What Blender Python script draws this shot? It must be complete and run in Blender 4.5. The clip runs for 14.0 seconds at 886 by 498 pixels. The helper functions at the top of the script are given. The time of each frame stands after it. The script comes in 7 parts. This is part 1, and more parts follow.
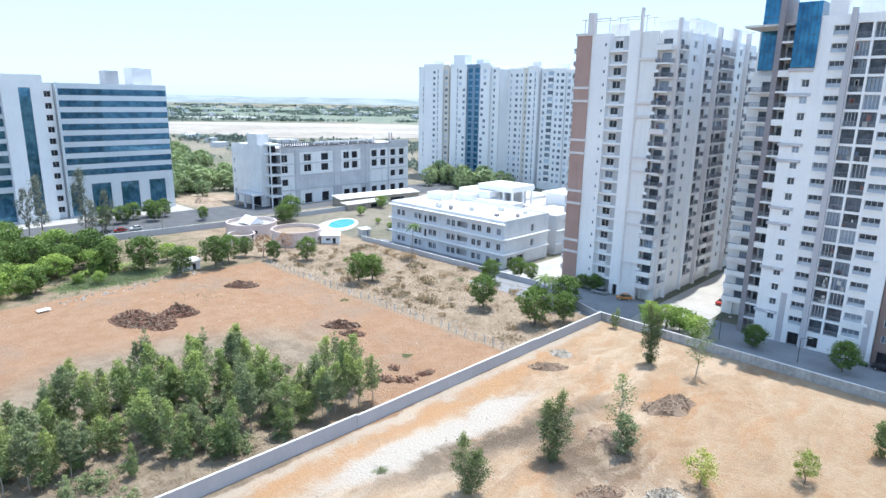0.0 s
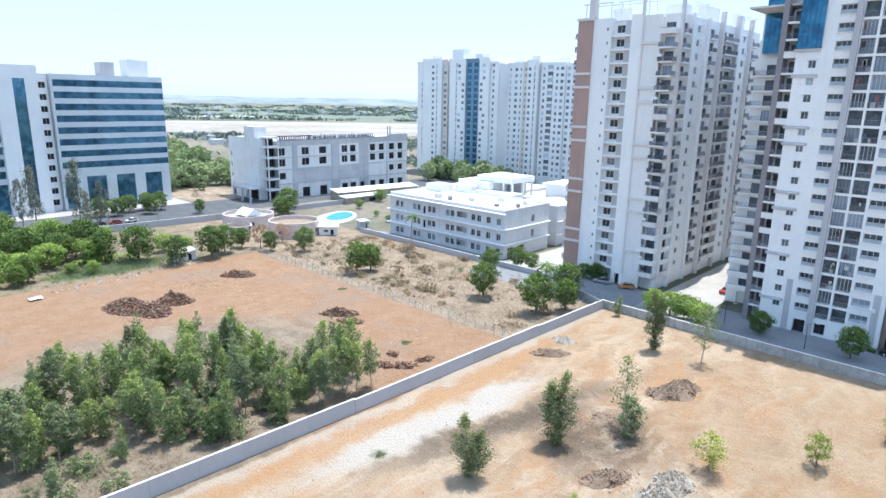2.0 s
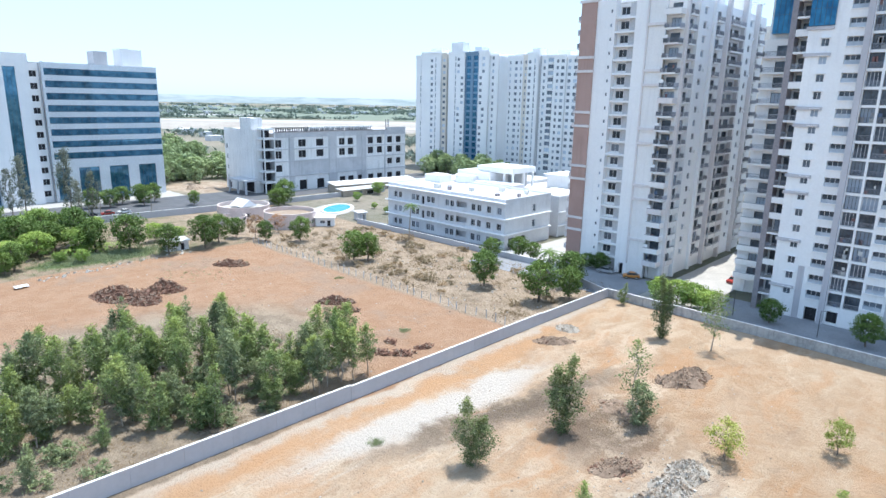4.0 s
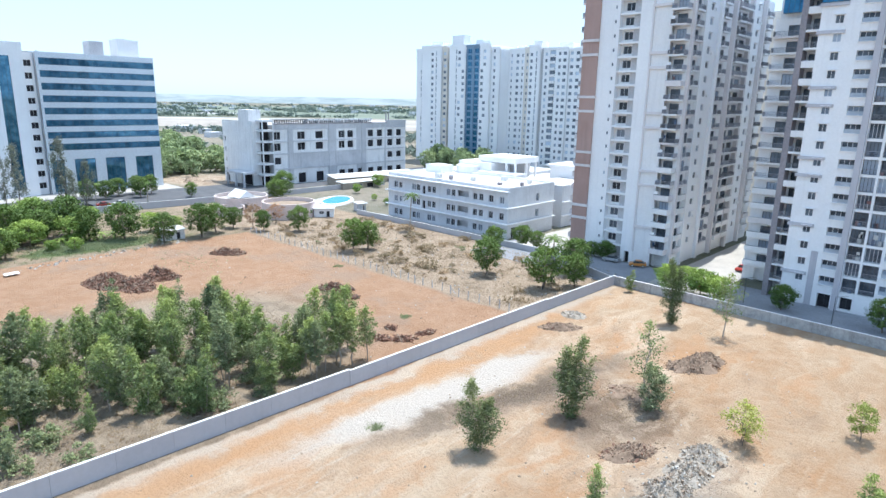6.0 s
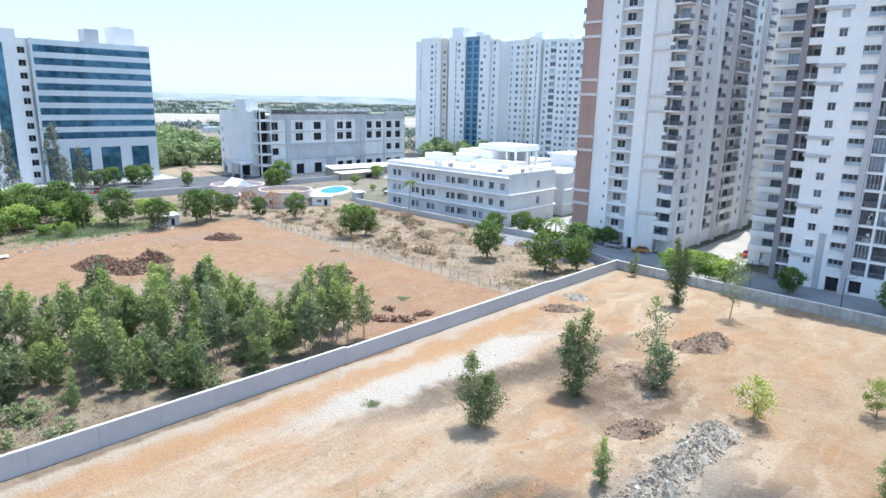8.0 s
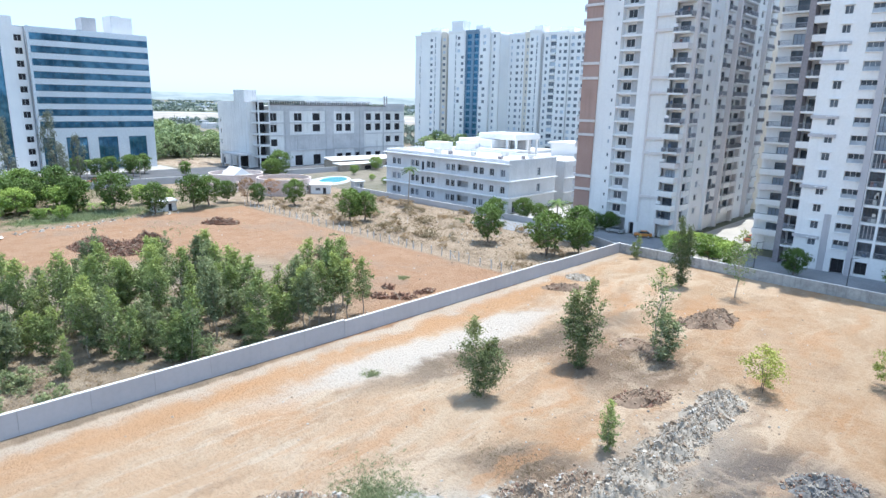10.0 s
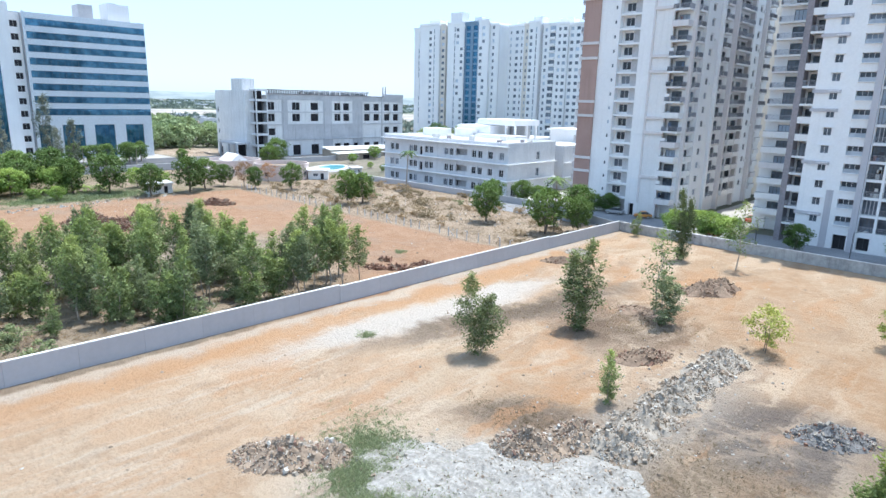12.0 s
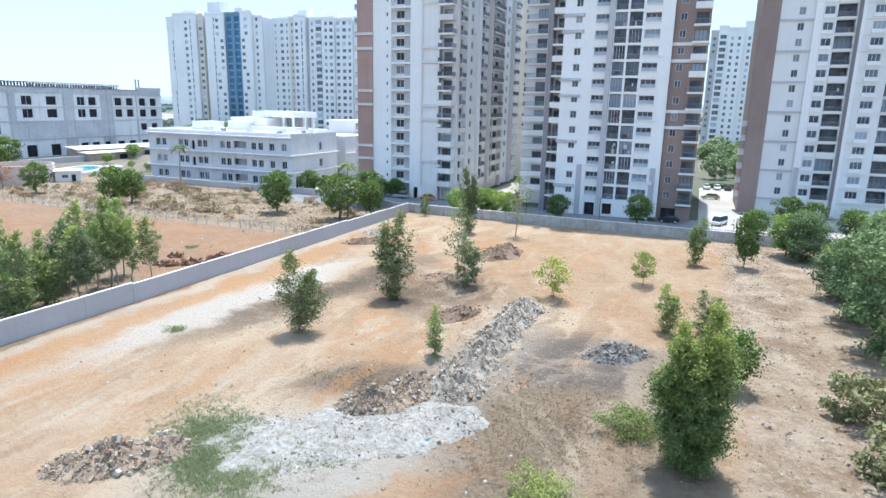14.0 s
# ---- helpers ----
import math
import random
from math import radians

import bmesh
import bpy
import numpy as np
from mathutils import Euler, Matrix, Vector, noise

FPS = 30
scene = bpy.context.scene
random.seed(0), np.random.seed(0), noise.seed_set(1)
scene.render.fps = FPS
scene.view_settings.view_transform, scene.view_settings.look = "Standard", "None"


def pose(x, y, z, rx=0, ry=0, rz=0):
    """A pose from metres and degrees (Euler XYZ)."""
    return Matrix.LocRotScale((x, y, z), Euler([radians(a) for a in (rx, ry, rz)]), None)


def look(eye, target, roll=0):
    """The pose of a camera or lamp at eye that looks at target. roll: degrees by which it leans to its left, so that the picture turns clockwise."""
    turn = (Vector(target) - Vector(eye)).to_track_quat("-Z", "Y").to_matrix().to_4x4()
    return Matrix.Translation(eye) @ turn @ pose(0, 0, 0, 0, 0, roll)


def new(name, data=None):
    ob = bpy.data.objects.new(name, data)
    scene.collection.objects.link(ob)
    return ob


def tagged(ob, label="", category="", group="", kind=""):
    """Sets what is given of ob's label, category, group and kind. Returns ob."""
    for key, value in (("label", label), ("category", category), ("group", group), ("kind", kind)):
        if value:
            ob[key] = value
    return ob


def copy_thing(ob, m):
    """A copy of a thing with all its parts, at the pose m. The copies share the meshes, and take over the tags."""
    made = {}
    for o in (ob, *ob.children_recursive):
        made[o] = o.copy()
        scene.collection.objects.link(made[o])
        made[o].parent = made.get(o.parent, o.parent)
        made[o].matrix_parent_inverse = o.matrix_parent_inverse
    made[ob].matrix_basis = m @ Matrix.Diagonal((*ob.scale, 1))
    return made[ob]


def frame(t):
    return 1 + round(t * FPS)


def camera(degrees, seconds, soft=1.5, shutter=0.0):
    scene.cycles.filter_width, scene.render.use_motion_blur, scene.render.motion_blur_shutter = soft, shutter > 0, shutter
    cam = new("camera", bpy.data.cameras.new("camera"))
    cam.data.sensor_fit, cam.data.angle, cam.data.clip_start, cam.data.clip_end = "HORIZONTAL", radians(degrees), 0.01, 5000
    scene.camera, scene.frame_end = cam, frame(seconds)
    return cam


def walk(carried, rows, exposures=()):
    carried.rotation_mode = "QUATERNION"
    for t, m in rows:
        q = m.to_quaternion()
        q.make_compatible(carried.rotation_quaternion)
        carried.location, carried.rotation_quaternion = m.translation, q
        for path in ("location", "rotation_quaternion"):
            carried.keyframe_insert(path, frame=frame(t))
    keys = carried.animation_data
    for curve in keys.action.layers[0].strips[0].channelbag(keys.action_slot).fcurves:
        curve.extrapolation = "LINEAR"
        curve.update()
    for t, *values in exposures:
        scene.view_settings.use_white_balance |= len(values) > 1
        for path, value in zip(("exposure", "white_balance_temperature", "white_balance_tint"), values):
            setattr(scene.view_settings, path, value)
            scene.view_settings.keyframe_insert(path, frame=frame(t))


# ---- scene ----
cam = camera(71.5, 14.0)
# x runs along the cross wall, y along the long boundary wall, z up
METRES, EYE, TILT, LEAN, TURN = 32.0, 47.6, -13.7, -1.0, 44.0
ROWS = [
    (0.0, 0.0, 0.0, 0.0, 0.0, 0.0, -0.0),
    (0.5, -0.0011, 0.0131, -0.0241, -0.06, -0.01, 0.04),
    (1.0, -0.0015, 0.0306, -0.0493, -0.02, 0.03, 0.04),
    (1.5, -0.0041, 0.0517, -0.0734, -0.09, 0.06, 0.03),
    (2.0, -0.006, 0.0754, -0.0955, -0.12, 0.08, 0.04),
    (2.5, -0.0071, 0.1049, -0.118, -0.22, 0.11, 0.04),
    (5.0, -0.0219, 0.2651, -0.2299, -0.29, 0.13, -0.02),
    (5.5, -0.0246, 0.2894, -0.2517, -0.26, 0.13, -0.01),
    (6.0, -0.0251, 0.3161, -0.2754, -0.27, 0.14, 0.01),
    (6.5, -0.0222, 0.3426, -0.2996, -0.27, 0.14, -0.0),
    (7.0, -0.0217, 0.3653, -0.3254, -0.28, 0.13, -0.06),
    (7.5, -0.0215, 0.3857, -0.3518, -0.28, 0.12, -0.09),
    (8.0, -0.0239, 0.4037, -0.3786, -0.33, 0.11, -0.08),
    (10.5, -0.0334, 0.4617, -0.5279, -0.49, 0.21, -0.22),
    (11.0, -0.0314, 0.4733, -0.5628, -0.53, 0.22, -0.21),
    (11.5, -0.0277, 0.4837, -0.5954, -0.51, 0.23, -0.22),
    (12.0, -0.0247, 0.492, -0.6317, -0.53, 0.23, -0.25),
    (12.5, -0.0271, 0.4948, -0.6646, -0.56, 0.23, -0.27),
    (13.0, -0.0458, 0.4927, -0.6877, -2.57, 0.22, 0.21),
    (13.5, -0.0916, 0.4848, -0.6981, -10.49, 0.01, 2.21),
    (14.0, -0.1496, 0.4771, -0.7087, -21.05, -0.69, 4.78),
]
walk(cam, [(t, pose(62.9, -124.1, EYE, TILT, LEAN, TURN) @ pose(METRES * x, METRES * y, METRES * z, 90 + pitch, roll, yaw)) for t, x, y, z, yaw, pitch, roll in ROWS], [(0.0, 1.33, 5850, 8), (14.0, 1.33, 5850, 8)])

# ---- sky and sun ----
SUN_AZ, SUN_EL = 101.0, 72.5
world = bpy.data.worlds.new("sky")
scene.world = world
world.use_nodes = True
wn = world.node_tree.nodes
sky = wn.new("ShaderNodeTexSky")
sky.sky_type = "NISHITA"
sky.sun_disc = False
sky.sun_elevation = radians(SUN_EL)
sky.sun_rotation = radians(90 - SUN_AZ)
sky.air_density, sky.dust_density, sky.ozone_density = 1.0, 0.7, 1.6
wn["Background"].inputs["Strength"].default_value = 0.15
# thin high haze evens the sky out
haze = wn.new("ShaderNodeMix")
haze.data_type = "RGBA"
haze.inputs[0].default_value, haze.inputs[7].default_value = 0.82, (2.05, 2.66, 3.42, 1.0)
world.node_tree.links.new(sky.outputs[0], haze.inputs[6])
world.node_tree.links.new(haze.outputs[2], wn["Background"].inputs["Color"])
sun_data = bpy.data.lights.new("sun", "SUN")
sun_data.energy, sun_data.angle, sun_data.color = 2.6, radians(0.6), (1.0, 0.92, 0.81)
sun = new("sun", sun_data)
sun_dir = Vector((math.cos(radians(SUN_AZ)) * math.cos(radians(SUN_EL)), math.sin(radians(SUN_AZ)) * math.cos(radians(SUN_EL)), math.sin(radians(SUN_EL))))
sun.matrix_world = look(sun_dir * 300, (0, 0, 0))


# ---- materials ----
def nd(nt, kind, **sockets):
    n = nt.nodes.new(kind)
    for k, v in sockets.items():
        n.inputs[k.replace("_", " ")].default_value = v
    return n


def mix_rgb(nt, fac, a, b, blend="MIX"):
    m = nt.nodes.new("ShaderNodeMix")
    m.data_type, m.blend_type = "RGBA", blend
    for sock, v in ((m.inputs[0], fac), (m.inputs[6], a), (m.inputs[7], b)):
        if isinstance(v, (int, float)):
            sock.default_value = v
        elif isinstance(v, tuple):
            sock.default_value = (*v, 1.0)
        else:
            nt.links.new(v, sock)
    return m.outputs[2]


def ramp(nt, value, lo, hi, to_lo=0.0, to_hi=1.0):
    m = nt.nodes.new("ShaderNodeMapRange")
    m.interpolation_type = "SMOOTHSTEP"
    for i, v in enumerate((lo, hi, to_lo, to_hi)):
        m.inputs[i + 1].default_value = v
    nt.links.new(value, m.inputs[0])
    return m.outputs[0]


def noise_tex(nt, coord, scale, detail=4.0, rough=0.6):
    n = nd(nt, "ShaderNodeTexNoise", Scale=scale, Detail=detail, Roughness=rough)
    nt.links.new(coord, n.inputs["Vector"])
    return n.outputs["Fac"]


def base_mat(name):
    m = bpy.data.materials.new(name)
    m.use_nodes = True
    nt = m.node_tree
    return m, nt, nt.nodes["Principled BSDF"]


def mat(name, c1, c2, scale=0.3, fine=6.0, rough=0.85, bump=0.15, metal=0.0, rnd=0.0, streak=0.0, spec=0.5, gritty=0.35):
    """A surface between two colours: blotches at one scale, grain at a finer one, streaks of rain wash, chance by object."""
    m, nt, p = base_mat(name)
    pos = nt.nodes.new("ShaderNodeNewGeometry").outputs["Position"]
    col = mix_rgb(nt, ramp(nt, noise_tex(nt, pos, scale), 0.32, 0.68), c1, c2)
    grain = noise_tex(nt, pos, fine, 5.0, 0.7)
    col = mix_rgb(nt, gritty, col, mix_rgb(nt, ramp(nt, grain, 0.3, 0.7), tuple(v * 0.6 for v in c1), tuple(min(1, v * 1.25) for v in c2)))
    if streak:
        mp = nd(nt, "ShaderNodeMapping", Scale=(1.6, 1.6, 0.07))
        nt.links.new(pos, mp.inputs["Vector"])
        col = mix_rgb(nt, ramp(nt, noise_tex(nt, mp.outputs[0], 1.0, 5.0), 0.5, 0.75, 0.0, streak), col, tuple(v * 0.45 for v in c1))
    if rnd:
        oi = nt.nodes.new("ShaderNodeObjectInfo")
        col = mix_rgb(nt, 1.0, col, mix_rgb(nt, oi.outputs["Random"], (1 - rnd,) * 3, (1 + rnd,) * 3), "MULTIPLY")
    nt.links.new(col, p.inputs["Base Color"])
    p.inputs["Roughness"].default_value, p.inputs["Metallic"].default_value = rough, metal
    p.inputs["Specular IOR Level"].default_value = spec
    if bump:
        b = nd(nt, "ShaderNodeBump", Strength=bump, Distance=0.05)
        nt.links.new(grain, b.inputs["Height"])
        nt.links.new(b.outputs[0], p.inputs["Normal"])
    return m


def glass_mat(name, c1, c2, rough=0.08, rnd=True, coat=0.0):
    """Window glass with a dark room or a drawn curtain behind it, by chance."""
    m, nt, p = base_mat(name)
    oi = nt.nodes.new("ShaderNodeObjectInfo")
    pos = nt.nodes.new("ShaderNodeNewGeometry").outputs["Position"]
    fac = noise_tex(nt, pos, 0.45, 3.0)
    col = mix_rgb(nt, ramp(nt, fac, 0.35, 0.65), c1, c2)
    if rnd:
        col = mix_rgb(nt, ramp(nt, oi.outputs["Random"], 0.6, 1.0, 0.0, 0.8), col, tuple(min(1, 3.2 * v + 0.05) for v in c2))
    nt.links.new(col, p.inputs["Base Color"])
    p.inputs["Roughness"].default_value = rough
    p.inputs["Specular IOR Level"].default_value, p.inputs["Metallic"].default_value = 0.3, coat
    wob = nd(nt, "ShaderNodeBump", Strength=0.05, Distance=0.05)
    nt.links.new(fac, wob.inputs["Height"])
    nt.links.new(wob.outputs[0], p.inputs["Normal"])
    return m


def leaf_mat(name, low, high, tip, trans=0.25):
    """Foliage: each leaf of its own shade, fresher growth at the top of the crown."""
    m, nt, p = base_mat(name)
    geo = nt.nodes.new("ShaderNodeNewGeometry")
    oi = nt.nodes.new("ShaderNodeObjectInfo")
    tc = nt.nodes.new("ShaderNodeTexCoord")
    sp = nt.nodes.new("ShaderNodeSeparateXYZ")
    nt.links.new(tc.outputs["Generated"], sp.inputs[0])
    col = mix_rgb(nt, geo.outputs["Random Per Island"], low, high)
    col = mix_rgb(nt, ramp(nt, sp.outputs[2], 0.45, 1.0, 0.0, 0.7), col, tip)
    col = mix_rgb(nt, 1.0, col, mix_rgb(nt, oi.outputs["Random"], (0.75, 0.8, 0.75), (1.25, 1.2, 1.1)), "MULTIPLY")
    nt.links.new(col, p.inputs["Base Color"])
    p.inputs["Roughness"].default_value = 0.55
    p.inputs["Specular IOR Level"].default_value = 0.35
    tr = nt.nodes.new("ShaderNodeBsdfTranslucent")
    nt.links.new(col, tr.inputs["Color"])
    ms = nd(nt, "ShaderNodeMixShader", Fac=trans)
    nt.links.new(p.outputs[0], ms.inputs[1])
    nt.links.new(tr.outputs[0], ms.inputs[2])
    nt.links.new(ms.outputs[0], nt.nodes["Material Output"].inputs["Surface"])
    return m


WHITE = mat("white_paint", (0.8, 0.8, 0.81), (0.86, 0.86, 0.86), 0.08, 3.0, 0.8, 0.05, gritty=0.1, streak=0.1)
OFFWHITE = mat("offwhite_paint", (0.73, 0.725, 0.725), (0.8, 0.795, 0.79), 0.08, 3.0, 0.8, 0.05, gritty=0.1, streak=0.12)
CREAM = mat("cream_paint", (0.69, 0.64, 0.57), (0.76, 0.71, 0.64), 0.08, 3.0, 0.8, 0.05, gritty=0.1, streak=0.2)
BEIGE = mat("beige_paint", (0.64, 0.605, 0.605), (0.71, 0.675, 0.67), 0.08, 3.0, 0.8, 0.05, gritty=0.1, streak=0.2)
BRICKRED = mat("terracotta_cladding", (0.36, 0.235, 0.2), (0.43, 0.295, 0.255), 0.1, 4.0, 0.8, 0.08, gritty=0.1, streak=0.25)
GREYPIER = mat("grey_paint", (0.46, 0.45, 0.48), (0.54, 0.53, 0.56), 0.08, 3.0, 0.8, 0.05, gritty=0.1, streak=0.2)
DARKPIER = mat("brown_grey_paint", (0.24, 0.222, 0.24), (0.3, 0.275, 0.29), 0.08, 3.0, 0.8, 0.05)
# grey plaster; on recesses its darker tone also carries their shade
RECESS = mat("grey_plaster_recess_shade", (0.46, 0.46, 0.48), (0.57, 0.57, 0.58), 0.2, 3.0, 0.85, 0.05, streak=0.2)
CONCRETE = mat("raw_concrete", (0.46, 0.47, 0.49), (0.6, 0.6, 0.62), 0.15, 2.5, 0.9, 0.2, streak=0.4)
PLASTER = mat("weathered_white_plaster", (0.7, 0.7, 0.7), (0.8, 0.8, 0.8), 0.15, 2.0, 0.9, 0.12, streak=0.45)
ROOFWHITE = mat("white_roof_coating", (0.5, 0.49, 0.47), (0.74, 0.73, 0.71), 0.14, 2.0, 0.9, 0.1)
PANEL = mat("aluminium_panel", (0.6, 0.64, 0.68), (0.68, 0.72, 0.76), 0.1, 2.0, 0.35, 0.02, metal=0.3)
FRAME = mat("window_frame_white", (0.66, 0.67, 0.69), (0.74, 0.75, 0.76), 0.5, 8.0, 0.5, 0.0)
DARKFRAME = mat("dark_metal", (0.05, 0.055, 0.06), (0.08, 0.085, 0.09), 0.5, 8.0, 0.45, 0.0, metal=0.4)
GLASS = glass_mat("window_glass", (0.05, 0.062, 0.08), (0.125, 0.15, 0.185), 0.2)
# matt near-black that paints the shade of unlit rooms, not glass
UNLITDARK = mat("unlit_interior", (0.022, 0.022, 0.026), (0.055, 0.055, 0.062), 0.4, 4.0, 0.95, 0.0, spec=0.05)
BLUEGLASS = glass_mat("blue_curtain_wall", (0.02, 0.1, 0.2), (0.05, 0.2, 0.34), 0.06, False, 0.4)
FARGLASS = glass_mat("far_window_glass", (0.1, 0.125, 0.16), (0.2, 0.23, 0.27), 0.2)
BANDGLASS = glass_mat("teal_band_glazing", (0.04, 0.12, 0.2), (0.11, 0.25, 0.37), 0.05, False, 0.6)
RAILGLASS = mat("balcony_railing", (0.22, 0.23, 0.26), (0.33, 0.34, 0.375), 0.6, 5.0, 0.5, 0.0, rnd=0.35)
SCHOOLGLASS = glass_mat("dark_window_glass", (0.03, 0.036, 0.046), (0.06, 0.07, 0.085), 0.2)
GUARDGLASS = glass_mat("frosted_guard_glass", (0.34, 0.38, 0.43), (0.46, 0.5, 0.55), 0.25, False)
BLOCKWALL = mat("cement_block_wall", (0.41, 0.41, 0.435), (0.455, 0.455, 0.48), 0.1, 2.0, 0.9, 0.06, rnd=0.025, streak=0.08, gritty=0.08)
OLDWALL = mat("stained_wall_plaster", (0.3, 0.3, 0.3), (0.46, 0.46, 0.45), 0.35, 2.0, 0.9, 0.2, rnd=0.06, streak=0.6, gritty=0.3)
ASPHALT = mat("asphalt", (0.07, 0.075, 0.085), (0.12, 0.125, 0.135), 0.2, 5.0, 0.9, 0.2)
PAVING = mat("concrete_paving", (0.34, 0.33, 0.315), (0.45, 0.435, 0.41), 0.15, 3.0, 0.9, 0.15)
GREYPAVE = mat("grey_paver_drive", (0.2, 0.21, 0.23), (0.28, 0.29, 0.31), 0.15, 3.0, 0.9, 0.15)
BARK = mat("bark", (0.13, 0.1, 0.075), (0.24, 0.2, 0.16), 1.5, 12.0, 0.9, 0.4)
PALEBARK = mat("pale_bark", (0.3, 0.26, 0.21), (0.42, 0.37, 0.31), 1.5, 12.0, 0.85, 0.3)
RUBBLE = mat("grey_rubble", (0.29, 0.255, 0.21), (0.4, 0.36, 0.305), 0.6, 3.0, 0.95, 0.8)
RUBBLEBROWN = mat("earthy_rubble", (0.235, 0.178, 0.13), (0.345, 0.27, 0.2), 0.5, 3.0, 0.95, 0.5)
LIME_DUST = mat("white_lime_dust", (0.2, 0.188, 0.168), (0.36, 0.348, 0.322), 0.9, 3.5, 0.95, 1.0, gritty=0.5)
DEADWOOD = mat("dry_brushwood", (0.16, 0.088, 0.062), (0.29, 0.165, 0.115), 0.8, 6.0, 0.95, 0.5)
ASH = mat("burnt_debris", (0.09, 0.087, 0.085), (0.24, 0.235, 0.23), 0.8, 4.0, 0.95, 0.5)
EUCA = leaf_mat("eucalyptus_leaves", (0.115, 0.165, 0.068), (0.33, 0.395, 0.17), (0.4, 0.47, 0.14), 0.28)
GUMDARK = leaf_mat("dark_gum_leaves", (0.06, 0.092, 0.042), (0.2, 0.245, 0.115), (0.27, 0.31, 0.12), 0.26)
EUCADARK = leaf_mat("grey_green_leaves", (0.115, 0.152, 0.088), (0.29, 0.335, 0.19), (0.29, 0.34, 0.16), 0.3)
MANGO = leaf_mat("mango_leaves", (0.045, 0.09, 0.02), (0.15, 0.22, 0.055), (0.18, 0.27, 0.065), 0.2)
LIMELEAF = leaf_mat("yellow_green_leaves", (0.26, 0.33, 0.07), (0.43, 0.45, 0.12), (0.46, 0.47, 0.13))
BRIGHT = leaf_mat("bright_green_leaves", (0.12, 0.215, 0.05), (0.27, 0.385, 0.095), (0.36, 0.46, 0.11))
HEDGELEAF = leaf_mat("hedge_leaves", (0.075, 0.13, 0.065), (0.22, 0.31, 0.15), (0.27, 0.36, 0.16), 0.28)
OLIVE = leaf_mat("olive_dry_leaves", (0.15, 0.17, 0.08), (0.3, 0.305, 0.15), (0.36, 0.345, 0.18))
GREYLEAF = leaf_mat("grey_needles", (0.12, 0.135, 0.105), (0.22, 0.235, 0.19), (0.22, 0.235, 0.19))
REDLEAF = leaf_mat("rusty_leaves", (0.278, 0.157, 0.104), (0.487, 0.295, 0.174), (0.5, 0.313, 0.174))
# paler, duller green: distance haze is mixed into the leaf colour
HAZYLEAF = leaf_mat("haze_tinted_woods", (0.17, 0.235, 0.13), (0.28, 0.35, 0.19), (0.33, 0.41, 0.2))
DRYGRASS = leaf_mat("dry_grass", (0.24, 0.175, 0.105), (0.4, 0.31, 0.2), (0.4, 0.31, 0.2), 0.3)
TILEWATER = glass_mat("pool_water", (0.06, 0.33, 0.4), (0.1, 0.42, 0.47), 0.05, False)
PINKWALL = mat("pale_pink_plaster", (0.6, 0.5, 0.47), (0.7, 0.6, 0.57), 0.2, 3.0, 0.9, 0.1, streak=0.3)
SHEET = mat("corrugated_sheet", (0.6, 0.6, 0.58), (0.72, 0.72, 0.7), 0.3, 2.0, 0.5, 0.1, metal=0.2)
SCHOOLWALL = mat("pale_grey_school_wall", (0.54, 0.55, 0.575), (0.64, 0.65, 0.67), 0.15, 2.0, 0.9, 0.1, streak=0.2, gritty=0.15)
CLOTH = [mat(n, c, tuple(v * 1.3 for v in c), 1.0, 8.0, 0.9, 0.1) for n, c in (("red_cloth", (0.2, 0.11, 0.105)), ("blue_cloth", (0.1, 0.14, 0.22)), ("pale_cloth", (0.5, 0.5, 0.48)), ("grey_cloth", (0.27, 0.27, 0.28)), ("dark_cloth", (0.05, 0.05, 0.06)))]
BROWNCLAD = mat("brown_grey_cladding", (0.28, 0.205, 0.185), (0.34, 0.255, 0.23), 0.1, 4.0, 0.8, 0.08, gritty=0.1, streak=0.2)


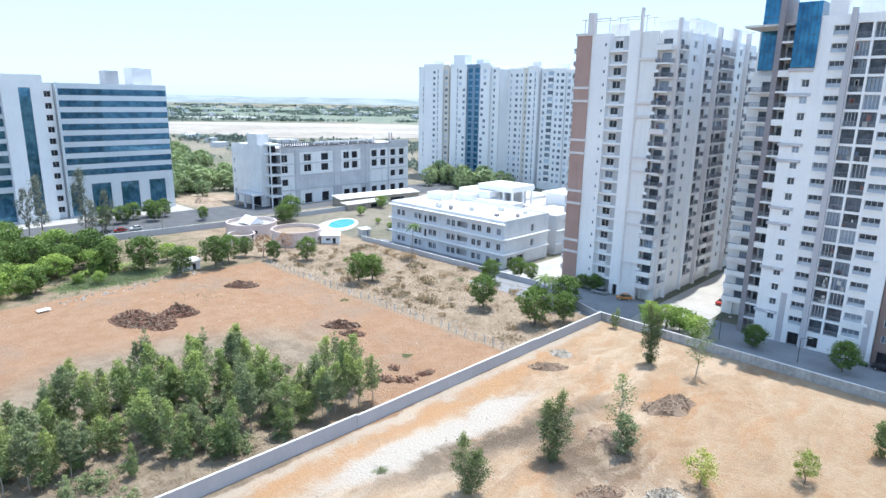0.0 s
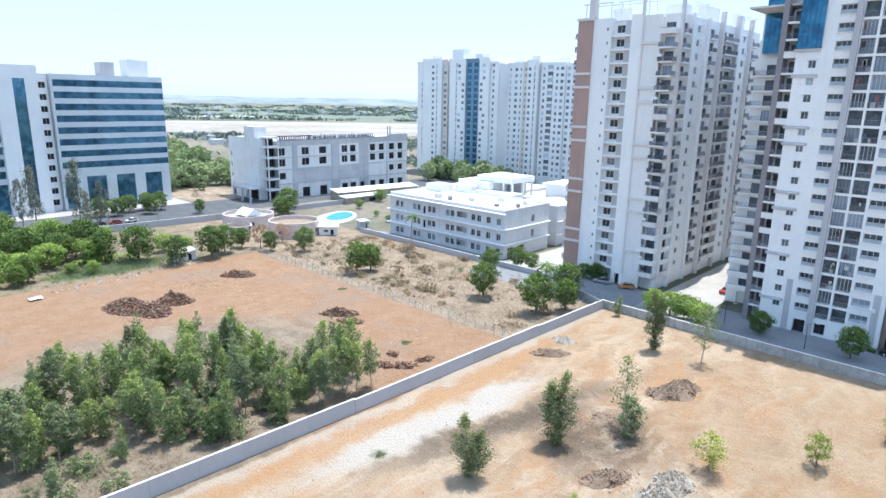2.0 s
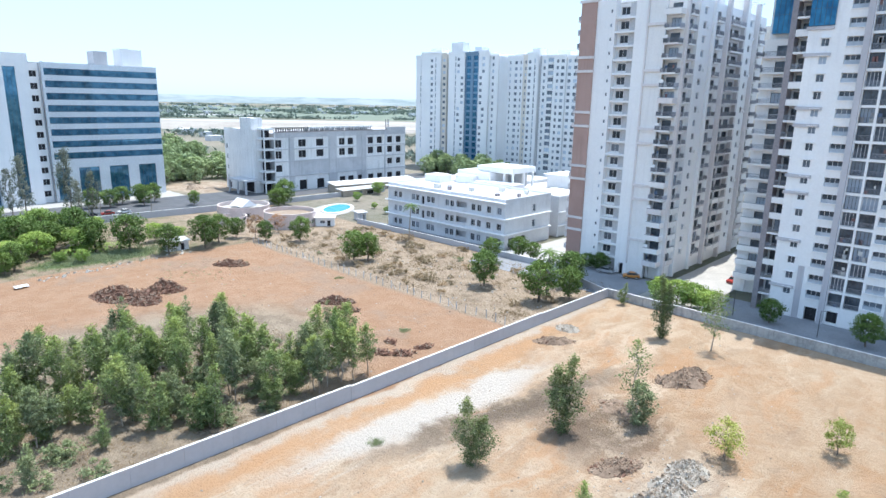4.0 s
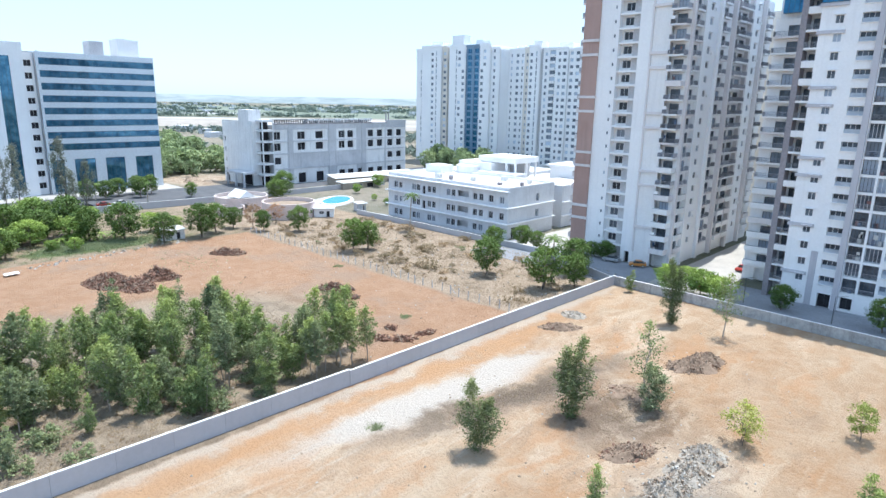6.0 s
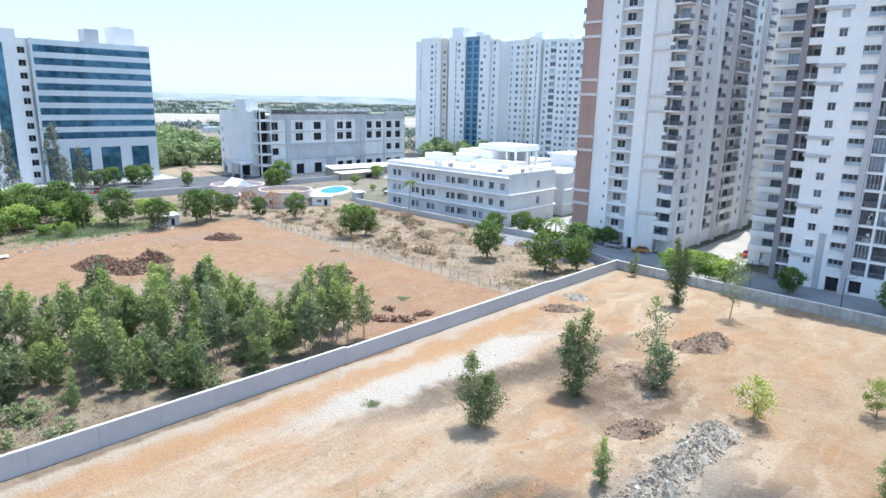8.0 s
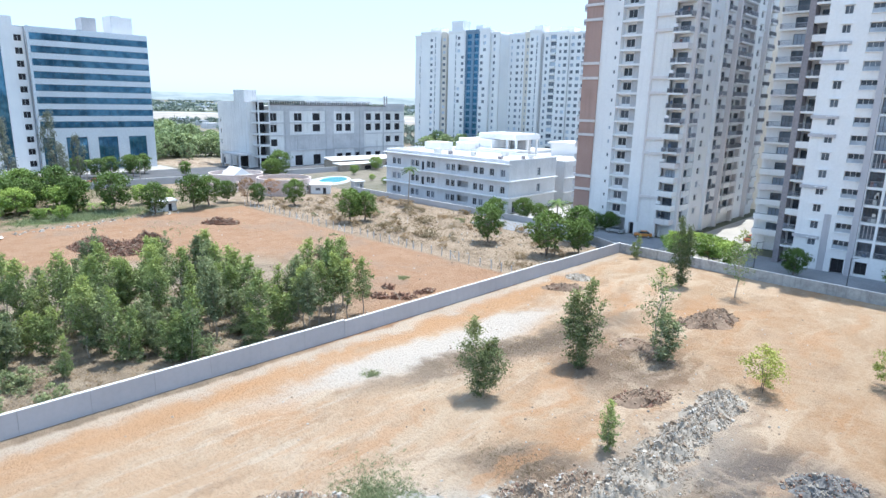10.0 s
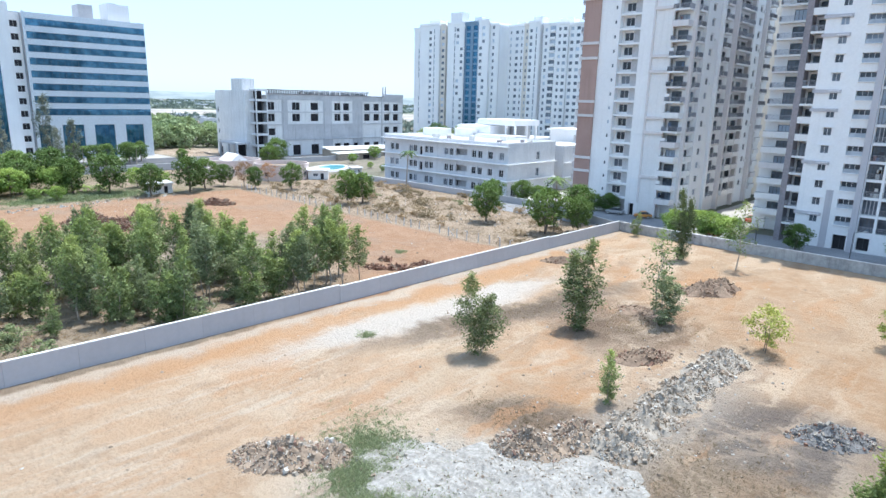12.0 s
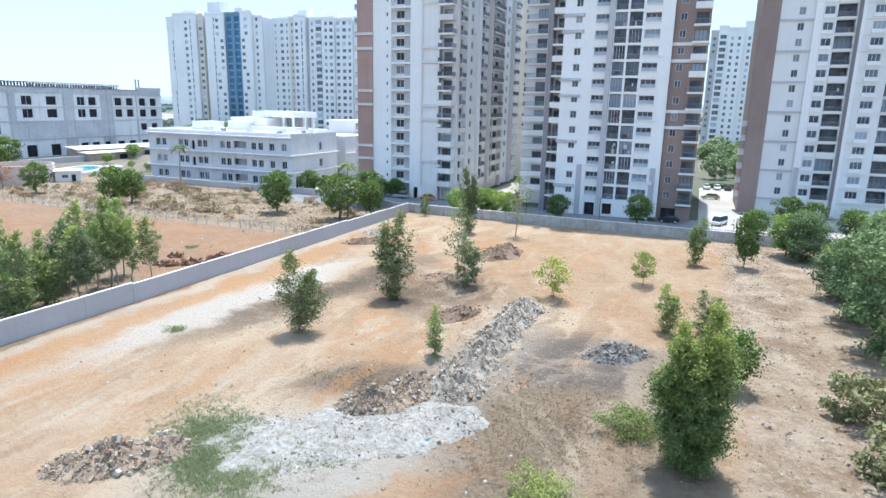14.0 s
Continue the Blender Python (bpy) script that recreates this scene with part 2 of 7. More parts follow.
# ---- ground ----
def ground_mat():
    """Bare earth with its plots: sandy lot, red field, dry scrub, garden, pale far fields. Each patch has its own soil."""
    m, nt, p = base_mat("earth")
    pos = nt.nodes.new("ShaderNodeNewGeometry").outputs["Position"]
    warp = nd(nt, "ShaderNodeTexNoise", Scale=0.11, Detail=6.0, Roughness=0.65)
    nt.links.new(pos, warp.inputs["Vector"])
    off = nt.nodes.new("ShaderNodeVectorMath")
    off.operation = "MULTIPLY_ADD"
    off.inputs[1].default_value, off.inputs[2].default_value = (9, 9, 0), (-4.5, -4.5, 0)
    nt.links.new(warp.outputs["Color"], off.inputs[0])
    add = nt.nodes.new("ShaderNodeVectorMath")
    nt.links.new(pos, add.inputs[0])
    nt.links.new(off.outputs[0], add.inputs[1])
    wpos = add.outputs[0]

    def patch(cx, cy, rx, ry, turn=0.0, soft=0.25, amount=1.0, src=None):
        mp = nt.nodes.new("ShaderNodeMapping")
        mp.vector_type = "TEXTURE"
        mp.inputs["Location"].default_value = (cx, cy, 0)
        mp.inputs["Rotation"].default_value = (0, 0, radians(turn))
        mp.inputs["Scale"].default_value = (rx, ry, 1e6)
        nt.links.new(src or wpos, mp.inputs["Vector"])
        ln = nt.nodes.new("ShaderNodeVectorMath")
        ln.operation = "LENGTH"
        nt.links.new(mp.outputs[0], ln.inputs[0])
        return ramp(nt, ln.outputs["Value"], 1 + soft, 1 - soft, 0.0, amount)

    def plot(x0, x1, y0, y1, soft=1.0):
        sp = nt.nodes.new("ShaderNodeSeparateXYZ")
        mixv = nt.nodes.new("ShaderNodeMix")
        mixv.data_type = "VECTOR"
        mixv.inputs[0].default_value = 0.35
        nt.links.new(pos, mixv.inputs[4])
        nt.links.new(wpos, mixv.inputs[5])
        nt.links.new(mixv.outputs[1], sp.inputs[0])
        out = None
        for axis, lo, hi in ((0, x0, x1), (1, y0, y1)):
            for edge, sign in ((lo, 1), (hi, -1)):
                e = ramp(nt, sp.outputs[axis], edge - soft * sign, edge + soft * sign)
                if out is None:
                    out = e
                else:
                    mu = nt.nodes.new("ShaderNodeMath")
                    mu.operation = "MULTIPLY"
                    nt.links.new(out, mu.inputs[0])
                    nt.links.new(e, mu.inputs[1])
                    out = mu.outputs[0]
        return out

    def times(a, b):
        mu = nt.nodes.new("ShaderNodeMath")
        mu.operation = "MULTIPLY"
        nt.links.new(a, mu.inputs[0])
        nt.links.new(b, mu.inputs[1])
        return mu.outputs[0]

    big, mid, fine = noise_tex(nt, pos, 0.03, 5.0), noise_tex(nt, pos, 0.22, 7.0, 0.68), noise_tex(nt, pos, 2.2, 7.0, 0.7)
    far = noise_tex(nt, pos, 0.0035, 6.0, 0.6)
    # open country
    col = mix_rgb(nt, ramp(nt, far, 0.42, 0.58), (0.15, 0.158, 0.12), (0.27, 0.238, 0.192))
    col = mix_rgb(nt, ramp(nt, mid, 0.45, 0.7, 0.0, 0.6), col, (0.106, 0.119, 0.0594))
    # garden and scrub
    garden = mix_rgb(nt, ramp(nt, mid, 0.42, 0.6), (0.304, 0.238, 0.172), (0.198, 0.178, 0.106))
    col = mix_rgb(nt, plot(-152, -98, -160, -20, 2.0), col, garden)
    col = mix_rgb(nt, patch(-107, -71, 6, 14, 0, 0.2, 0.8), col, (0.066, 0.132, 0.033))
    scrub = mix_rgb(nt, ramp(nt, mid, 0.38, 0.62), (0.36, 0.28, 0.203), (0.255, 0.19, 0.13))
    scrub = mix_rgb(nt, ramp(nt, fine, 0.48, 0.66, 0.0, 0.8), scrub, (0.45, 0.39, 0.31))
    scrub = mix_rgb(nt, ramp(nt, noise_tex(nt, wpos, 0.12, 7.0, 0.7), 0.54, 0.66, 0.0, 0.7), scrub, (0.16, 0.12, 0.08))
    col = mix_rgb(nt, plot(-150, -1, -35, 6, 1.2), col, scrub)
    col = mix_rgb(nt, patch(-212, 6, 24, 17, 0, 0.4, 0.95), col, mix_rgb(nt, ramp(nt, mid, 0.38, 0.6), (0.3, 0.225, 0.16), (0.42, 0.345, 0.27)))
    # red field
    blot_field = noise_tex(nt, wpos, 0.06, 8.0, 0.7)
    red = mix_rgb(nt, ramp(nt, mid, 0.35, 0.65), (0.325, 0.196, 0.118), (0.375, 0.242, 0.156))
    red = mix_rgb(nt, ramp(nt, blot_field, 0.5, 0.62, 0.0, 0.65), red, (0.3, 0.225, 0.168))
    red = mix_rgb(nt, ramp(nt, fine, 0.56, 0.72, 0.0, 0.5), red, (0.198, 0.132, 0.0924))
    col = mix_rgb(nt, plot(-98, -1, -160, -35, 0.9), col, red)
    dry = mix_rgb(nt, ramp(nt, mid, 0.36, 0.62), (0.22, 0.175, 0.128), (0.335, 0.272, 0.2))
    col = mix_rgb(nt, patch(-27, -93, 28, 37, 18, 0.2), col, dry)
    # sandy lot
    sand = mix_rgb(nt, ramp(nt, mid, 0.38, 0.6), (0.325, 0.213, 0.132), (0.385, 0.285, 0.2))
    sand = mix_rgb(nt, ramp(nt, big, 0.45, 0.65, 0.0, 0.55), sand, (0.37, 0.297, 0.218))
    mp = nd(nt, "ShaderNodeMapping", Scale=(0.9, 0.09, 1.0), Rotation=(0, 0, 0.5))
    nt.links.new(wpos, mp.inputs["Vector"])
    sand = mix_rgb(nt, ramp(nt, noise_tex(nt, mp.outputs[0], 1.0, 4.0), 0.52, 0.68, 0.0, 0.45), sand, (0.409, 0.337, 0.251))
    sand = mix_rgb(nt, ramp(nt, fine, 0.5, 0.72, 0.0, 0.55), sand, (0.264, 0.185, 0.125))
    blot = noise_tex(nt, wpos, 0.09, 8.0, 0.72)
    sand = mix_rgb(nt, ramp(nt, blot, 0.54, 0.66, 0.0, 0.55), sand, (0.27, 0.2, 0.145))
    sand = mix_rgb(nt, ramp(nt, blot, 0.44, 0.32, 0.0, 0.6), sand, (0.4, 0.325, 0.245))
    for sc, rot, lo, hi, amt, tint in (((0.5, 0.05, 1), 0.9, 0.55, 0.68, 0.6, (0.42, 0.34, 0.255)), ((1.6, 0.16, 1), 0.75, 0.56, 0.7, 0.5, (0.25, 0.175, 0.12)), ((0.12, 0.9, 1), 0.3, 0.57, 0.7, 0.45, (0.36, 0.21, 0.12)), ((3.0, 0.5, 1), 1.2, 0.57, 0.72, 0.4, (0.44, 0.36, 0.28))):
        mp = nd(nt, "ShaderNodeMapping", Scale=sc, Rotation=(0, 0, rot))
        nt.links.new(wpos, mp.inputs["Vector"])
        sand = mix_rgb(nt, times(ramp(nt, noise_tex(nt, mp.outputs[0], 1.0, 6.0, 0.7), lo, hi, 0.0, amt), ramp(nt, big, 0.35, 0.6, 0.3, 1.0)), sand, tint)
    sand = mix_rgb(nt, patch(-1.4, -70, 1.7, 70, 0, 0.4, 0.8), sand, (0.4, 0.355, 0.305))
    sand = mix_rgb(nt, times(patch(2.2, -72, 1.9, 55, 0, 0.8, 0.8), ramp(nt, mid, 0.36, 0.56, 0.15, 1.0)), sand, (0.37, 0.222, 0.122))
    sand = mix_rgb(nt, times(patch(7.3, -67, 3.4, 17, -4, 0.5, 0.95), ramp(nt, mid, 0.36, 0.56, 0.25, 1.0)), sand, (0.385, 0.345, 0.3))
    sand = mix_rgb(nt, times(patch(10, -104, 9, 12, 0, 0.6, 0.9), ramp(nt, blot, 0.42, 0.58)), sand, (0.375, 0.25, 0.158))
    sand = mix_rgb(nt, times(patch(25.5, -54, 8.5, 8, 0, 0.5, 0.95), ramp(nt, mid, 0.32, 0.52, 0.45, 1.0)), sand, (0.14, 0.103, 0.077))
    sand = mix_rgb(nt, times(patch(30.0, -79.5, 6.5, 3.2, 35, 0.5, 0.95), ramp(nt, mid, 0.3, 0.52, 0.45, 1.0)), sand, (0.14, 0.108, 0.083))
    sand = mix_rgb(nt, patch(45.6, -79.5, 9.0, 15.5, 12, 0.3, 0.95), sand, mix_rgb(nt, ramp(nt, fine, 0.4, 0.62), mix_rgb(nt, ramp(nt, mid, 0.36, 0.6), (0.128, 0.098, 0.073), (0.195, 0.154, 0.115)), (0.235, 0.188, 0.14)))
    sand = mix_rgb(nt, patch(46, -67.5, 7.0, 6.0, 12, 0.4, 0.9), sand, mix_rgb(nt, ramp(nt, mid, 0.36, 0.6), (0.085, 0.078, 0.075), (0.14, 0.125, 0.115)))
    for sc, lo, hi, amt, tint in (((0.7, 0.08, 1), 0.5, 0.64, 0.6, (0.43, 0.375, 0.31)), ((1.3, 0.3, 1), 0.57, 0.67, 0.65, (0.235, 0.18, 0.135)), ((0.25, 0.06, 1), 0.52, 0.62, 0.6, (0.375, 0.235, 0.14))):
        mp = nd(nt, "ShaderNodeMapping", Scale=sc, Location=(3.0 * amt, 0, 0))
        nt.links.new(pos, mp.inputs["Vector"])
        sand = mix_rgb(nt, times(ramp(nt, noise_tex(nt, mp.outputs[0], 1.0, 7.0, 0.72), lo, hi, 0.0, amt), patch(12, -88, 13, 42, 0, 0.5)), sand, tint)
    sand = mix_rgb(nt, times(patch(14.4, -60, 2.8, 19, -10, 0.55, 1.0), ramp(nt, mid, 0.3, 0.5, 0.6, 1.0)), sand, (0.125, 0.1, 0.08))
    for cx, cy, rad in ((30, -20, 26.0), (47, -52, 17.0), (18, -96, 30.0), (60, -34, 24.0), (8, -52, 40.0)):
        ringv = nt.nodes.new("ShaderNodeVectorMath")
        ringv.operation = "DISTANCE"
        ringv.inputs[1].default_value = (cx, cy, 0)
        nt.links.new(wpos, ringv.inputs[0])
        for r in (rad, rad + 1.7):
            band = nt.nodes.new("ShaderNodeMath")
            band.operation = "SUBTRACT"
            band.inputs[1].default_value = r
            nt.links.new(ringv.outputs["Value"], band.inputs[0])
            ab = nt.nodes.new("ShaderNodeMath")
            ab.operation = "ABSOLUTE"
            nt.links.new(band.outputs[0], ab.inputs[0])
            line = times(ramp(nt, ab.outputs[0], 0.6, 0.1, 0.0, 0.32), ramp(nt, big, 0.42, 0.6))
            sand = mix_rgb(nt, line, sand, (0.43, 0.35, 0.265))
    sand = mix_rgb(nt, patch(31, -92, 8.5, 6.5, 25, 0.35, 0.9), sand, (0.37, 0.348, 0.312))
    sand = mix_rgb(nt, patch(37.4, -70, 3.6, 17, 0, 0.4, 0.7), sand, (0.29, 0.262, 0.228))
    sand = mix_rgb(nt, patch(12, -88, 15, 36, 0, 0.6, 0.28), sand, (0.47, 0.39, 0.3))
    sand = mix_rgb(nt, patch(46, -38, 20, 26, 0, 0.6, 0.2), sand, (0.3, 0.2, 0.125))
    rough = mix_rgb(nt, ramp(nt, mid, 0.36, 0.62), (0.235, 0.172, 0.12), (0.385, 0.315, 0.245))
    rough = mix_rgb(nt, ramp(nt, fine, 0.5, 0.62, 0.0, 0.6), rough, (0.43, 0.37, 0.3))
    rough = mix_rgb(nt, ramp(nt, blot, 0.54, 0.62, 0.0, 0.6), rough, (0.2, 0.15, 0.11))
    sand = mix_rgb(nt, plot(58, 90, -160, -8, 1.0), sand, rough)
    # clods, scuffs and small tufts
    clod = noise_tex(nt, pos, 0.75, 8.0, 0.78)
    sand = mix_rgb(nt, ramp(nt, clod, 0.58, 0.7, 0.0, 0.3), sand, (0.235, 0.165, 0.11))
    sand = mix_rgb(nt, ramp(nt, clod, 0.44, 0.34, 0.0, 0.22), sand, (0.5, 0.405, 0.3))
    for sc, rot, lo, hi, amt, tint in (((0.16, 0.035, 1), 0.12, 0.5, 0.62, 0.6, (0.47, 0.385, 0.295)), ((0.2, 0.05, 1), 0.35, 0.53, 0.64, 0.5, (0.37, 0.215, 0.118)), ((0.3, 0.11, 1), -0.7, 0.54, 0.66, 0.45, (0.25, 0.178, 0.122))):
        mp = nd(nt, "ShaderNodeMapping", Scale=sc, Rotation=(0, 0, rot), Location=(7.0 * amt, 3.0, 0))
        nt.links.new(wpos, mp.inputs["Vector"])
        sand = mix_rgb(nt, times(ramp(nt, noise_tex(nt, mp.outputs[0], 1.0, 7.0, 0.66), lo, hi, 0.0, amt), patch(24, -60, 30, 62, 0, 0.4)), sand, tint)
    sand = mix_rgb(nt, times(patch(7.2, -67, 3.0, 21, -5, 0.35, 0.95), ramp(nt, mid, 0.3, 0.48, 0.45, 1.0)), sand, (0.44, 0.4, 0.355))
    sand = mix_rgb(nt, times(patch(1.9, -78, 1.9, 48, -1, 0.8, 0.6), ramp(nt, mid, 0.34, 0.5, 0.3, 1.0)), sand, (0.39, 0.24, 0.138))
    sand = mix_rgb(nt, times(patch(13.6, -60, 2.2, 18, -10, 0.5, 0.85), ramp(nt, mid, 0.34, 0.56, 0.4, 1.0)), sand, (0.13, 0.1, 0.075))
    sand = mix_rgb(nt, times(patch(25.5, -55.5, 6.5, 7, 30, 0.5, 0.8), ramp(nt, blot, 0.4, 0.54, 0.2, 1.0)), sand, (0.13, 0.095, 0.07))
    warm = nt.nodes.new("ShaderNodeHueSaturation")
    warm.inputs["Saturation"].default_value, warm.inputs["Value"].default_value = 1.08, 1.15
    nt.links.new(sand, warm.inputs["Color"])
    sand = warm.outputs[0]
    red_clod = ramp(nt, clod, 0.54, 0.66, 0.0, 0.45)
    col = mix_rgb(nt, times(plot(-98, -1, -160, -35, 0.9), red_clod), col, (0.19, 0.118, 0.078))
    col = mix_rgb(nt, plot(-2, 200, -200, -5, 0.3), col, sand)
    nt.links.new(col, p.inputs["Base Color"])
    p.inputs["Roughness"].default_value = 0.95
    p.inputs["Specular IOR Level"].default_value = 0.2
    both = nt.nodes.new("ShaderNodeMath")
    both.operation = "ADD"
    nt.links.new(mid, both.inputs[0])
    nt.links.new(fine, both.inputs[1])
    b = nd(nt, "ShaderNodeBump", Strength=1.0, Distance=0.5)
    nt.links.new(both.outputs[0], b.inputs["Height"])
    nt.links.new(b.outputs[0], p.inputs["Normal"])
    return m


EARTH = ground_mat()


def mesh_from(name, verts, faces, mats, smooth=False, idx=None):
    me = bpy.data.meshes.new(name)
    me.from_pydata([tuple(v) for v in verts], [], [tuple(f) for f in faces])
    for m in mats if isinstance(mats, (list, tuple)) else [mats]:
        me.materials.append(m)
    if idx is not None:
        me.polygons.foreach_set("material_index", idx)
    if smooth:
        me.polygons.foreach_set("use_smooth", [True] * len(me.polygons))
    me.update()
    return me


HOUSES = set()


def part(name, bm, material, parent, label=""):
    """Link a bmesh (or a finished mesh) as one object under a thing or a part."""
    if isinstance(bm, bmesh.types.BMesh):
        me = bpy.data.meshes.new(name)
        bm.to_mesh(me)
        bm.free()
        for m in material if isinstance(material, (list, tuple)) else [material]:
            me.materials.append(m)
    else:
        me = bm
    ob = new(name, me)
    ob.parent = parent
    if parent is not None and parent.name in HOUSES:
        ob.matrix_parent_inverse = Matrix.Translation(-parent.location)
    return tagged(ob, label)


def box(bm, x0, x1, y0, y1, z0, z1, mi=0):
    v = [bm.verts.new(c) for c in ((x0, y0, z0), (x1, y0, z0), (x1, y1, z0), (x0, y1, z0), (x0, y0, z1), (x1, y0, z1), (x1, y1, z1), (x0, y1, z1))]
    for f in ((3, 2, 1, 0), (4, 5, 6, 7), (0, 1, 5, 4), (1, 2, 6, 5), (2, 3, 7, 6), (3, 0, 4, 7)):
        bm.faces.new([v[i] for i in f]).material_index = mi


def cyl(bm, x, y, z0, z1, r0, r1, n=10, mi=0, cap=True):
    lo = [bm.verts.new((x + r0 * math.cos(2 * math.pi * i / n), y + r0 * math.sin(2 * math.pi * i / n), z0)) for i in range(n)]
    hi = [bm.verts.new((x + r1 * math.cos(2 * math.pi * i / n), y + r1 * math.sin(2 * math.pi * i / n), z1)) for i in range(n)]
    for i in range(n):
        bm.faces.new((lo[i], lo[(i + 1) % n], hi[(i + 1) % n], hi[i])).material_index = mi
    if cap:
        bm.faces.new(hi).material_index = mi


def thing(name, x, y, z, label, category, group="", kind="", rz=0.0):
    ob = new(name)
    ob.empty_display_size = 0.5
    ob.matrix_basis = pose(x, y, z, 0, 0, rz)
    return tagged(ob, label, category, group, kind)


def house(name, x, y, label, category="building", group=""):
    """A building whose parts are given in the place's own coordinates."""
    ob = thing(name, x, y, 0, label, category, group)
    HOUSES.add(ob.name)
    return ob


def ground_height(x, y):
    """Small swells of the open lot and the field; level where things are built."""
    h = 0.22 * noise.noise((x * 0.06, y * 0.06, 1.3)) + 0.1 * noise.noise((x * 0.25, y * 0.25, 7.0))
    if 58 < x < 66 and y < -12:
        h += 0.35 * noise.noise((x * 0.35, y * 0.45, 3.0))
    keep = max(min((-y - 7) / 6, 1.0), 0.0) * max(min((x + 100) / 8, 1.0), 0.0) * max(min((72 - x) / 4, 1.0), 0.0)
    keep *= max(min((y + 150) / 10, 1.0), 0.0) * min(max((abs(x + 2) - 0.8) / 2.5, 0.0), 1.0)
    return h * keep


xs = [-6000, -3500, -2000, -1100, -700, -450, -300, -220, -160, -130] + [-108 + 1.5 * i for i in range(122)] + [80, 100, 140, 200, 300, 450, 700, 1100, 2000, 3500, 6000]
ys = [-6000, -3500, -2000, -1100, -700, -450, -300, -220, -170] + [-155 + 1.5 * i for i in range(101)] + [4, 40, 80, 130, 200, 300, 450, 700, 1100, 2000, 3500, 6000]
gv = [(x, y, ground_height(x, y)) for y in ys for x in xs]
gf = [(j * len(xs) + i, j * len(xs) + i + 1, (j + 1) * len(xs) + i + 1, (j + 1) * len(xs) + i) for j in range(len(ys) - 1) for i in range(len(xs) - 1)]
tagged(new("ground", mesh_from("ground", gv, gf, EARTH, True)), "bare sandy lot, red field and dry scrub land", "ground", kind="structure")


def slab(name, x0, x1, y0, y1, z, material, label, category="paving", thick=0.3):
    bm = bmesh.new()
    box(bm, x0, x1, y0, y1, z - thick, z)
    ob = part(name, bm, material, None, label)
    return tagged(ob, category=category, kind="structure")


slab("road", -192, -163, -260, 140, 0.03, ASPHALT, "grey asphalt road behind the gardens", "road")
slab("pavement", -209, -192.02, -120, -11, 0.12, PAVING, "pale concrete forecourt before the office block", "pavement")
# driveway darker and bluer than the yard: tower shade painted into its grey
slab("pavement", -42, 62, -4.6, 14, 0.05, GREYPAVE, "grey driveway along the apartment towers, shade put into its colour", "driveway")
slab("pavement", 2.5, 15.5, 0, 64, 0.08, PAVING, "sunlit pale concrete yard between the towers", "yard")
slab("pavement", 54.5, 140, 6, 74, 0.08, PAVING, "pale concrete parking court", "parking")
slab("pavement", -96, -40.6, 5.6, 12, 0.06, GREYPAVE, "grey strip of paving before the school", "pavement")
slab("pavement", -40.5, -27, 6, 60, 0.06, PAVING, "pale concrete lane beside the school", "pavement")


# ---- boundary walls ----
def wall_run(x0, y0, x1, y1, h, thick, label, piece=3.0, material=BLOCKWALL, cap=True, step=0.0):
    """A wall of bays between thin posts, one object a bay."""
    n = max(1, round(math.hypot(x1 - x0, y1 - y0) / piece))
    length = math.hypot(x1 - x0, y1 - y0) / n
    ang = math.degrees(math.atan2(y1 - y0, x1 - x0))
    root = thing("boundary_wall", x0, y0, 0, label, "wall", kind="structure", rz=ang)
    bm = bmesh.new()
    box(bm, 0, length - 0.015, -thick / 2, thick / 2, -0.4, h - 0.08)
    me = bpy.data.meshes.new("bay")
    bm.to_mesh(me)
    bm.free()
    me.materials.append(material)
    bm = bmesh.new()
    box(bm, 0, length - 0.01, -thick / 2 - 0.03, thick / 2 + 0.03, h - 0.08, h)
    mc = bpy.data.meshes.new("coping")
    bm.to_mesh(mc)
    bm.free()
    # whiter than the bays: the sunlit top edge is put into this colour
    mc.materials.append(PLASTER)
    for i in range(n):
        for nm, d in (("bay", me), ("coping", mc)):
            o = part(nm, d, None, root)
            o.matrix_basis = pose(i * length, 0, step * i)
    return root


wall_run(-4.4, -150, -3.85, -113.0, 2.5, 0.22, "long grey cement block boundary wall across the lot", 6.0)
wall_run(-3.85, -113.0, -2.75, -73.2, 2.35, 0.22, "long grey cement block boundary wall across the lot", 6.0)
wall_run(-2.7, -73.2, -2.15, -29.0, 2.2, 0.22, "long grey cement block boundary wall, lower bays", 6.0)
wall_run(-2.15, -29.0, -1.7, -5.0, 2.05, 0.22, "long grey cement block boundary wall, lower bays", 6.0)
wall_run(-1.7, -5.0, 62, -6.3, 1.9, 0.22, "stained grey plastered wall between the lot and the towers", material=OLDWALL)
wall_run(62, -6.3, 120, -7.5, 1.9, 0.22, "stained grey plastered wall behind the hedge trees", material=OLDWALL)
wall_run(-100, 5.5, -26, 5.3, 1.6, 0.2, "low grey wall before the school")
wall_run(-26, 5.3, -1.9, -5.0, 1.6, 0.2, "low grey wall beside the driveway")
wall_run(-160, -120, -150, -18, 2.2, 0.25, "grey wall along the road behind the garden")
wall_run(-150, -18, -149, 60, 2.0, 0.25, "grey wall along the road behind the pool")


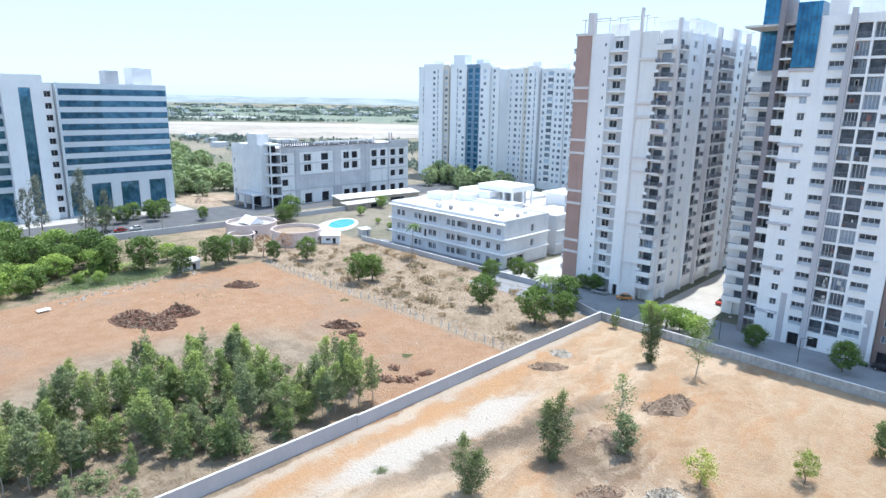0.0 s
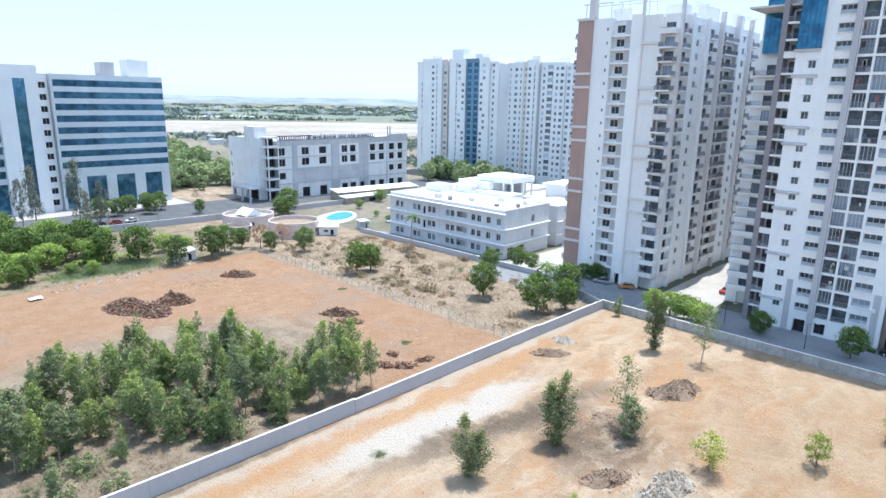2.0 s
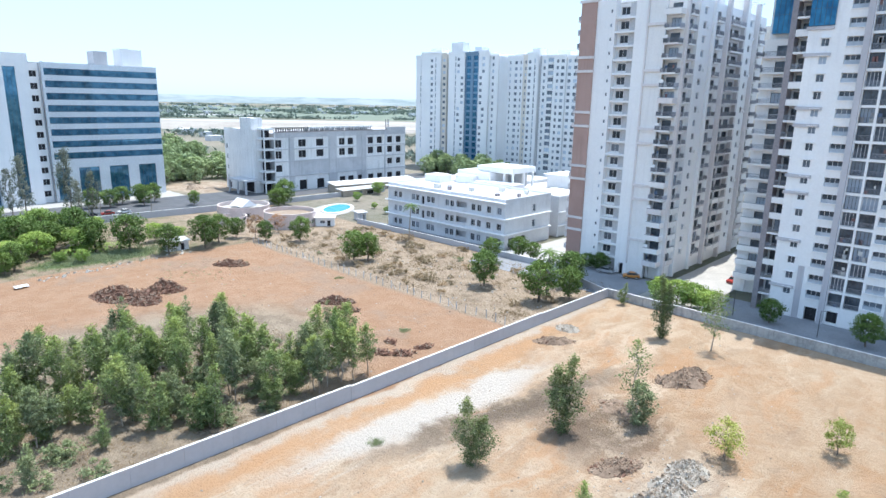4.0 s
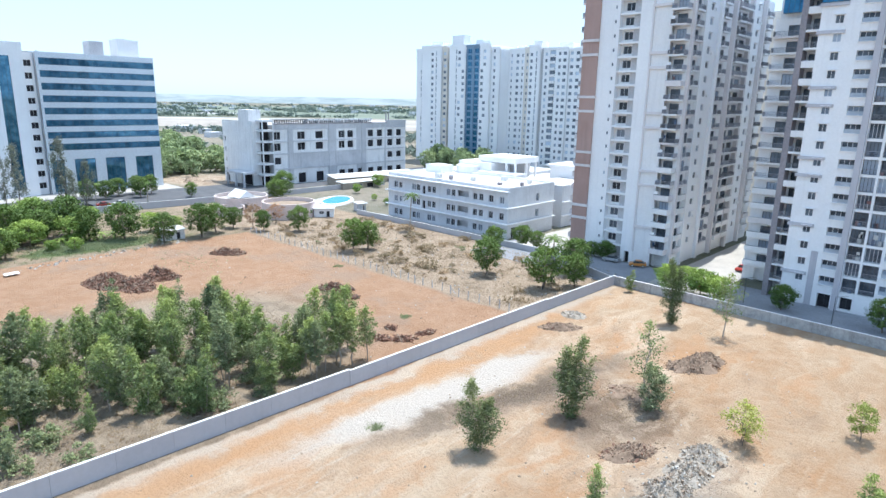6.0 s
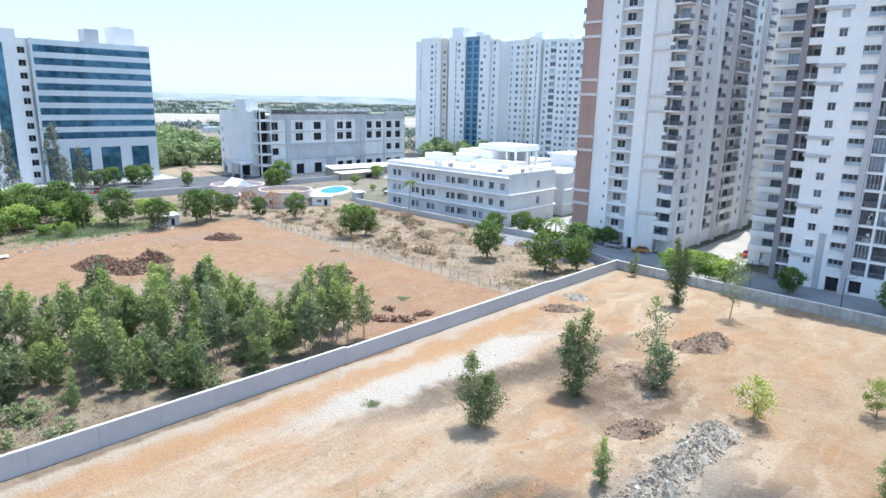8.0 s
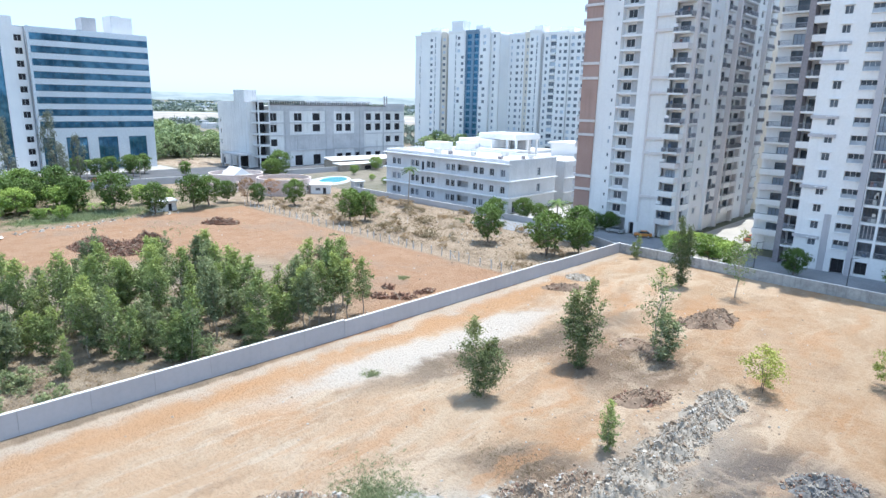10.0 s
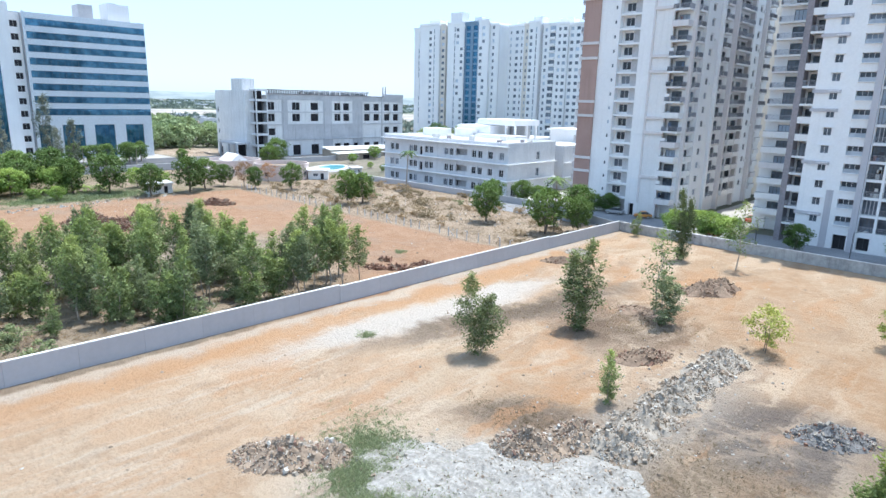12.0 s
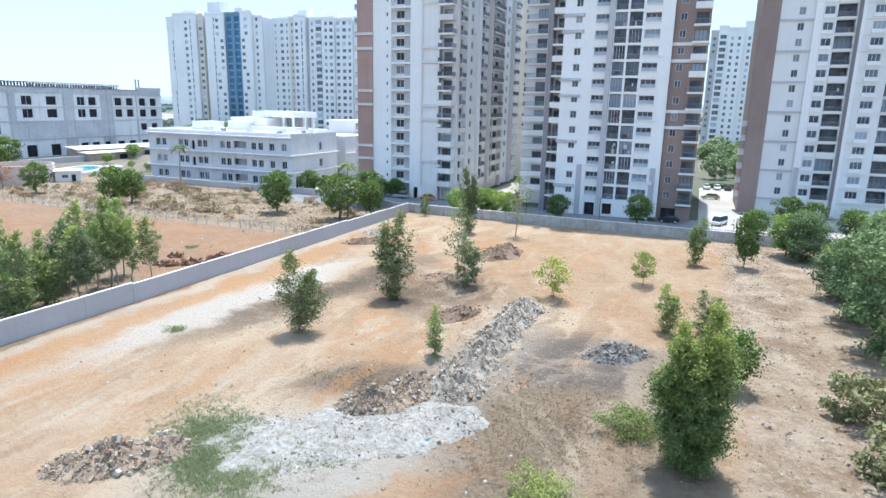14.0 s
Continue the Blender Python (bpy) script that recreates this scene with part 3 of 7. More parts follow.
# ---- facade tools ----
def facade(bm, u0, u1, z0, z1, holes, face, depth=0.3, mi=0, ri=None):
    """A wall plane with rectangular openings cut through it and their reveals. face maps (u, inward, z) to the building."""
    ri = mi if ri is None else ri
    us = sorted({u0, u1, *[h[0] for h in holes], *[h[1] for h in holes]})

    def quad(pts, k):
        bm.faces.new([bm.verts.new(face(*q)) for q in pts]).material_index = k

    for a, b in zip(us, us[1:]):
        c, z = (a + b) / 2, z0
        for h in sorted((h for h in holes if h[0] < c < h[1]), key=lambda h: h[2]):
            if h[2] > z:
                quad(((a, 0, z), (b, 0, z), (b, 0, h[2]), (a, 0, h[2])), mi)
            z = h[3]
        if z < z1:
            quad(((a, 0, z), (b, 0, z), (b, 0, z1), (a, 0, z1)), mi)
    for a, b, c, d in holes:
        quad(((a, 0, c), (a, depth, c), (a, depth, d), (a, 0, d)), ri)
        quad(((b, 0, c), (b, 0, d), (b, depth, d), (b, depth, c)), ri)
        quad(((a, 0, d), (a, depth, d), (b, depth, d), (b, 0, d)), ri)
        quad(((a, 0, c), (b, 0, c), (b, depth, c), (a, depth, c)), ri)
    bmesh.ops.remove_doubles(bm, verts=bm.verts, dist=0.0005)


def south(y):
    return lambda u, v, z: (u, y + v, z)


def east(x):
    return lambda u, v, z: (x - v, u, z)


WINDOWS = {}


def window_mesh(w, h, n, glass, frame_mat):
    key = (round(w, 2), round(h, 2), n, glass.name, frame_mat.name)
    if key not in WINDOWS:
        bm = bmesh.new()
        t = 0.07
        panes = [(t + (w - t) * i / n, (w - t) * (i + 1) / n, t, h - t) for i in range(n)]
        facade(bm, 0, w, 0, h, panes, lambda u, v, z: (u, v - 0.04, z), 0.08)
        fr = bpy.data.meshes.new("window")
        bm.to_mesh(fr)
        bm.free()
        fr.materials.append(frame_mat)
        bm = bmesh.new()
        box(bm, 0.03, w - 0.03, -0.008, 0.008, 0.03, h - 0.03)
        pn = bpy.data.meshes.new("pane")
        bm.to_mesh(pn)
        bm.free()
        pn.materials.append(glass)
        WINDOWS[key] = (fr, pn)
    return WINDOWS[key]


def put_window(root, hole, side, plane, depth=0.22, n=2, glass=None, frame_mat=None, name="window"):
    a, b, c, d = hole
    fr, pn = window_mesh(b - a, d - c, n, glass or GLASS, frame_mat or FRAME)
    w = part(name, fr, None, root)
    if side == "s":
        w.matrix_basis = pose(a, plane + depth, c)
    elif side == "e":
        w.matrix_basis = pose(plane - depth, a, c, 0, 0, 90)
    else:
        w.matrix_basis = pose(plane + depth, b, c, 0, 0, -90)
    part("pane", pn, None, w)
    return w


BALCONIES = {}


def balcony(root, u, w, z, side, plane, out=1.3, solid=False, material=None):
    """A balcony: slab, solid parapet or dark railing panel under a handrail."""
    material = material or OFFWHITE
    key = (round(w, 2), out, solid, material.name)
    if key not in BALCONIES:
        bm = bmesh.new()
        box(bm, 0, w, -out, 0.0, -0.22, 0.0)
        if solid:
            box(bm, 0, w, -out, -out + 0.12, 0.0, 0.95)
            box(bm, 0, 0.12, -out + 0.12, 0.0, 0.0, 0.95)
            box(bm, w - 0.12, w, -out + 0.12, 0.0, 0.0, 0.95)
        else:
            box(bm, 0, w, -out, -out + 0.1, 0.0, 0.18)
        me = bpy.data.meshes.new("balcony")
        bm.to_mesh(me)
        bm.free()
        me.materials.append(material)
        bm = bmesh.new()
        if solid:
            box(bm, 0.05, w - 0.05, -out + 0.03, -out + 0.09, 0.95, 1.08)
        else:
            n = max(4, round(w / 0.22))
            for i in range(n + 1):
                c = 0.02 + (w - 0.06) * i / n
                box(bm, c, c + 0.045, -out + 0.02, -out + 0.06, 0.18, 1.05)
            box(bm, 0, w, -out + 0.01, -out + 0.08, 1.05, 1.12)
            box(bm, 0, 0.04, -out + 0.08, 0, 0.18, 1.1)
            box(bm, w - 0.04, w, -out + 0.08, 0, 0.18, 1.1)
        rl = bpy.data.meshes.new("railing")
        bm.to_mesh(rl)
        bm.free()
        rl.materials.append(RAILGLASS)
        BALCONIES[key] = (me, rl)
    me, rl = BALCONIES[key]
    b = part("balcony", me, None, root)
    if side == "s":
        b.matrix_basis = pose(u, plane, z)
    elif side == "e":
        b.matrix_basis = pose(plane, u, z, 0, 0, 90)
    else:
        b.matrix_basis = pose(plane, u + w, z, 0, 0, -90)
    part("railing", rl, None, b)
    return b


def block(root, name, x0, x1, y0, y1, z0, z1, material, label=""):
    bm = bmesh.new()
    box(bm, x0, x1, y0, y1, z0, z1)
    return part(name, bm, material, root, label)


# ---- apartment towers ----
PITCH, FIRST, FLOORS, ROOF = 3.1, 3.55, 19, 62.5
SLABS = [FIRST + PITCH * k for k in range(FLOORS)]


def bands(root, x0, x1, y, zs, material=BEIGE, out=0.3):
    for z in zs:
        block(root, "band", x0, x1, y - out, y, z - 0.3, z + 0.3, material)


def roof_works(root, boxes, material=WHITE):
    for x0, x1, y0, y1, z0, z1 in boxes:
        block(root, "roof_block", x0, x1, y0, y1, z0, z1, material)


def pergola(root, x0, x1, y0, y1, z0, z1):
    for x in (x0, x1 - 0.25):
        for y in (y0, y1 - 0.25):
            block(root, "pergola_post", x, x + 0.25, y, y + 0.25, z0, z1 - 0.25, WHITE)
    for y in (y0 - 0.4, y1 - 0.2):
        block(root, "pergola_beam", x0 - 0.6, x1 + 0.6, y, y + 0.6, z1 - 0.25, z1, WHITE)


LAUNDRY = random.Random(5)


def clutter(root, a, b, y, z, seed):
    """Washing hung on a line, pots and boxes left on a balcony."""
    if LAUNDRY.random() < 0.45:
        return
    for _ in range(LAUNDRY.randint(1, 3)):
        c, w, h = a + (b - a) * LAUNDRY.random(), 0.25 + 0.5 * LAUNDRY.random(), 0.4 + 0.7 * LAUNDRY.random()
        z0 = z + (0.0 if LAUNDRY.random() < 0.5 else 1.1)
        block(root, "washing" if z0 > z else "storage_box", c - w / 2, c + w / 2, y, y + (0.04 if z0 > z else 0.3), z0, z0 + h, LAUNDRY.choice(CLOTH))


def aircon(root, x, y, z, side):
    bm = bmesh.new()
    box(bm, x, x + (0.35 if side == "e" else 0.85), y, y + (0.85 if side == "e" else 0.35), z, z + 0.6)
    part("air_conditioner", bm, WHITE, root)


def tower_one():
    t = house("apartment_tower", -12, 35, "tall white and terracotta apartment tower with balconies", "apartment tower", "apartment towers")
    Y, E = 14.5, 0.0
    # front
    slits = [(-17.15, -16.65, z + 1.2, z + 2.0) for z in SLABS]
    for a, b, up, hs, dp in ((-20.7, -15.9, 1.0, slits, 0.2), (-10.9, -7.8, 1.3, [(-9.9, -8.7, 0, 2.6)], 0.8)):
        bm = bmesh.new()
        facade(bm, a, b, 0, ROOF + up, hs, south(Y), dp)
        part("wall", bm, WHITE, t)
    block(t, "wall_backing", -20.7, -16.2, Y + 0.25, Y + 0.6, 0, ROOF, WHITE)
    # black sheet paints the dark inside the doorway
    block(t, "wall_backing", -10.6, -7.8, Y + 0.85, Y + 1.2, 0, ROOF, UNLITDARK)
    block(t, "return_wall", -16.2, -15.9, Y + 0.004, Y + 2.0, 0, ROOF + 1.0, WHITE)
    block(t, "return_wall", -10.9, -10.6, Y + 0.004, Y + 2.0, 0, ROOF + 1.0, WHITE)
    for h in slits:
        put_window(t, h, "s", Y, 0.12, 1)
    # recessed stair bay
    stair = [(-15.3, -13.2, z + 0.75, z + 2.5) for z in SLABS]
    bm = bmesh.new()
    facade(bm, -15.9, -12.9, 0, ROOF, stair, south(Y + 1.6), 0.25)
    part("stair_wall", bm, OFFWHITE, t)
    bm = bmesh.new()
    facade(bm, -12.9, -10.9, 0, ROOF, [], south(Y + 1.2), 0.2)
    box(bm, -12.9, -12.7, Y + 1.204, Y + 1.6, 0, ROOF)
    part("stair_panel", bm, RECESS, t)
    for z, h in zip(SLABS, stair):
        put_window(t, h, "s", Y + 1.6, 0.2, 2, glass=SCHOOLGLASS)
        block(t, "floor_edge", -15.9, -10.9, Y + 0.35, Y + 1.6, z - 0.2, z + 0.25, WHITE)
    # terracotta end
    block(t, "terracotta_wall", -24.8, -20.7, Y - 0.3, Y + 4, 0, ROOF + 1.2, BRICKRED)
    bands(t, -25.1, -20.4, Y - 0.3, [9.0, 12.1, 21.9, 25.1, 34.8, 38.1, 47.7, 50.9, ROOF + 1.0], BEIGE)
    for z in SLABS:
        balcony(t, Y + 0.6, 3.0, z, "w", -24.8, 1.2, solid=(z % 3 < 1.6), material=BEIGE)
    # panel and corner balconies
    bm = bmesh.new()
    box(bm, -7.8, -3.6, Y - 0.02, Y + 0.6, 0, ROOF + 0.9)
    part("panel_wall", bm, OFFWHITE, t)
    block(t, "panel_edge", -7.95, -7.6, Y - 0.35, Y - 0.02, 3, ROOF + 2.5, BEIGE)
    bands(t, -8.0, -3.4, Y - 0.02, [9.0, 18.7, 21.9, 31.6, 34.8, 44.5, 47.6, 57.4], BEIGE, 0.4)
    doors = [(-3.1, -0.9, z + 0.05, z + 2.35) for z in SLABS]
    bm = bmesh.new()
    facade(bm, -3.6, 0, 0, ROOF + 1, doors + [(-3.1, -0.9, 0.05, 2.6)], south(Y + 1.4), 0.3)
    part("balcony_wall", bm, OFFWHITE, t)
    for k, (z, h) in enumerate(zip(SLABS, doors)):
        put_window(t, h, "s", Y + 1.4, 0.2, 3, frame_mat=DARKFRAME, name="balcony_door")
        balcony(t, -3.55, 3.5, z, "s", Y + 1.4, 2.4, solid=k < 5 or k % 6 == 0, material=OFFWHITE if k % 4 else BEIGE)
        clutter(t, -3.2, -0.6, Y + 0.6, z, k)
        if k % 3 == 1:
            aircon(t, -3.5, Y - 0.9, z + 1.15, "s")
    # side
    wcols = [(25.6, 27.2), (55.6, 57.2)]
    dcols = [(17.2, 20.2, E), (32.3, 35.8, E - 0.4), (40.2, 43.8, E), (44.8, 48.4, E), (60.6, 64.0, E)]
    holes = [(a, b, z + 0.95, z + 2.35) for z in SLABS for a, b in wcols]
    dholes = [(a, b, z + 0.05, z + 2.35) for z in SLABS for a, b, _ in dcols]
    bm = bmesh.new()
    facade(bm, 15.9, 68, 0, ROOF + 1, holes + dholes, east(E), 0.35)
    part("side_wall", bm, WHITE, t)
    for k, z in enumerate(SLABS):
        for a, b in wcols:
            put_window(t, (a, b, z + 0.95, z + 2.35), "e", E, 0.2, 2)
            block(t, "window_shade", E, E + 0.5, a - 0.2, b + 0.2, z + 2.42, z + 2.52, WHITE)
            if (k + int(a)) % 3 == 0:
                aircon(t, E + 0.02, b + 0.5, z + 0.9, "e")
        for i, (a, b, x) in enumerate(dcols):
            put_window(t, (a, b, z + 0.05, z + 2.35), "e", E, 0.25, 3, frame_mat=DARKFRAME, name="balcony_door")
            balcony(t, a - 0.3, b - a + 0.6, z, "e", E, 1.5 if i in (2, 3, 4) else 0.9, solid=k < 5 and i != 1, material=BEIGE if (k + i) % 5 == 0 else OFFWHITE)
    for y0, y1, out, m in ((15.9, 16.9, 0.6, BEIGE), (21.0, 21.8, 0.9, WHITE), (30.6, 31.6, 0.7, WHITE), (38.6, 39.6, 1.0, BEIGE), (49.2, 50.2, 1.0, BEIGE), (59.0, 60.0, 1.0, BEIGE)):
        block(t, "pier", E + 0.004, E + out, y0, y1, 0, ROOF + (3.6 if m is BEIGE else 1.4), m)
    # closing walls and roof
    bm = bmesh.new()
    box(bm, -24.6, -16, Y + 4.004, 67.9, 0, ROOF - 0.3)
    box(bm, -20.0, -0.45, Y + 2.1, 67.9, 0, ROOF)
    part("core", bm, OFFWHITE, t)
    block(t, "roof", -24.7, -0.1, Y + 2.0, 68, ROOF, ROOF + 0.4, ROOFWHITE)
    roof_works(t, [(-14, -4, 36, 48, ROOF + 0.4, 68.0), (-20, -15, 22, 28, ROOF + 0.4, 66.4), (-6, -2, 22, 26, ROOF + 0.4, 66.2), (-5, -1, 52, 58, ROOF + 0.4, 67.0)])
    roof_works(t, [(-22.0, -20.4, Y - 0.2, Y + 1.4, ROOF + 1, 68.4), (-8.3, -7.7, Y - 0.3, Y + 0.4, ROOF + 1, 68.6)], BEIGE)
    for x0, x1, y0 in ((-24, -17, 16), (-15, -8, 17), (-7, -1, 28), (-6, -1, 62)):
        pergola(t, x0, x1, y0, y0 + 4, ROOF + 0.4, 67.2)


def tower_two():
    t = house("apartment_tower", 35, 30, "tall white apartment tower with blue glass crown", "apartment tower", "apartment towers")
    Y = 10.5
    # left rear block
    wide = [(17.4, 20.2, z + 0.1, z + 2.3) for z in SLABS if z < 52]
    bm = bmesh.new()
    facade(bm, 15.0, 22.19, 0, 53.6, wide + [(17.4, 20.2, 0.0, 2.7)], south(21.0), 0.5)
    part("rear_wall", bm, OFFWHITE, t)
    for k, h in enumerate(wide):
        put_window(t, h, "s", 21.0, 0.3, 4, frame_mat=DARKFRAME)
        balcony(t, 15.1, 5.6, h[2] - 0.1, "s", 21.0, 1.3, solid=k < 6, material=BEIGE if k % 6 == 3 else OFFWHITE)
    block(t, "groove_pier", 22.2, 23.2, 10.6, 22, 0, 67.5, DARKPIER)
    # balconies beside the groove
    bm = bmesh.new()
    dd = [(23.6, 25.1, z + 0.05, z + 2.35) for z in SLABS]
    facade(bm, 23.21, 25.4, 0, 62, dd + [(23.6, 25.1, 0.05, 2.6)], south(Y + 3.0), 0.4)
    part("balcony_wall", bm, OFFWHITE, t)
    for k, h in enumerate(dd):
        put_window(t, h, "s", Y + 3.0, 0.25, 2, frame_mat=DARKFRAME, name="balcony_door")
        balcony(t, 23.25, 2.12, h[2] - 0.05, "s", Y + 3.0, 2.9, solid=k % 7 in (2, 5, 6), material=OFFWHITE)
    # white panel with small windows
    small = [(27.7, 29.0, z + 0.95, z + 2.35) for z in SLABS if z < 52]
    bm = bmesh.new()
    facade(bm, 25.4, 29.5, 0, 54.2, small, south(Y), 0.3)
    box(bm, 25.4, 25.7, Y + 0.004, Y + 4, 0, 54.2)
    part("panel_wall", bm, WHITE, t)
    for h in small:
        put_window(t, h, "s", Y, 0.15, 2)
        block(t, "window_shade", h[0] - 0.2, h[1] + 0.2, Y - 0.45, Y, h[3] + 0.05, h[3] + 0.14, WHITE)
    bands(t, 25.1, 29.5, Y, [6.0, 15.2, 24.4, 27.6, 37.0, 40.1, 49.6, 54.2], GREYPIER)
    # blue glass crowns
    for x0, x1, y0, z1 in ((25.4, 29.49, Y - 0.35, 66.3), (16.2, 20.9, 20.4, 69.0)):
        crown = block(t, "glass_crown", x0, x1, y0, y0 + 6, 54.6, z1, BLUEGLASS, "deep blue glass curtain wall")
        bm = bmesh.new()
        for i in range(1, 4):
            z = 54.6 + (z1 - 54.6) * i / 4
            box(bm, x0, x1, y0 - 0.03, y0 - 0.004, z - 0.03, z + 0.03)
        for i in range(1, 5):
            x = x0 + (x1 - x0) * i / 5
            box(bm, x - 0.03, x + 0.03, y0 - 0.034, y0 - 0.005, 54.6, z1)
        part("mullions", bm, DARKFRAME, crown)
    # main front
    cols = [(31.7, 34.2, 3), (41.1, 44.0, 3)]
    bays = [(35.4, 37.7), (38.1, 40.6)]
    holes = [(a, b, z + 0.9, z + 2.5) for z in SLABS for a, b, _ in cols]
    loggia = [(a, b, z + 0.12, z + 2.75) for z in SLABS for a, b in bays]
    ground = [(31.9, 34.0, 0, 2.7), (35.6, 37.5, 0.4, 2.7), (41.3, 43.8, 0.4, 2.4)]
    bm = bmesh.new()
    facade(bm, 29.5, 46.4, 0, ROOF + 1.2, holes + loggia + ground, south(Y), 0.9)
    part("wall", bm, WHITE, t)
    for h in ground:
        put_window(t, h, "s", Y, 0.8, 2, glass=UNLITDARK, frame_mat=DARKFRAME, name="shopfront")
    for k, z in enumerate(SLABS):
        for a, b, n in cols:
            put_window(t, (a, b, z + 0.9, z + 2.5), "s", Y, 0.62, n)
            block(t, "window_guard", a + 0.02, b - 0.02, Y + 0.08, Y + 0.1, z + 0.9, z + 1.62, GUARDGLASS)
        for a, b in bays:
            put_window(t, (a, b, z + 0.12, z + 2.75), "s", Y, 0.85, 4, frame_mat=DARKFRAME if (k + int(a)) % 4 else FRAME, name="balcony_door")
            clutter(t, a + 0.3, b - 0.3, Y + 0.3, z + 0.12, k + int(a))
            bm_key = ("rail", round(b - a, 2))
            if bm_key not in BALCONIES:
                bm = bmesh.new()
                w = b - a
                for i in range(13):
                    c = 0.02 + (w - 0.08) * i / 12
                    box(bm, c, c + 0.04, 0.05, 0.09, 0, 0.95)
                box(bm, 0, w, 0.04, 0.1, 0.95, 1.02)
                me = bpy.data.meshes.new("railing")
                bm.to_mesh(me)
                bm.free()
                me.materials.append(RAILGLASS)
                BALCONIES[bm_key] = me
            o = part("railing", BALCONIES[bm_key], None, t)
            o.matrix_basis = pose(a, Y, z + 0.12)
        # air conditioner ledges under the window columns
        if k % 4 == 1:
            aircon(t, 44.2, Y - 0.36, z + 0.5, "s")
        block(t, "ledge", 31.6, 34.3, Y - 0.25, Y, z + 0.78, z + 0.88, WHITE)
        block(t, "ledge", 41.0, 44.1, Y - 0.25, Y, z + 0.78, z + 0.88, WHITE)
    block(t, "pier", 34.3, 35.25, Y - 0.7, Y - 0.004, 0, ROOF + 2.2, GREYPIER)
    block(t, "pier_cladding", 29.8, 30.9, Y - 0.12, Y - 0.004, 0, 10.5, GREYPIER)
    block(t, "pier_cladding", 44.5, 45.6, Y - 0.12, Y - 0.004, 0, 10.5, GREYPIER)
    # terracotta end
    win = [(47.4, 48.6, z + 0.95, z + 2.35) for z in SLABS]
    dor = [(50.2, 52.4, z + 0.05, z + 2.35) for z in SLABS]
    bm = bmesh.new()
    facade(bm, 46.4, 52.8, 0, ROOF + 1, win + dor + [(47.2, 50.0, 0, 2.6)], south(Y + 0.9), 0.35)
    part("terracotta_wall", bm, BROWNCLAD, t)
    put_window(t, (47.2, 50.0, 0.0, 2.6), "s", Y + 0.9, 0.3, 2, glass=UNLITDARK, frame_mat=DARKFRAME, name="garage_opening")
    for k, (h, d) in enumerate(zip(win, dor)):
        put_window(t, h, "s", Y + 0.9, 0.15, 2)
        put_window(t, d, "s", Y + 0.9, 0.3, 3, frame_mat=DARKFRAME, name="balcony_door")
        balcony(t, 49.9, 3.0, d[2] - 0.05, "s", Y + 0.9, 1.3, solid=k in (8, 9, 12, 13), material=OFFWHITE)
    bands(t, 46.4, 53.0, Y + 0.9, [18.6, 21.7, 31.2, 34.3, 43.8, 46.9, 56.2, 59.3], OFFWHITE, 0.35)
    bm = bmesh.new()
    box(bm, 21.2, 52.7, Y + 4.0, 58, 0, ROOF)
    box(bm, 15.5, 22, 21.6, 58, 0, ROOF)
    box(bm, 29.6, 52.6, Y + 1.6, Y + 4.0, 0, ROOF)
    box(bm, 25.8, 29.6, Y + 0.6, Y + 4.0, 0, 54)
    part("core", bm, OFFWHITE, t)
    block(t, "roof", 15.6, 52.6, Y + 1.2, 58, ROOF, ROOF + 0.4, ROOFWHITE)
    roof_works(t, [(33, 44, 22, 34, ROOF + 0.4, 69), (30.4, 33.5, Y + 0.3, Y + 3, ROOF, 67)])
    pergola(t, 44, 52, 14, 18, ROOF + 0.4, 67)


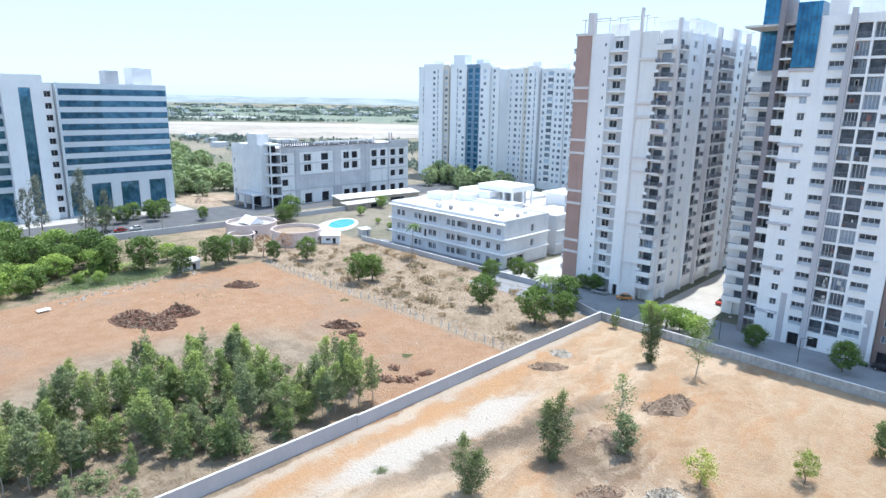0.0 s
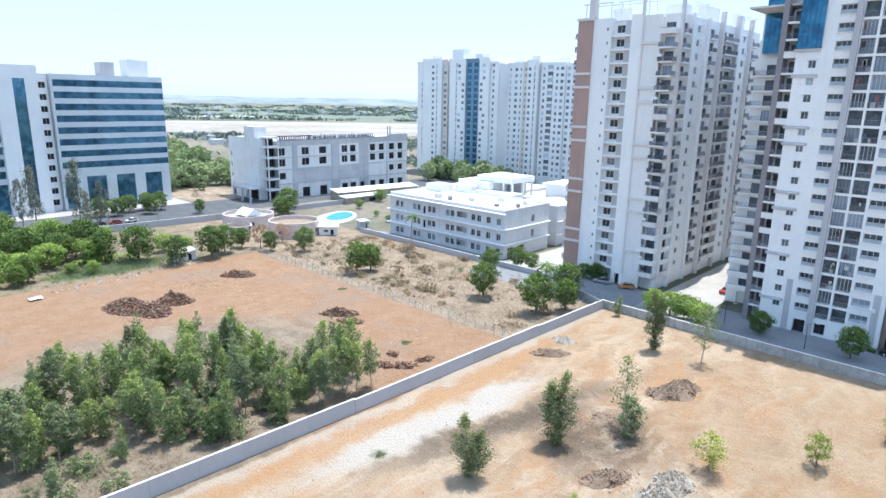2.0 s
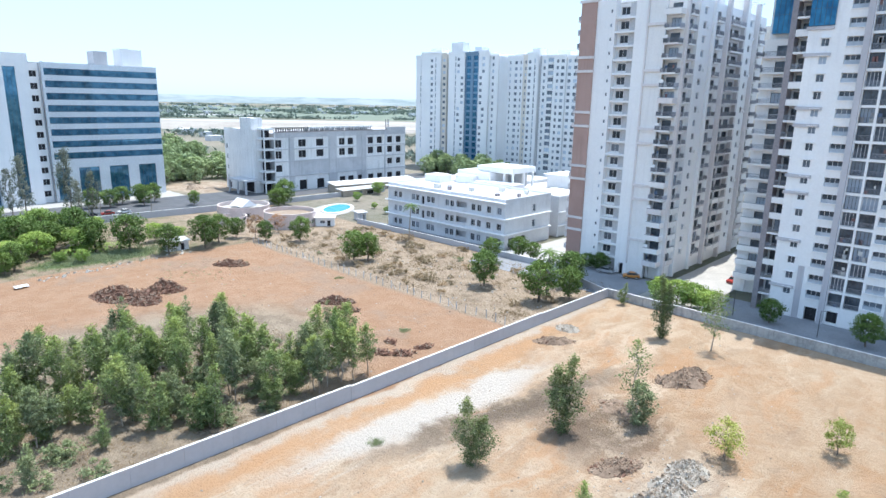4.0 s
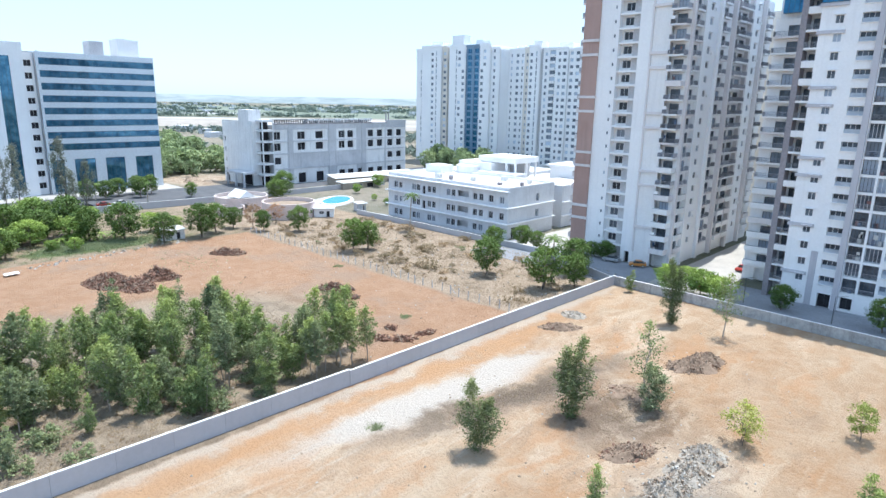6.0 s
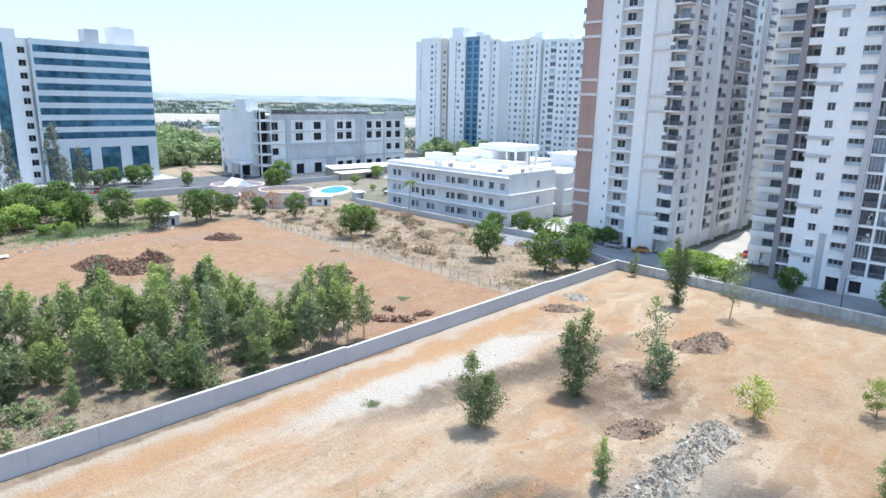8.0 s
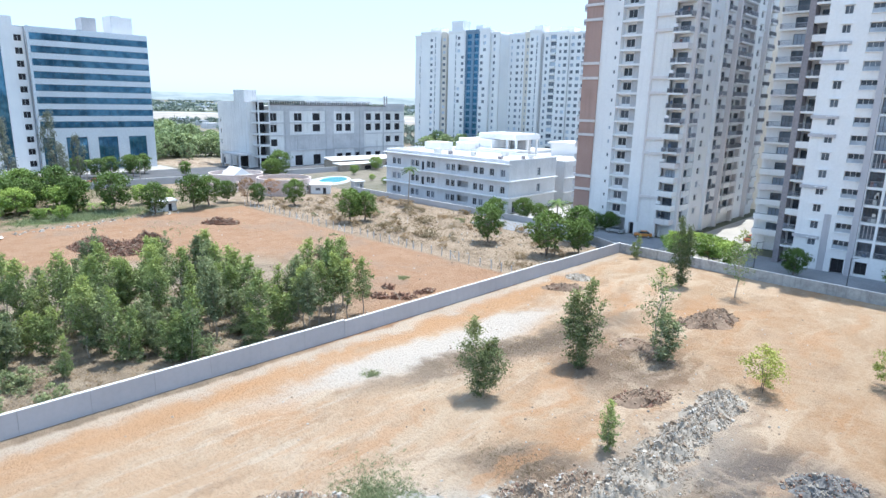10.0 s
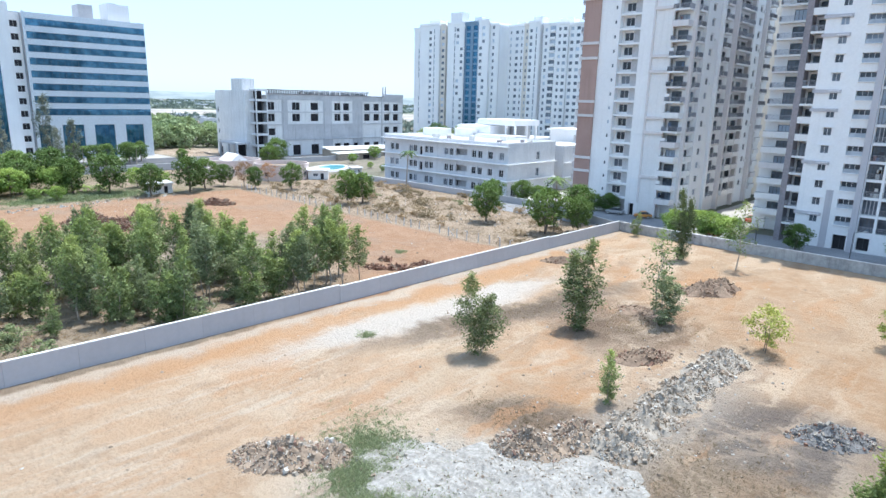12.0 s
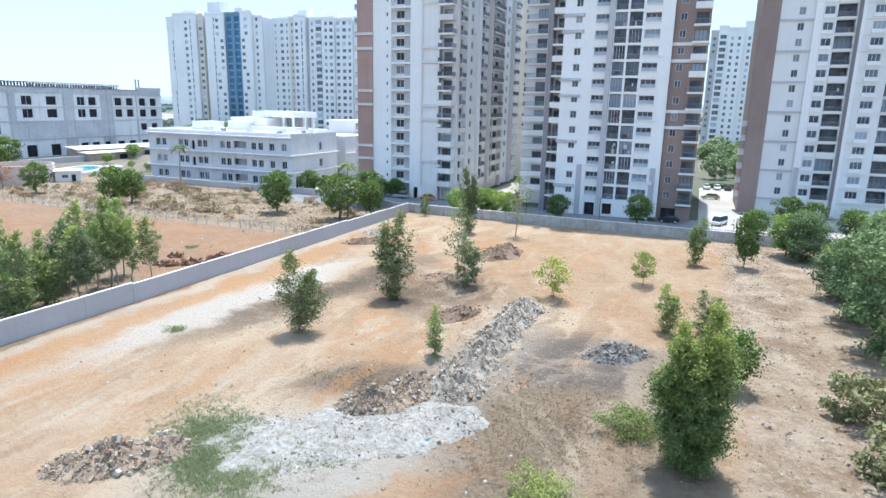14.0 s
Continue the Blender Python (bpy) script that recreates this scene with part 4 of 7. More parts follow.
def tower_three():
    t = house("apartment_tower", 80, 50, "tall white apartment tower with terracotta flank", "apartment tower", "apartment towers")
    Y = 32.0
    block(t, "terracotta_wall", 62.4, 65.98, Y - 0.3, Y + 20, 0, ROOF + 1, BROWNCLAD)
    for k, z in enumerate(SLABS[:6]):
        balcony(t, Y + 0.5, 3.0, z, "w", 62.4, 1.0, solid=True, material=BEIGE)
    cols = [(69.4, 70.6, 2), (74.0, 75.8, 2), (82.7, 84.9, 3), (91.6, 93.6, 3)]
    bays = [(76.3, 79.6), (86.5, 90.0)]
    holes = [(a, b, z + 0.9, z + 2.4) for z in SLABS for a, b, _ in cols]
    deep = [(a, b, z + 0.1, z + 2.75) for z in SLABS for a, b in bays]
    bm = bmesh.new()
    # bay reveals get the greyer tone, painting in the recess shade
    facade(bm, 66.0, 96, 0, ROOF + 1, holes + deep, south(Y), 1.6, 0, 1)
    part("wall", bm, [OFFWHITE, RECESS], t)
    for k, z in enumerate(SLABS):
        for a, b, n in cols:
            put_window(t, (a, b, z + 0.9, z + 2.4), "s", Y, 0.25, n)
            if b - a > 1.5:
                block(t, "ledge", a - 0.2, b + 0.2, Y - 0.3, Y - 0.004, z + 0.1, z + 0.85, WHITE)
        for a, b in bays:
            put_window(t, (a, b, z + 0.1, z + 2.75), "s", Y, 1.5, 4, frame_mat=DARKFRAME, name="balcony_door")
            balcony(t, a, b - a, z + 0.1, "s", Y, 0.3, solid=k % 5 == 3)
            clutter(t, a + 0.4, b - 0.4, Y + 0.5, z + 0.12, k)
        if k % 2 == 0:
            block(t, "band", 66.0, 72.4, Y - 0.35, Y - 0.006, z - 0.3, z + 0.1, GREYPIER)
        block(t, "band", 81.2, 86.0, Y - 0.3, Y - 0.006, z - 0.25, z, OFFWHITE)
    block(t, "pier", 72.3, 73.7, Y - 0.6, Y - 0.004, 0, ROOF + 2, WHITE)
    # dark strip on the wall stands in for the shaded groove
    block(t, "groove_pier", 79.9, 80.5, Y - 0.25, Y - 0.004, 0, ROOF, DARKPIER)
    block(t, "pier", 80.52, 81.1, Y - 0.9, Y - 0.004, 0, ROOF + 2, WHITE)
    block(t, "pier_cladding", 72.5, 73.5, Y - 0.75, Y - 0.604, 0, 10.5, GREYPIER)
    block(t, "core", 66.1, 96, Y + 1.8, Y + 22, 0, ROOF, OFFWHITE)
    block(t, "roof", 66.1, 95.9, Y + 1.8, Y + 22, ROOF + 0.004, ROOF + 0.4, ROOFWHITE)


def far_tower(x, y, floors, pitch, sections, label, top):
    """A far tower: sections of (x0, x1, set back, height over the roof, paint, window columns of (x0, x1, jog))."""
    t = house("apartment_tower", x, y, label, "apartment tower", "distant apartment towers")
    for x0, x1, back, up, paint, cols in sections:
        holes = []
        for k in range(1, floors):
            for a, b, jog in cols:
                d = jog if k % 8 in (0, 1, 2) else 0.0
                tall = 2.5 if b - a < 1.0 or b - a > 2.9 else 1.6
                holes.append((a + d, b + d, k * pitch + 0.9, k * pitch + 0.9 + tall))
        bm = bmesh.new()
        facade(bm, x0, x1, 0, top + up, holes, south(y + back), 0.4)
        part("wall", bm, paint, t)
        block(t, "core", x0, x1, y + back + 0.6, y + 26, 0, top + up - 0.2, paint)
        for h in holes:
            fr, pn = window_mesh(h[1] - h[0], h[3] - h[2], 2, BLUEGLASS if paint is SLATE else FARGLASS, SLATE if paint is SLATE else FARFRAME)
            w = part("window", fr, None, t)
            w.matrix_basis = pose(h[0], y + back + 0.3, h[2])
            part("pane", pn, None, w)
            if h[1] - h[0] > 2.9 and paint is not SLATE:
                block(t, "balcony", h[0] - 0.2, h[1] + 0.2, y + back - 1.1, y + back - 0.004, h[2] - 0.5, h[2] + 0.5, paint)
        block(t, "parapet", x0 - 0.15, x1 + 0.15, y + back - 0.3, y + back - 0.004, top + up - 0.5, top + up + 0.7, paint)
        block(t, "flank", x0 - 0.02, x0, y + back, y + 26, 0, top + up - 0.3, paint)
    return t


FARFRAME = mat("grey_window_frame", (0.36, 0.38, 0.42), (0.44, 0.46, 0.5), 0.5, 8.0, 0.5, 0.0)
SLATE = mat("slate_blue_cladding", (0.13, 0.21, 0.3), (0.2, 0.29, 0.39), 0.1, 3.0, 0.6, 0.05)


def tower_four():
    """The rear of the yard: a cream block that closes the view between the towers."""
    t = house("apartment_tower", 8, 85, "cream apartment tower at the end of the yard", "apartment tower", "apartment towers")
    Y = 76.0
    cs = [(4.0, 5.4), (9.0, 10.4), (14.0, 15.4)]
    holes = [(a, b, z + 0.9, z + 2.3) for z in SLABS for a, b in cs]
    bm = bmesh.new()
    facade(bm, -4, 26, 0, ROOF, holes + [(6.5, 12.5, 0, 2.8)], south(Y), 0.4)
    part("wall", bm, CREAM, t)
    for h in holes:
        put_window(t, h, "s", Y, 0.2, 2)
    for k, z in enumerate(SLABS):
        balcony(t, 0.0, 3.2, z, "s", Y, 1.4, solid=k < 4)
        block(t, "band", 6, 18, Y - 0.2, Y, z - 0.15, z + 0.1, OFFWHITE)
    block(t, "core", -4, 26, Y + 0.6, 96, 0, ROOF, CREAM)


tower_one()
tower_two()
tower_four()
tower_three()


def cols(x0, x1, n, w=1.3, jog=0.0):
    return [(x0 + (x1 - x0) * (i + 0.5) / n - w / 2, x0 + (x1 - x0) * (i + 0.5) / n + w / 2, jog) for i in range(n)]


# set-back RECESS sections have their shade put into the paint
tw = far_tower(-190, 150, 19, 3.42, [
    (-231.0, -227.0, 8, -3.6, WHITE, cols(-230.5, -228, 1, 1.2)), (-226.9, -220.1, 4, 0.6, WHITE, cols(-223.6, -222.2, 1, 0.8, 0.9)),
    (-220.0, -204.0, 2, 2.0, WHITE, [(-212.4, -210.4, 0), (-208.6, -207.8, 0)]), (-203.9, -200.1, 3, 1.4, CREAM, cols(-203.6, -200.6, 1, 2.2)), (-200.0, -195.8, 6, 0, RECESS, cols(-199.6, -196.4, 1, 2.4)),
    (-195.7, -183.2, 0, 1.2, WHITE, [(-190.6, -189.8, 0), (-186.2, -184.2, -2.8)]), (-183.1, -172.9, 0.5, 0.9, SLATE, cols(-183, -173, 2, 3.0)), (-172.8, -165.6, 0, 1.2, WHITE, [(-172.2, -170.2, 1.9)]), (-165.5, -160.0, 1.6, -1.0, WHITE, [(-164.4, -163.0, 0)])],
    "white high-rise apartment block with a slate blue centre", 65.5)
for x0, x1, y0, z1 in ((-195.0, -186.4, 151.5, 72.6), (-216, -207, 156, 70.2), (-181, -176, 156, 70.0)):
    block(tw, "roof_block", x0, x1, y0, y0 + 6, 60, z1, WHITE)
tw = far_tower(-135, 158, 19, 3.3, [
    (-170.0, -160.2, 6, 0, RECESS, cols(-167, -160.4, 1, 3.2)), (-160.1, -149.0, 2, 0.6, WHITE, [(-158.8, -157.8, 0), (-155.2, -153.4, 0), (-151.6, -150.6, 0)]), (-148.9, -145.4, 1, 0.8, CREAM, cols(-148.6, -145.8, 1, 1.0)),
    (-145.3, -138.4, 0, 1.6, WHITE, [(-144.6, -143.0, 0), (-141.0, -140.2, 0)]), (-138.3, -137.0, 2.5, 0.2, RECESS, []), (-136.9, -122.0, 1, 0, WHITE, [(-135.8, -134.4, 0), (-132.8, -129.4, 0), (-127.6, -126.2, 0), (-124.8, -122.9, 0)]),
    (-121.9, -112.0, 2, -0.6, WHITE, [(-121.2, -119.4, 0), (-117.8, -115.8, 0), (-114.4, -113.0, 0)]), (-111.9, -96, 3, 0, WHITE, cols(-111, -97, 3, 1.8))],
    "white and cream high-rise apartment block beyond the school", 63.6)
for x0, x1, y0, z1 in ((-144.0, -138.8, 160.0, 68.0), (-158, -152, 164, 66.4), (-130, -122, 163, 66.5)):
    block(tw, "roof_block", x0, x1, y0, y0 + 6, 58, z1, WHITE)
far_tower(63, 240, 19, 3.15, [
    (53.0, 56.4, 2, 0, RECESS, cols(53.2, 56.2, 1)), (56.5, 61.0, 0, 2, WHITE, cols(56.8, 60.8, 1, 3.0)), (61.1, 68.5, 0, 1, WHITE, cols(61.5, 68, 2)), (68.6, 73.5, 1, 4, WHITE, cols(69, 73.2, 1))],
    "white high-rise beyond the parking court", 62)


# ---- office block ----
def office():
    o = house("office_block", -225, -40, "glass banded office block with white panels", "office building")
    X, y0, y1 = -205.0, -54.2, -13.6
    # podium with tall glazed bays
    bays = [(-53.4, -49.4), (-45.8, -38.6), (-34.9, -27.8), (-23.7, -17.0)]
    tall = [(a, b, 0.6, 12.6) for a, b in bays]
    bandz = [16.0 + 4.37 * k for k in range(8)]
    strips = [(y0 + 0.5, y1 - 0.1, z, z + 2.4) for z in bandz]
    bm = bmesh.new()
    facade(bm, y0, y1, 0, 51.0, tall + strips, east(X), 0.5)
    part("wall", bm, PANEL, o)
    for h in tall:
        put_window(o, h, "e", X, 0.4, 4, glass=BANDGLASS, frame_mat=DARKFRAME, name="lobby_glazing")
    for h in strips:
        put_window(o, h, "e", X, 0.12, 18, glass=BANDGLASS, frame_mat=DARKFRAME, name="glazing_band")
    block(o, "corner_pier", X + 0.004, X + 0.4, y0 - 0.4, y0 + 0.5, 0, 51.2, PANEL)
    # service strip with small windows
    sv = [(-58.0, -55.7, 2.3 + 4.35 * k, 4.5 + 4.35 * k) for k in range(11)]
    bm = bmesh.new()
    facade(bm, -58.6, y0, 0, 50.6, sv, east(X - 1.2), 0.4)
    part("service_wall", bm, WHITE, o)
    for h in sv:
        put_window(o, h, "e", X - 1.2, 0.25, 2, glass=UNLITDARK)
    # white fin with a glass slot
    slot = [(-66.4, -62.7, 2.5, 49.0)]
    bm = bmesh.new()
    facade(bm, -71.6, -58.6, 0, 53.6, slot, east(X + 1.5), 0.5)
    box(bm, X - 12, X + 0.9, -71.6, -58.6, 0, 53.6)
    part("fin_wall", bm, WHITE, o)
    put_window(o, slot[0], "e", X + 1.5, 0.3, 3, glass=BANDGLASS, frame_mat=DARKFRAME, name="glass_slot")
    # wing of open floors
    wing = [(-110, -71.8, 13.5 + 4.35 * k, 16.3 + 4.35 * k) for k in range(9)]
    bm = bmesh.new()
    facade(bm, -112, -71.6, 0, 53.0, wing + [(-110, -71.8, 0.5, 11.5)], east(X), 1.5)
    part("wing_wall", bm, PANEL, o)
    for h in wing:
        put_window(o, h, "e", X, 1.2, 14, glass=BANDGLASS, frame_mat=DARKFRAME, name="glazing_band")
    put_window(o, (-110, -71.8, 0.5, 11.5), "e", X, 1.2, 10, glass=BANDGLASS, frame_mat=DARKFRAME, name="lobby_glazing")
    block(o, "core", X - 30, X - 1.7, -112, y1, 0, 50.4, PANEL)
    bm = bmesh.new()
    box(bm, X - 1.6, X - 0.02, y1 - 0.02, y1, 0, 51)
    part("end_wall", bm, PANEL, o)
    block(o, "roof", X - 30, X - 1.7, -112, y1, 50.404, 50.9, RECESS)
    block(o, "service_pipe", X - 0.9, X - 0.6, y0 - 0.9, y0 - 0.6, 0, 50.6, FARFRAME)
    block(o, "plant_room", X - 13, X - 6, -34.6, -29.6, 50.9, 56.3, RECESS)
    block(o, "plant_room", X - 14, X - 5, -24.6, -21.3, 50.9, 57.8, WHITE)
    block(o, "plant_room", X - 17, X - 6, -21.2, -16.5, 50.9, 57.6, WHITE)


office()


# ---- unfinished concrete building ----
def unfinished():
    u = house("unfinished_building", -190, 55, "unfinished grey concrete building with empty window openings", "building")
    X, y0, y1 = -175.5, 21.3, 97.0
    ya = [23.2, 35.2, 44.6, 57.0, 62.0, 74.2, 79.9, 86.6, 92.4]
    wide = {23.2: 3.2, 35.2: 3.9, 44.6: 4.0}
    holes = []
    for c in ya:
        w = wide.get(c, 3.4) / 2
        for z in (19.4, 14.7):
            holes.append((c - w, c + w, z - 0.1, z + 3.0))
        holes.append((c - w, c + w, 2.0 if c < 30 else 0.3, 4.6))
    for c in (23.2, 86.6, 92.4):
        holes.append((c - 1.6, c + 1.6, 8.9, 11.7))
    holes.append((67.5 - 1.3, 67.5 + 1.3, 0.3, 4.6))
    for a, b, m in ((y0, 28, PLASTER), (28, 31, CONCRETE), (31, 49, PLASTER), (49, 54, CONCRETE), (54, 65.5, PLASTER), (65.5, 71.5, CONCRETE), (71.5, y1, PLASTER)):
        bm = bmesh.new()
        facade(bm, a, b, 0, 25.6, [h for h in holes if a < h[0] < b], east(X), 0.35)
        part("wall", bm, m, u)
    block(u, "blank_wall", X + 0.004, X + 0.05, 28, 71.5, 7.0, 13.0, CONCRETE)
    block(u, "parapet_wall", X + 0.004, X + 0.05, y0, y1, 23.8, 25.7, CONCRETE)
    for h in holes:
        # near-black sheet behind each hole stands in for interior shade
        block(u, "opening", X - 0.9, X - 0.6, h[0] - 0.1, h[1] + 0.1, h[2] - 0.1, h[3] + 0.1, UNLITDARK)
        if h[2] > 14 and int(h[0]) % 2:
            block(u, "mullion", X - 0.3, X - 0.2, (h[0] + h[1]) / 2 - 0.06, (h[0] + h[1]) / 2 + 0.06, h[2], h[3], CONCRETE)
    for a, b in ((73.0, 75.4), (78.7, 81.1)):
        block(u, "shutter", X + 0.004, X + 0.06, a, b, 9.2, 11.4, PLASTER)
    for a, b in ((40, 43), (61.6, 64.4)):
        block(u, "plaster_patch", X + 0.004, X + 0.03, a, b, 8.6, 12.2, PLASTER)
    for z in (6.8, 13.2, 18.4, 23.6):
        block(u, "slab_edge", X - 0.2, X + 0.35, y0, y1, z - 0.22, z + 0.22, CONCRETE)
    for y in (29, 50, 69, 83.4):
        block(u, "column", X + 0.004, X + 0.2, y - 0.35, y + 0.35, 0, 25.4, CONCRETE)
    # plastered stair end
    ends = [(-203.6, -202.4, 4 + 4.6 * k, 6 + 4.6 * k) for k in range(4)]
    bm = bmesh.new()
    facade(bm, -204.9, -180.0, 0, 26.8, ends + [(-190, -181, 0.2, 5.6), (-203.5, -200.5, 0.2, 3.0)], south(14.0), 0.4)
    box(bm, -180.4, -180.0, 14.01, 21.3, 0, 26.8)
    part("end_wall", bm, PLASTER, u)
    for h in ends + [(-190, -181, 0.2, 5.6), (-203.5, -200.5, 0.2, 3.0)]:
        # same painted interior shade behind the end wall holes
        block(u, "opening", h[0] - 0.1, h[1] + 0.1, 14.5, 14.8, h[2] - 0.1, h[3] + 0.1, UNLITDARK)
    # open stair bay
    for z in (4.6, 9.2, 13.8, 18.4, 23.0, 27.0):
        block(u, "landing", -180.0, -174.9, 16.0, 21.3, z - 0.3, z + 0.5, PLASTER)
    # black sheet in place of shade at the back of the stair
    block(u, "stair_back", -180.0, -179.4, 18.0, 21.3, 0, 27, UNLITDARK)
    for y in (16.0, 20.9):
        block(u, "stair_post", -175.3, -174.8, y, y + 0.4, 0, 27, PLASTER)
    # porch
    block(u, "porch_roof", -192, -177, 7.6, 14.0, 5.4, 6.2, CONCRETE)
    for x in (-191.6, -184.5, -177.8):
        block(u, "porch_post", x, x + 0.7, 7.8, 8.5, 0, 5.4, CONCRETE)
    block(u, "core", -204.7, X - 1.0, 22, y1, 0, 25.2, CONCRETE)
    block(u, "core_end", -204.7, -180.5, 14.9, 22, 0, 26.4, PLASTER)
    block(u, "roof_room", -191, -182.5, 14.3, 20, 26.4, 31.5, PLASTER)
    # row of props and dumped blocks along the roof edge
    bm = bmesh.new()
    for i in range(46):
        y = 23.4 + 1.16 * i
        box(bm, X - 2.2, X - 1.9, y, y + 0.32, 25.2, 27.3)
        box(bm, X - 4.4, X - 4.1, y + 0.5, y + 0.8, 25.2, 27.2)
    box(bm, X - 2.3, X - 1.8, 23, 77, 25.7, 25.95)
    box(bm, X - 4.5, X - 1.7, 23, 40, 27.3, 27.55)
    part("formwork", bm, DARKFRAME, u, "dark props and formwork on the roof")
    bm = bmesh.new()
    for i in range(13):
        y = 40.2 + 2.85 * i
        box(bm, X - 2.6, X - 1.6, y, y + 2.3, 27.0, 27.7)
        box(bm, X - 5.2, X - 4.6, y - 0.4, y + 1.6, 25.2, 27.0)
    part("roof_beam", bm, PLASTER, u, "pale cast beams on the roof props")
    block(u, "roof_edge", X - 0.6, X + 0.42, y0, 84.5, 25.62, 25.86, DARKPIER)
    block(u, "parapet_wall", X - 0.3, X + 0.3, 84.6, y1, 25.62, 27.0, CONCRETE)
    for y in (88.0, 89.6):
        block(u, "column_starter", X - 5, X - 4.6, y, y + 0.4, 25.2, 30.5, DARKPIER)


unfinished()


# ---- school ----
def school():
    s = house("school", -67, 30, "white three-storey school building with flat roof", "school building")
    Y, x0, x1, top = 12.2, -92.0, -43.4, 13.9
    rows = (1.0, 5.2, 9.7)
    xw = [-88.5, -86.3, -80.2, -78.3, -73.5, -71.6, -65.6, -63.6, -55.2, -53.0, -49.4, -45.6]
    holes = [(x - 0.8, x + 0.8, z - 0.1, z + 1.8) for z in rows for x in xw]
    doors = [(-76.4, -75.2, z - 0.9, z + 1.6) for z in rows[1:]]
    log = [(-61.8, -57.6, z - 0.8, z + 1.9) for z in rows]
    bm = bmesh.new()
    facade(bm, x0, x1, -0.5, top, holes + doors + log, south(Y), 0.4)
    part("wall", bm, SCHOOLWALL, s)
    for h in holes:
        put_window(s, h, "s", Y, 0.3, 2, glass=SCHOOLGLASS)
    for h in doors:
        put_window(s, h, "s", Y, 0.3, 1, glass=UNLITDARK, name="door")
    for h in log:
        block(s, "loggia", h[0], h[1], Y + 1.5, Y + 1.7, h[2], h[3], RECESS)
        block(s, "loggia_parapet", h[0], h[1], Y + 0.1, Y + 0.25, h[2], h[2] + 1.0, SCHOOLWALL)
    for z in (4.3, 8.7, 13.2):
        block(s, "ledge", x0 - 0.5, x1 + 0.5, Y - 1.1, Y - 0.004, z - 0.25, z, WHITE)
    ew = [(25.0, 26.6, z - 0.4, z + 1.8) for z in rows[1:]]
    bm = bmesh.new()
    facade(bm, Y, 34.0, -0.5, top, ew + [(14, 17, 0, 3), (18.5, 22, 0, 3)], east(x1), 0.5)
    part("end_wall", bm, SCHOOLWALL, s)
    for h in ew:
        put_window(s, h, "e", x1, 0.3, 2)
    for h in ((14, 17, 0, 3), (18.5, 22, 0, 3)):
        put_window(s, h, "e", x1, 0.45, 2, glass=UNLITDARK, name="door")
    for z in (4.3, 8.7):
        block(s, "ledge", x1 + 0.004, x1 + 0.8, Y, 34, z - 0.25, z, WHITE)
    block(s, "core", x0, x1 - 1.0, Y + 1.8, 34, -0.5, top - 0.6, SCHOOLWALL)
    bm = bmesh.new()
    box(bm, x0 + 0.3, x1 - 0.3, Y + 0.3, 33.7, top - 0.58, top - 0.4)
    part("roof", bm, ROOFWHITE, s, "bright white coated flat roof")
    for a, b, c, d in ((x0, x1, Y + 0.004, Y + 0.3), (x0, x1, 33.7, 34), (x0, x0 + 0.3, Y + 0.3, 33.7), (x1 - 0.3, x1 - 0.004, Y + 0.3, 33.7)):
        block(s, "parapet", a, b, c, d, top - 0.4, top + 0.25, WHITE)
    # rear wings and roof blocks
    block(s, "rear_wing", -100, -70, 34.02, 75, -0.5, 12.6, SCHOOLWALL)
    block(s, "rear_roof", -99.8, -70.2, 34.2, 74.8, 12.6, 12.8, ROOFWHITE)
    block(s, "side_wing", -56, -43.0, 38, 72, -0.5, 12.4, SCHOOLWALL)
    block(s, "side_roof", -55.8, -43.2, 38.2, 71.8, 12.4, 12.6, ROOFWHITE)
    block(s, "link", -69.9, -56.1, 40, 70, -0.5, 11.6, SCHOOLWALL)
    block(s, "link_roof", -69.8, -56.2, 40.2, 69.8, 11.6, 11.8, ROOFWHITE)
    for z in (3.4, 7.6):
        block(s, "ledge", -42.996, -42.2, 38, 72, z, z + 0.25, WHITE)
    block(s, "stair_head", -84, -70, 37, 49, 12.0, 17.2, WHITE)
    block(s, "canopy", -77, -62, 39, 52, 17.4, 19.2, WHITE, "white slab canopy over the roof terrace")
    for cx, cy in ((-63.0, 40), (-63.0, 46), (-66.5, 40), (-63.0, 51)):
        block(s, "canopy_post", cx, cx + 0.6, cy, cy + 0.6, 12.5, 17.4, WHITE)
    block(s, "terrace_back", -69.9, -64.0, 47, 50, 12.5, 17.39, RECESS)
    block(s, "stair_head", -60, -50, 56, 68, 12, 16.0, WHITE)
    block(s, "canopy", -61, -46, 55, 69, 16.0, 16.7, WHITE)
    block(s, "roof_step", -74, -58, 34.5, 40, 12.0, 14.6, WHITE)
    for cx, cy, w in ((-76, 17, 2.4), (-72, 19, 1.2), (-69.5, 16.5, 0.8), (-64, 20, 1.6), (-58, 27, 2.0), (-49, 28, 1.2), (-47, 22, 0.7)):
        block(s, "roof_unit", cx, cx + w, cy, cy + 1.0, top - 0.4, top + 0.5 + 0.2 * w, SHEET if w > 1 else DARKPIER)
    bm = bmesh.new()
    cyl(bm, -79, 36.4, 13.3, 16.0, 4.2, 4.2, 28)
    part("round_stair", bm, WHITE, s)
    block(s, "roof_box", -90, -83, 27, 33, top - 0.4, top + 2.0, WHITE)
    block(s, "roof_tank", -52.6, -51.4, 18.6, 19.6, top - 0.4, top + 0.35, DARKPIER)


school()


# ---- trees ----
rng = np.random.default_rng(7)


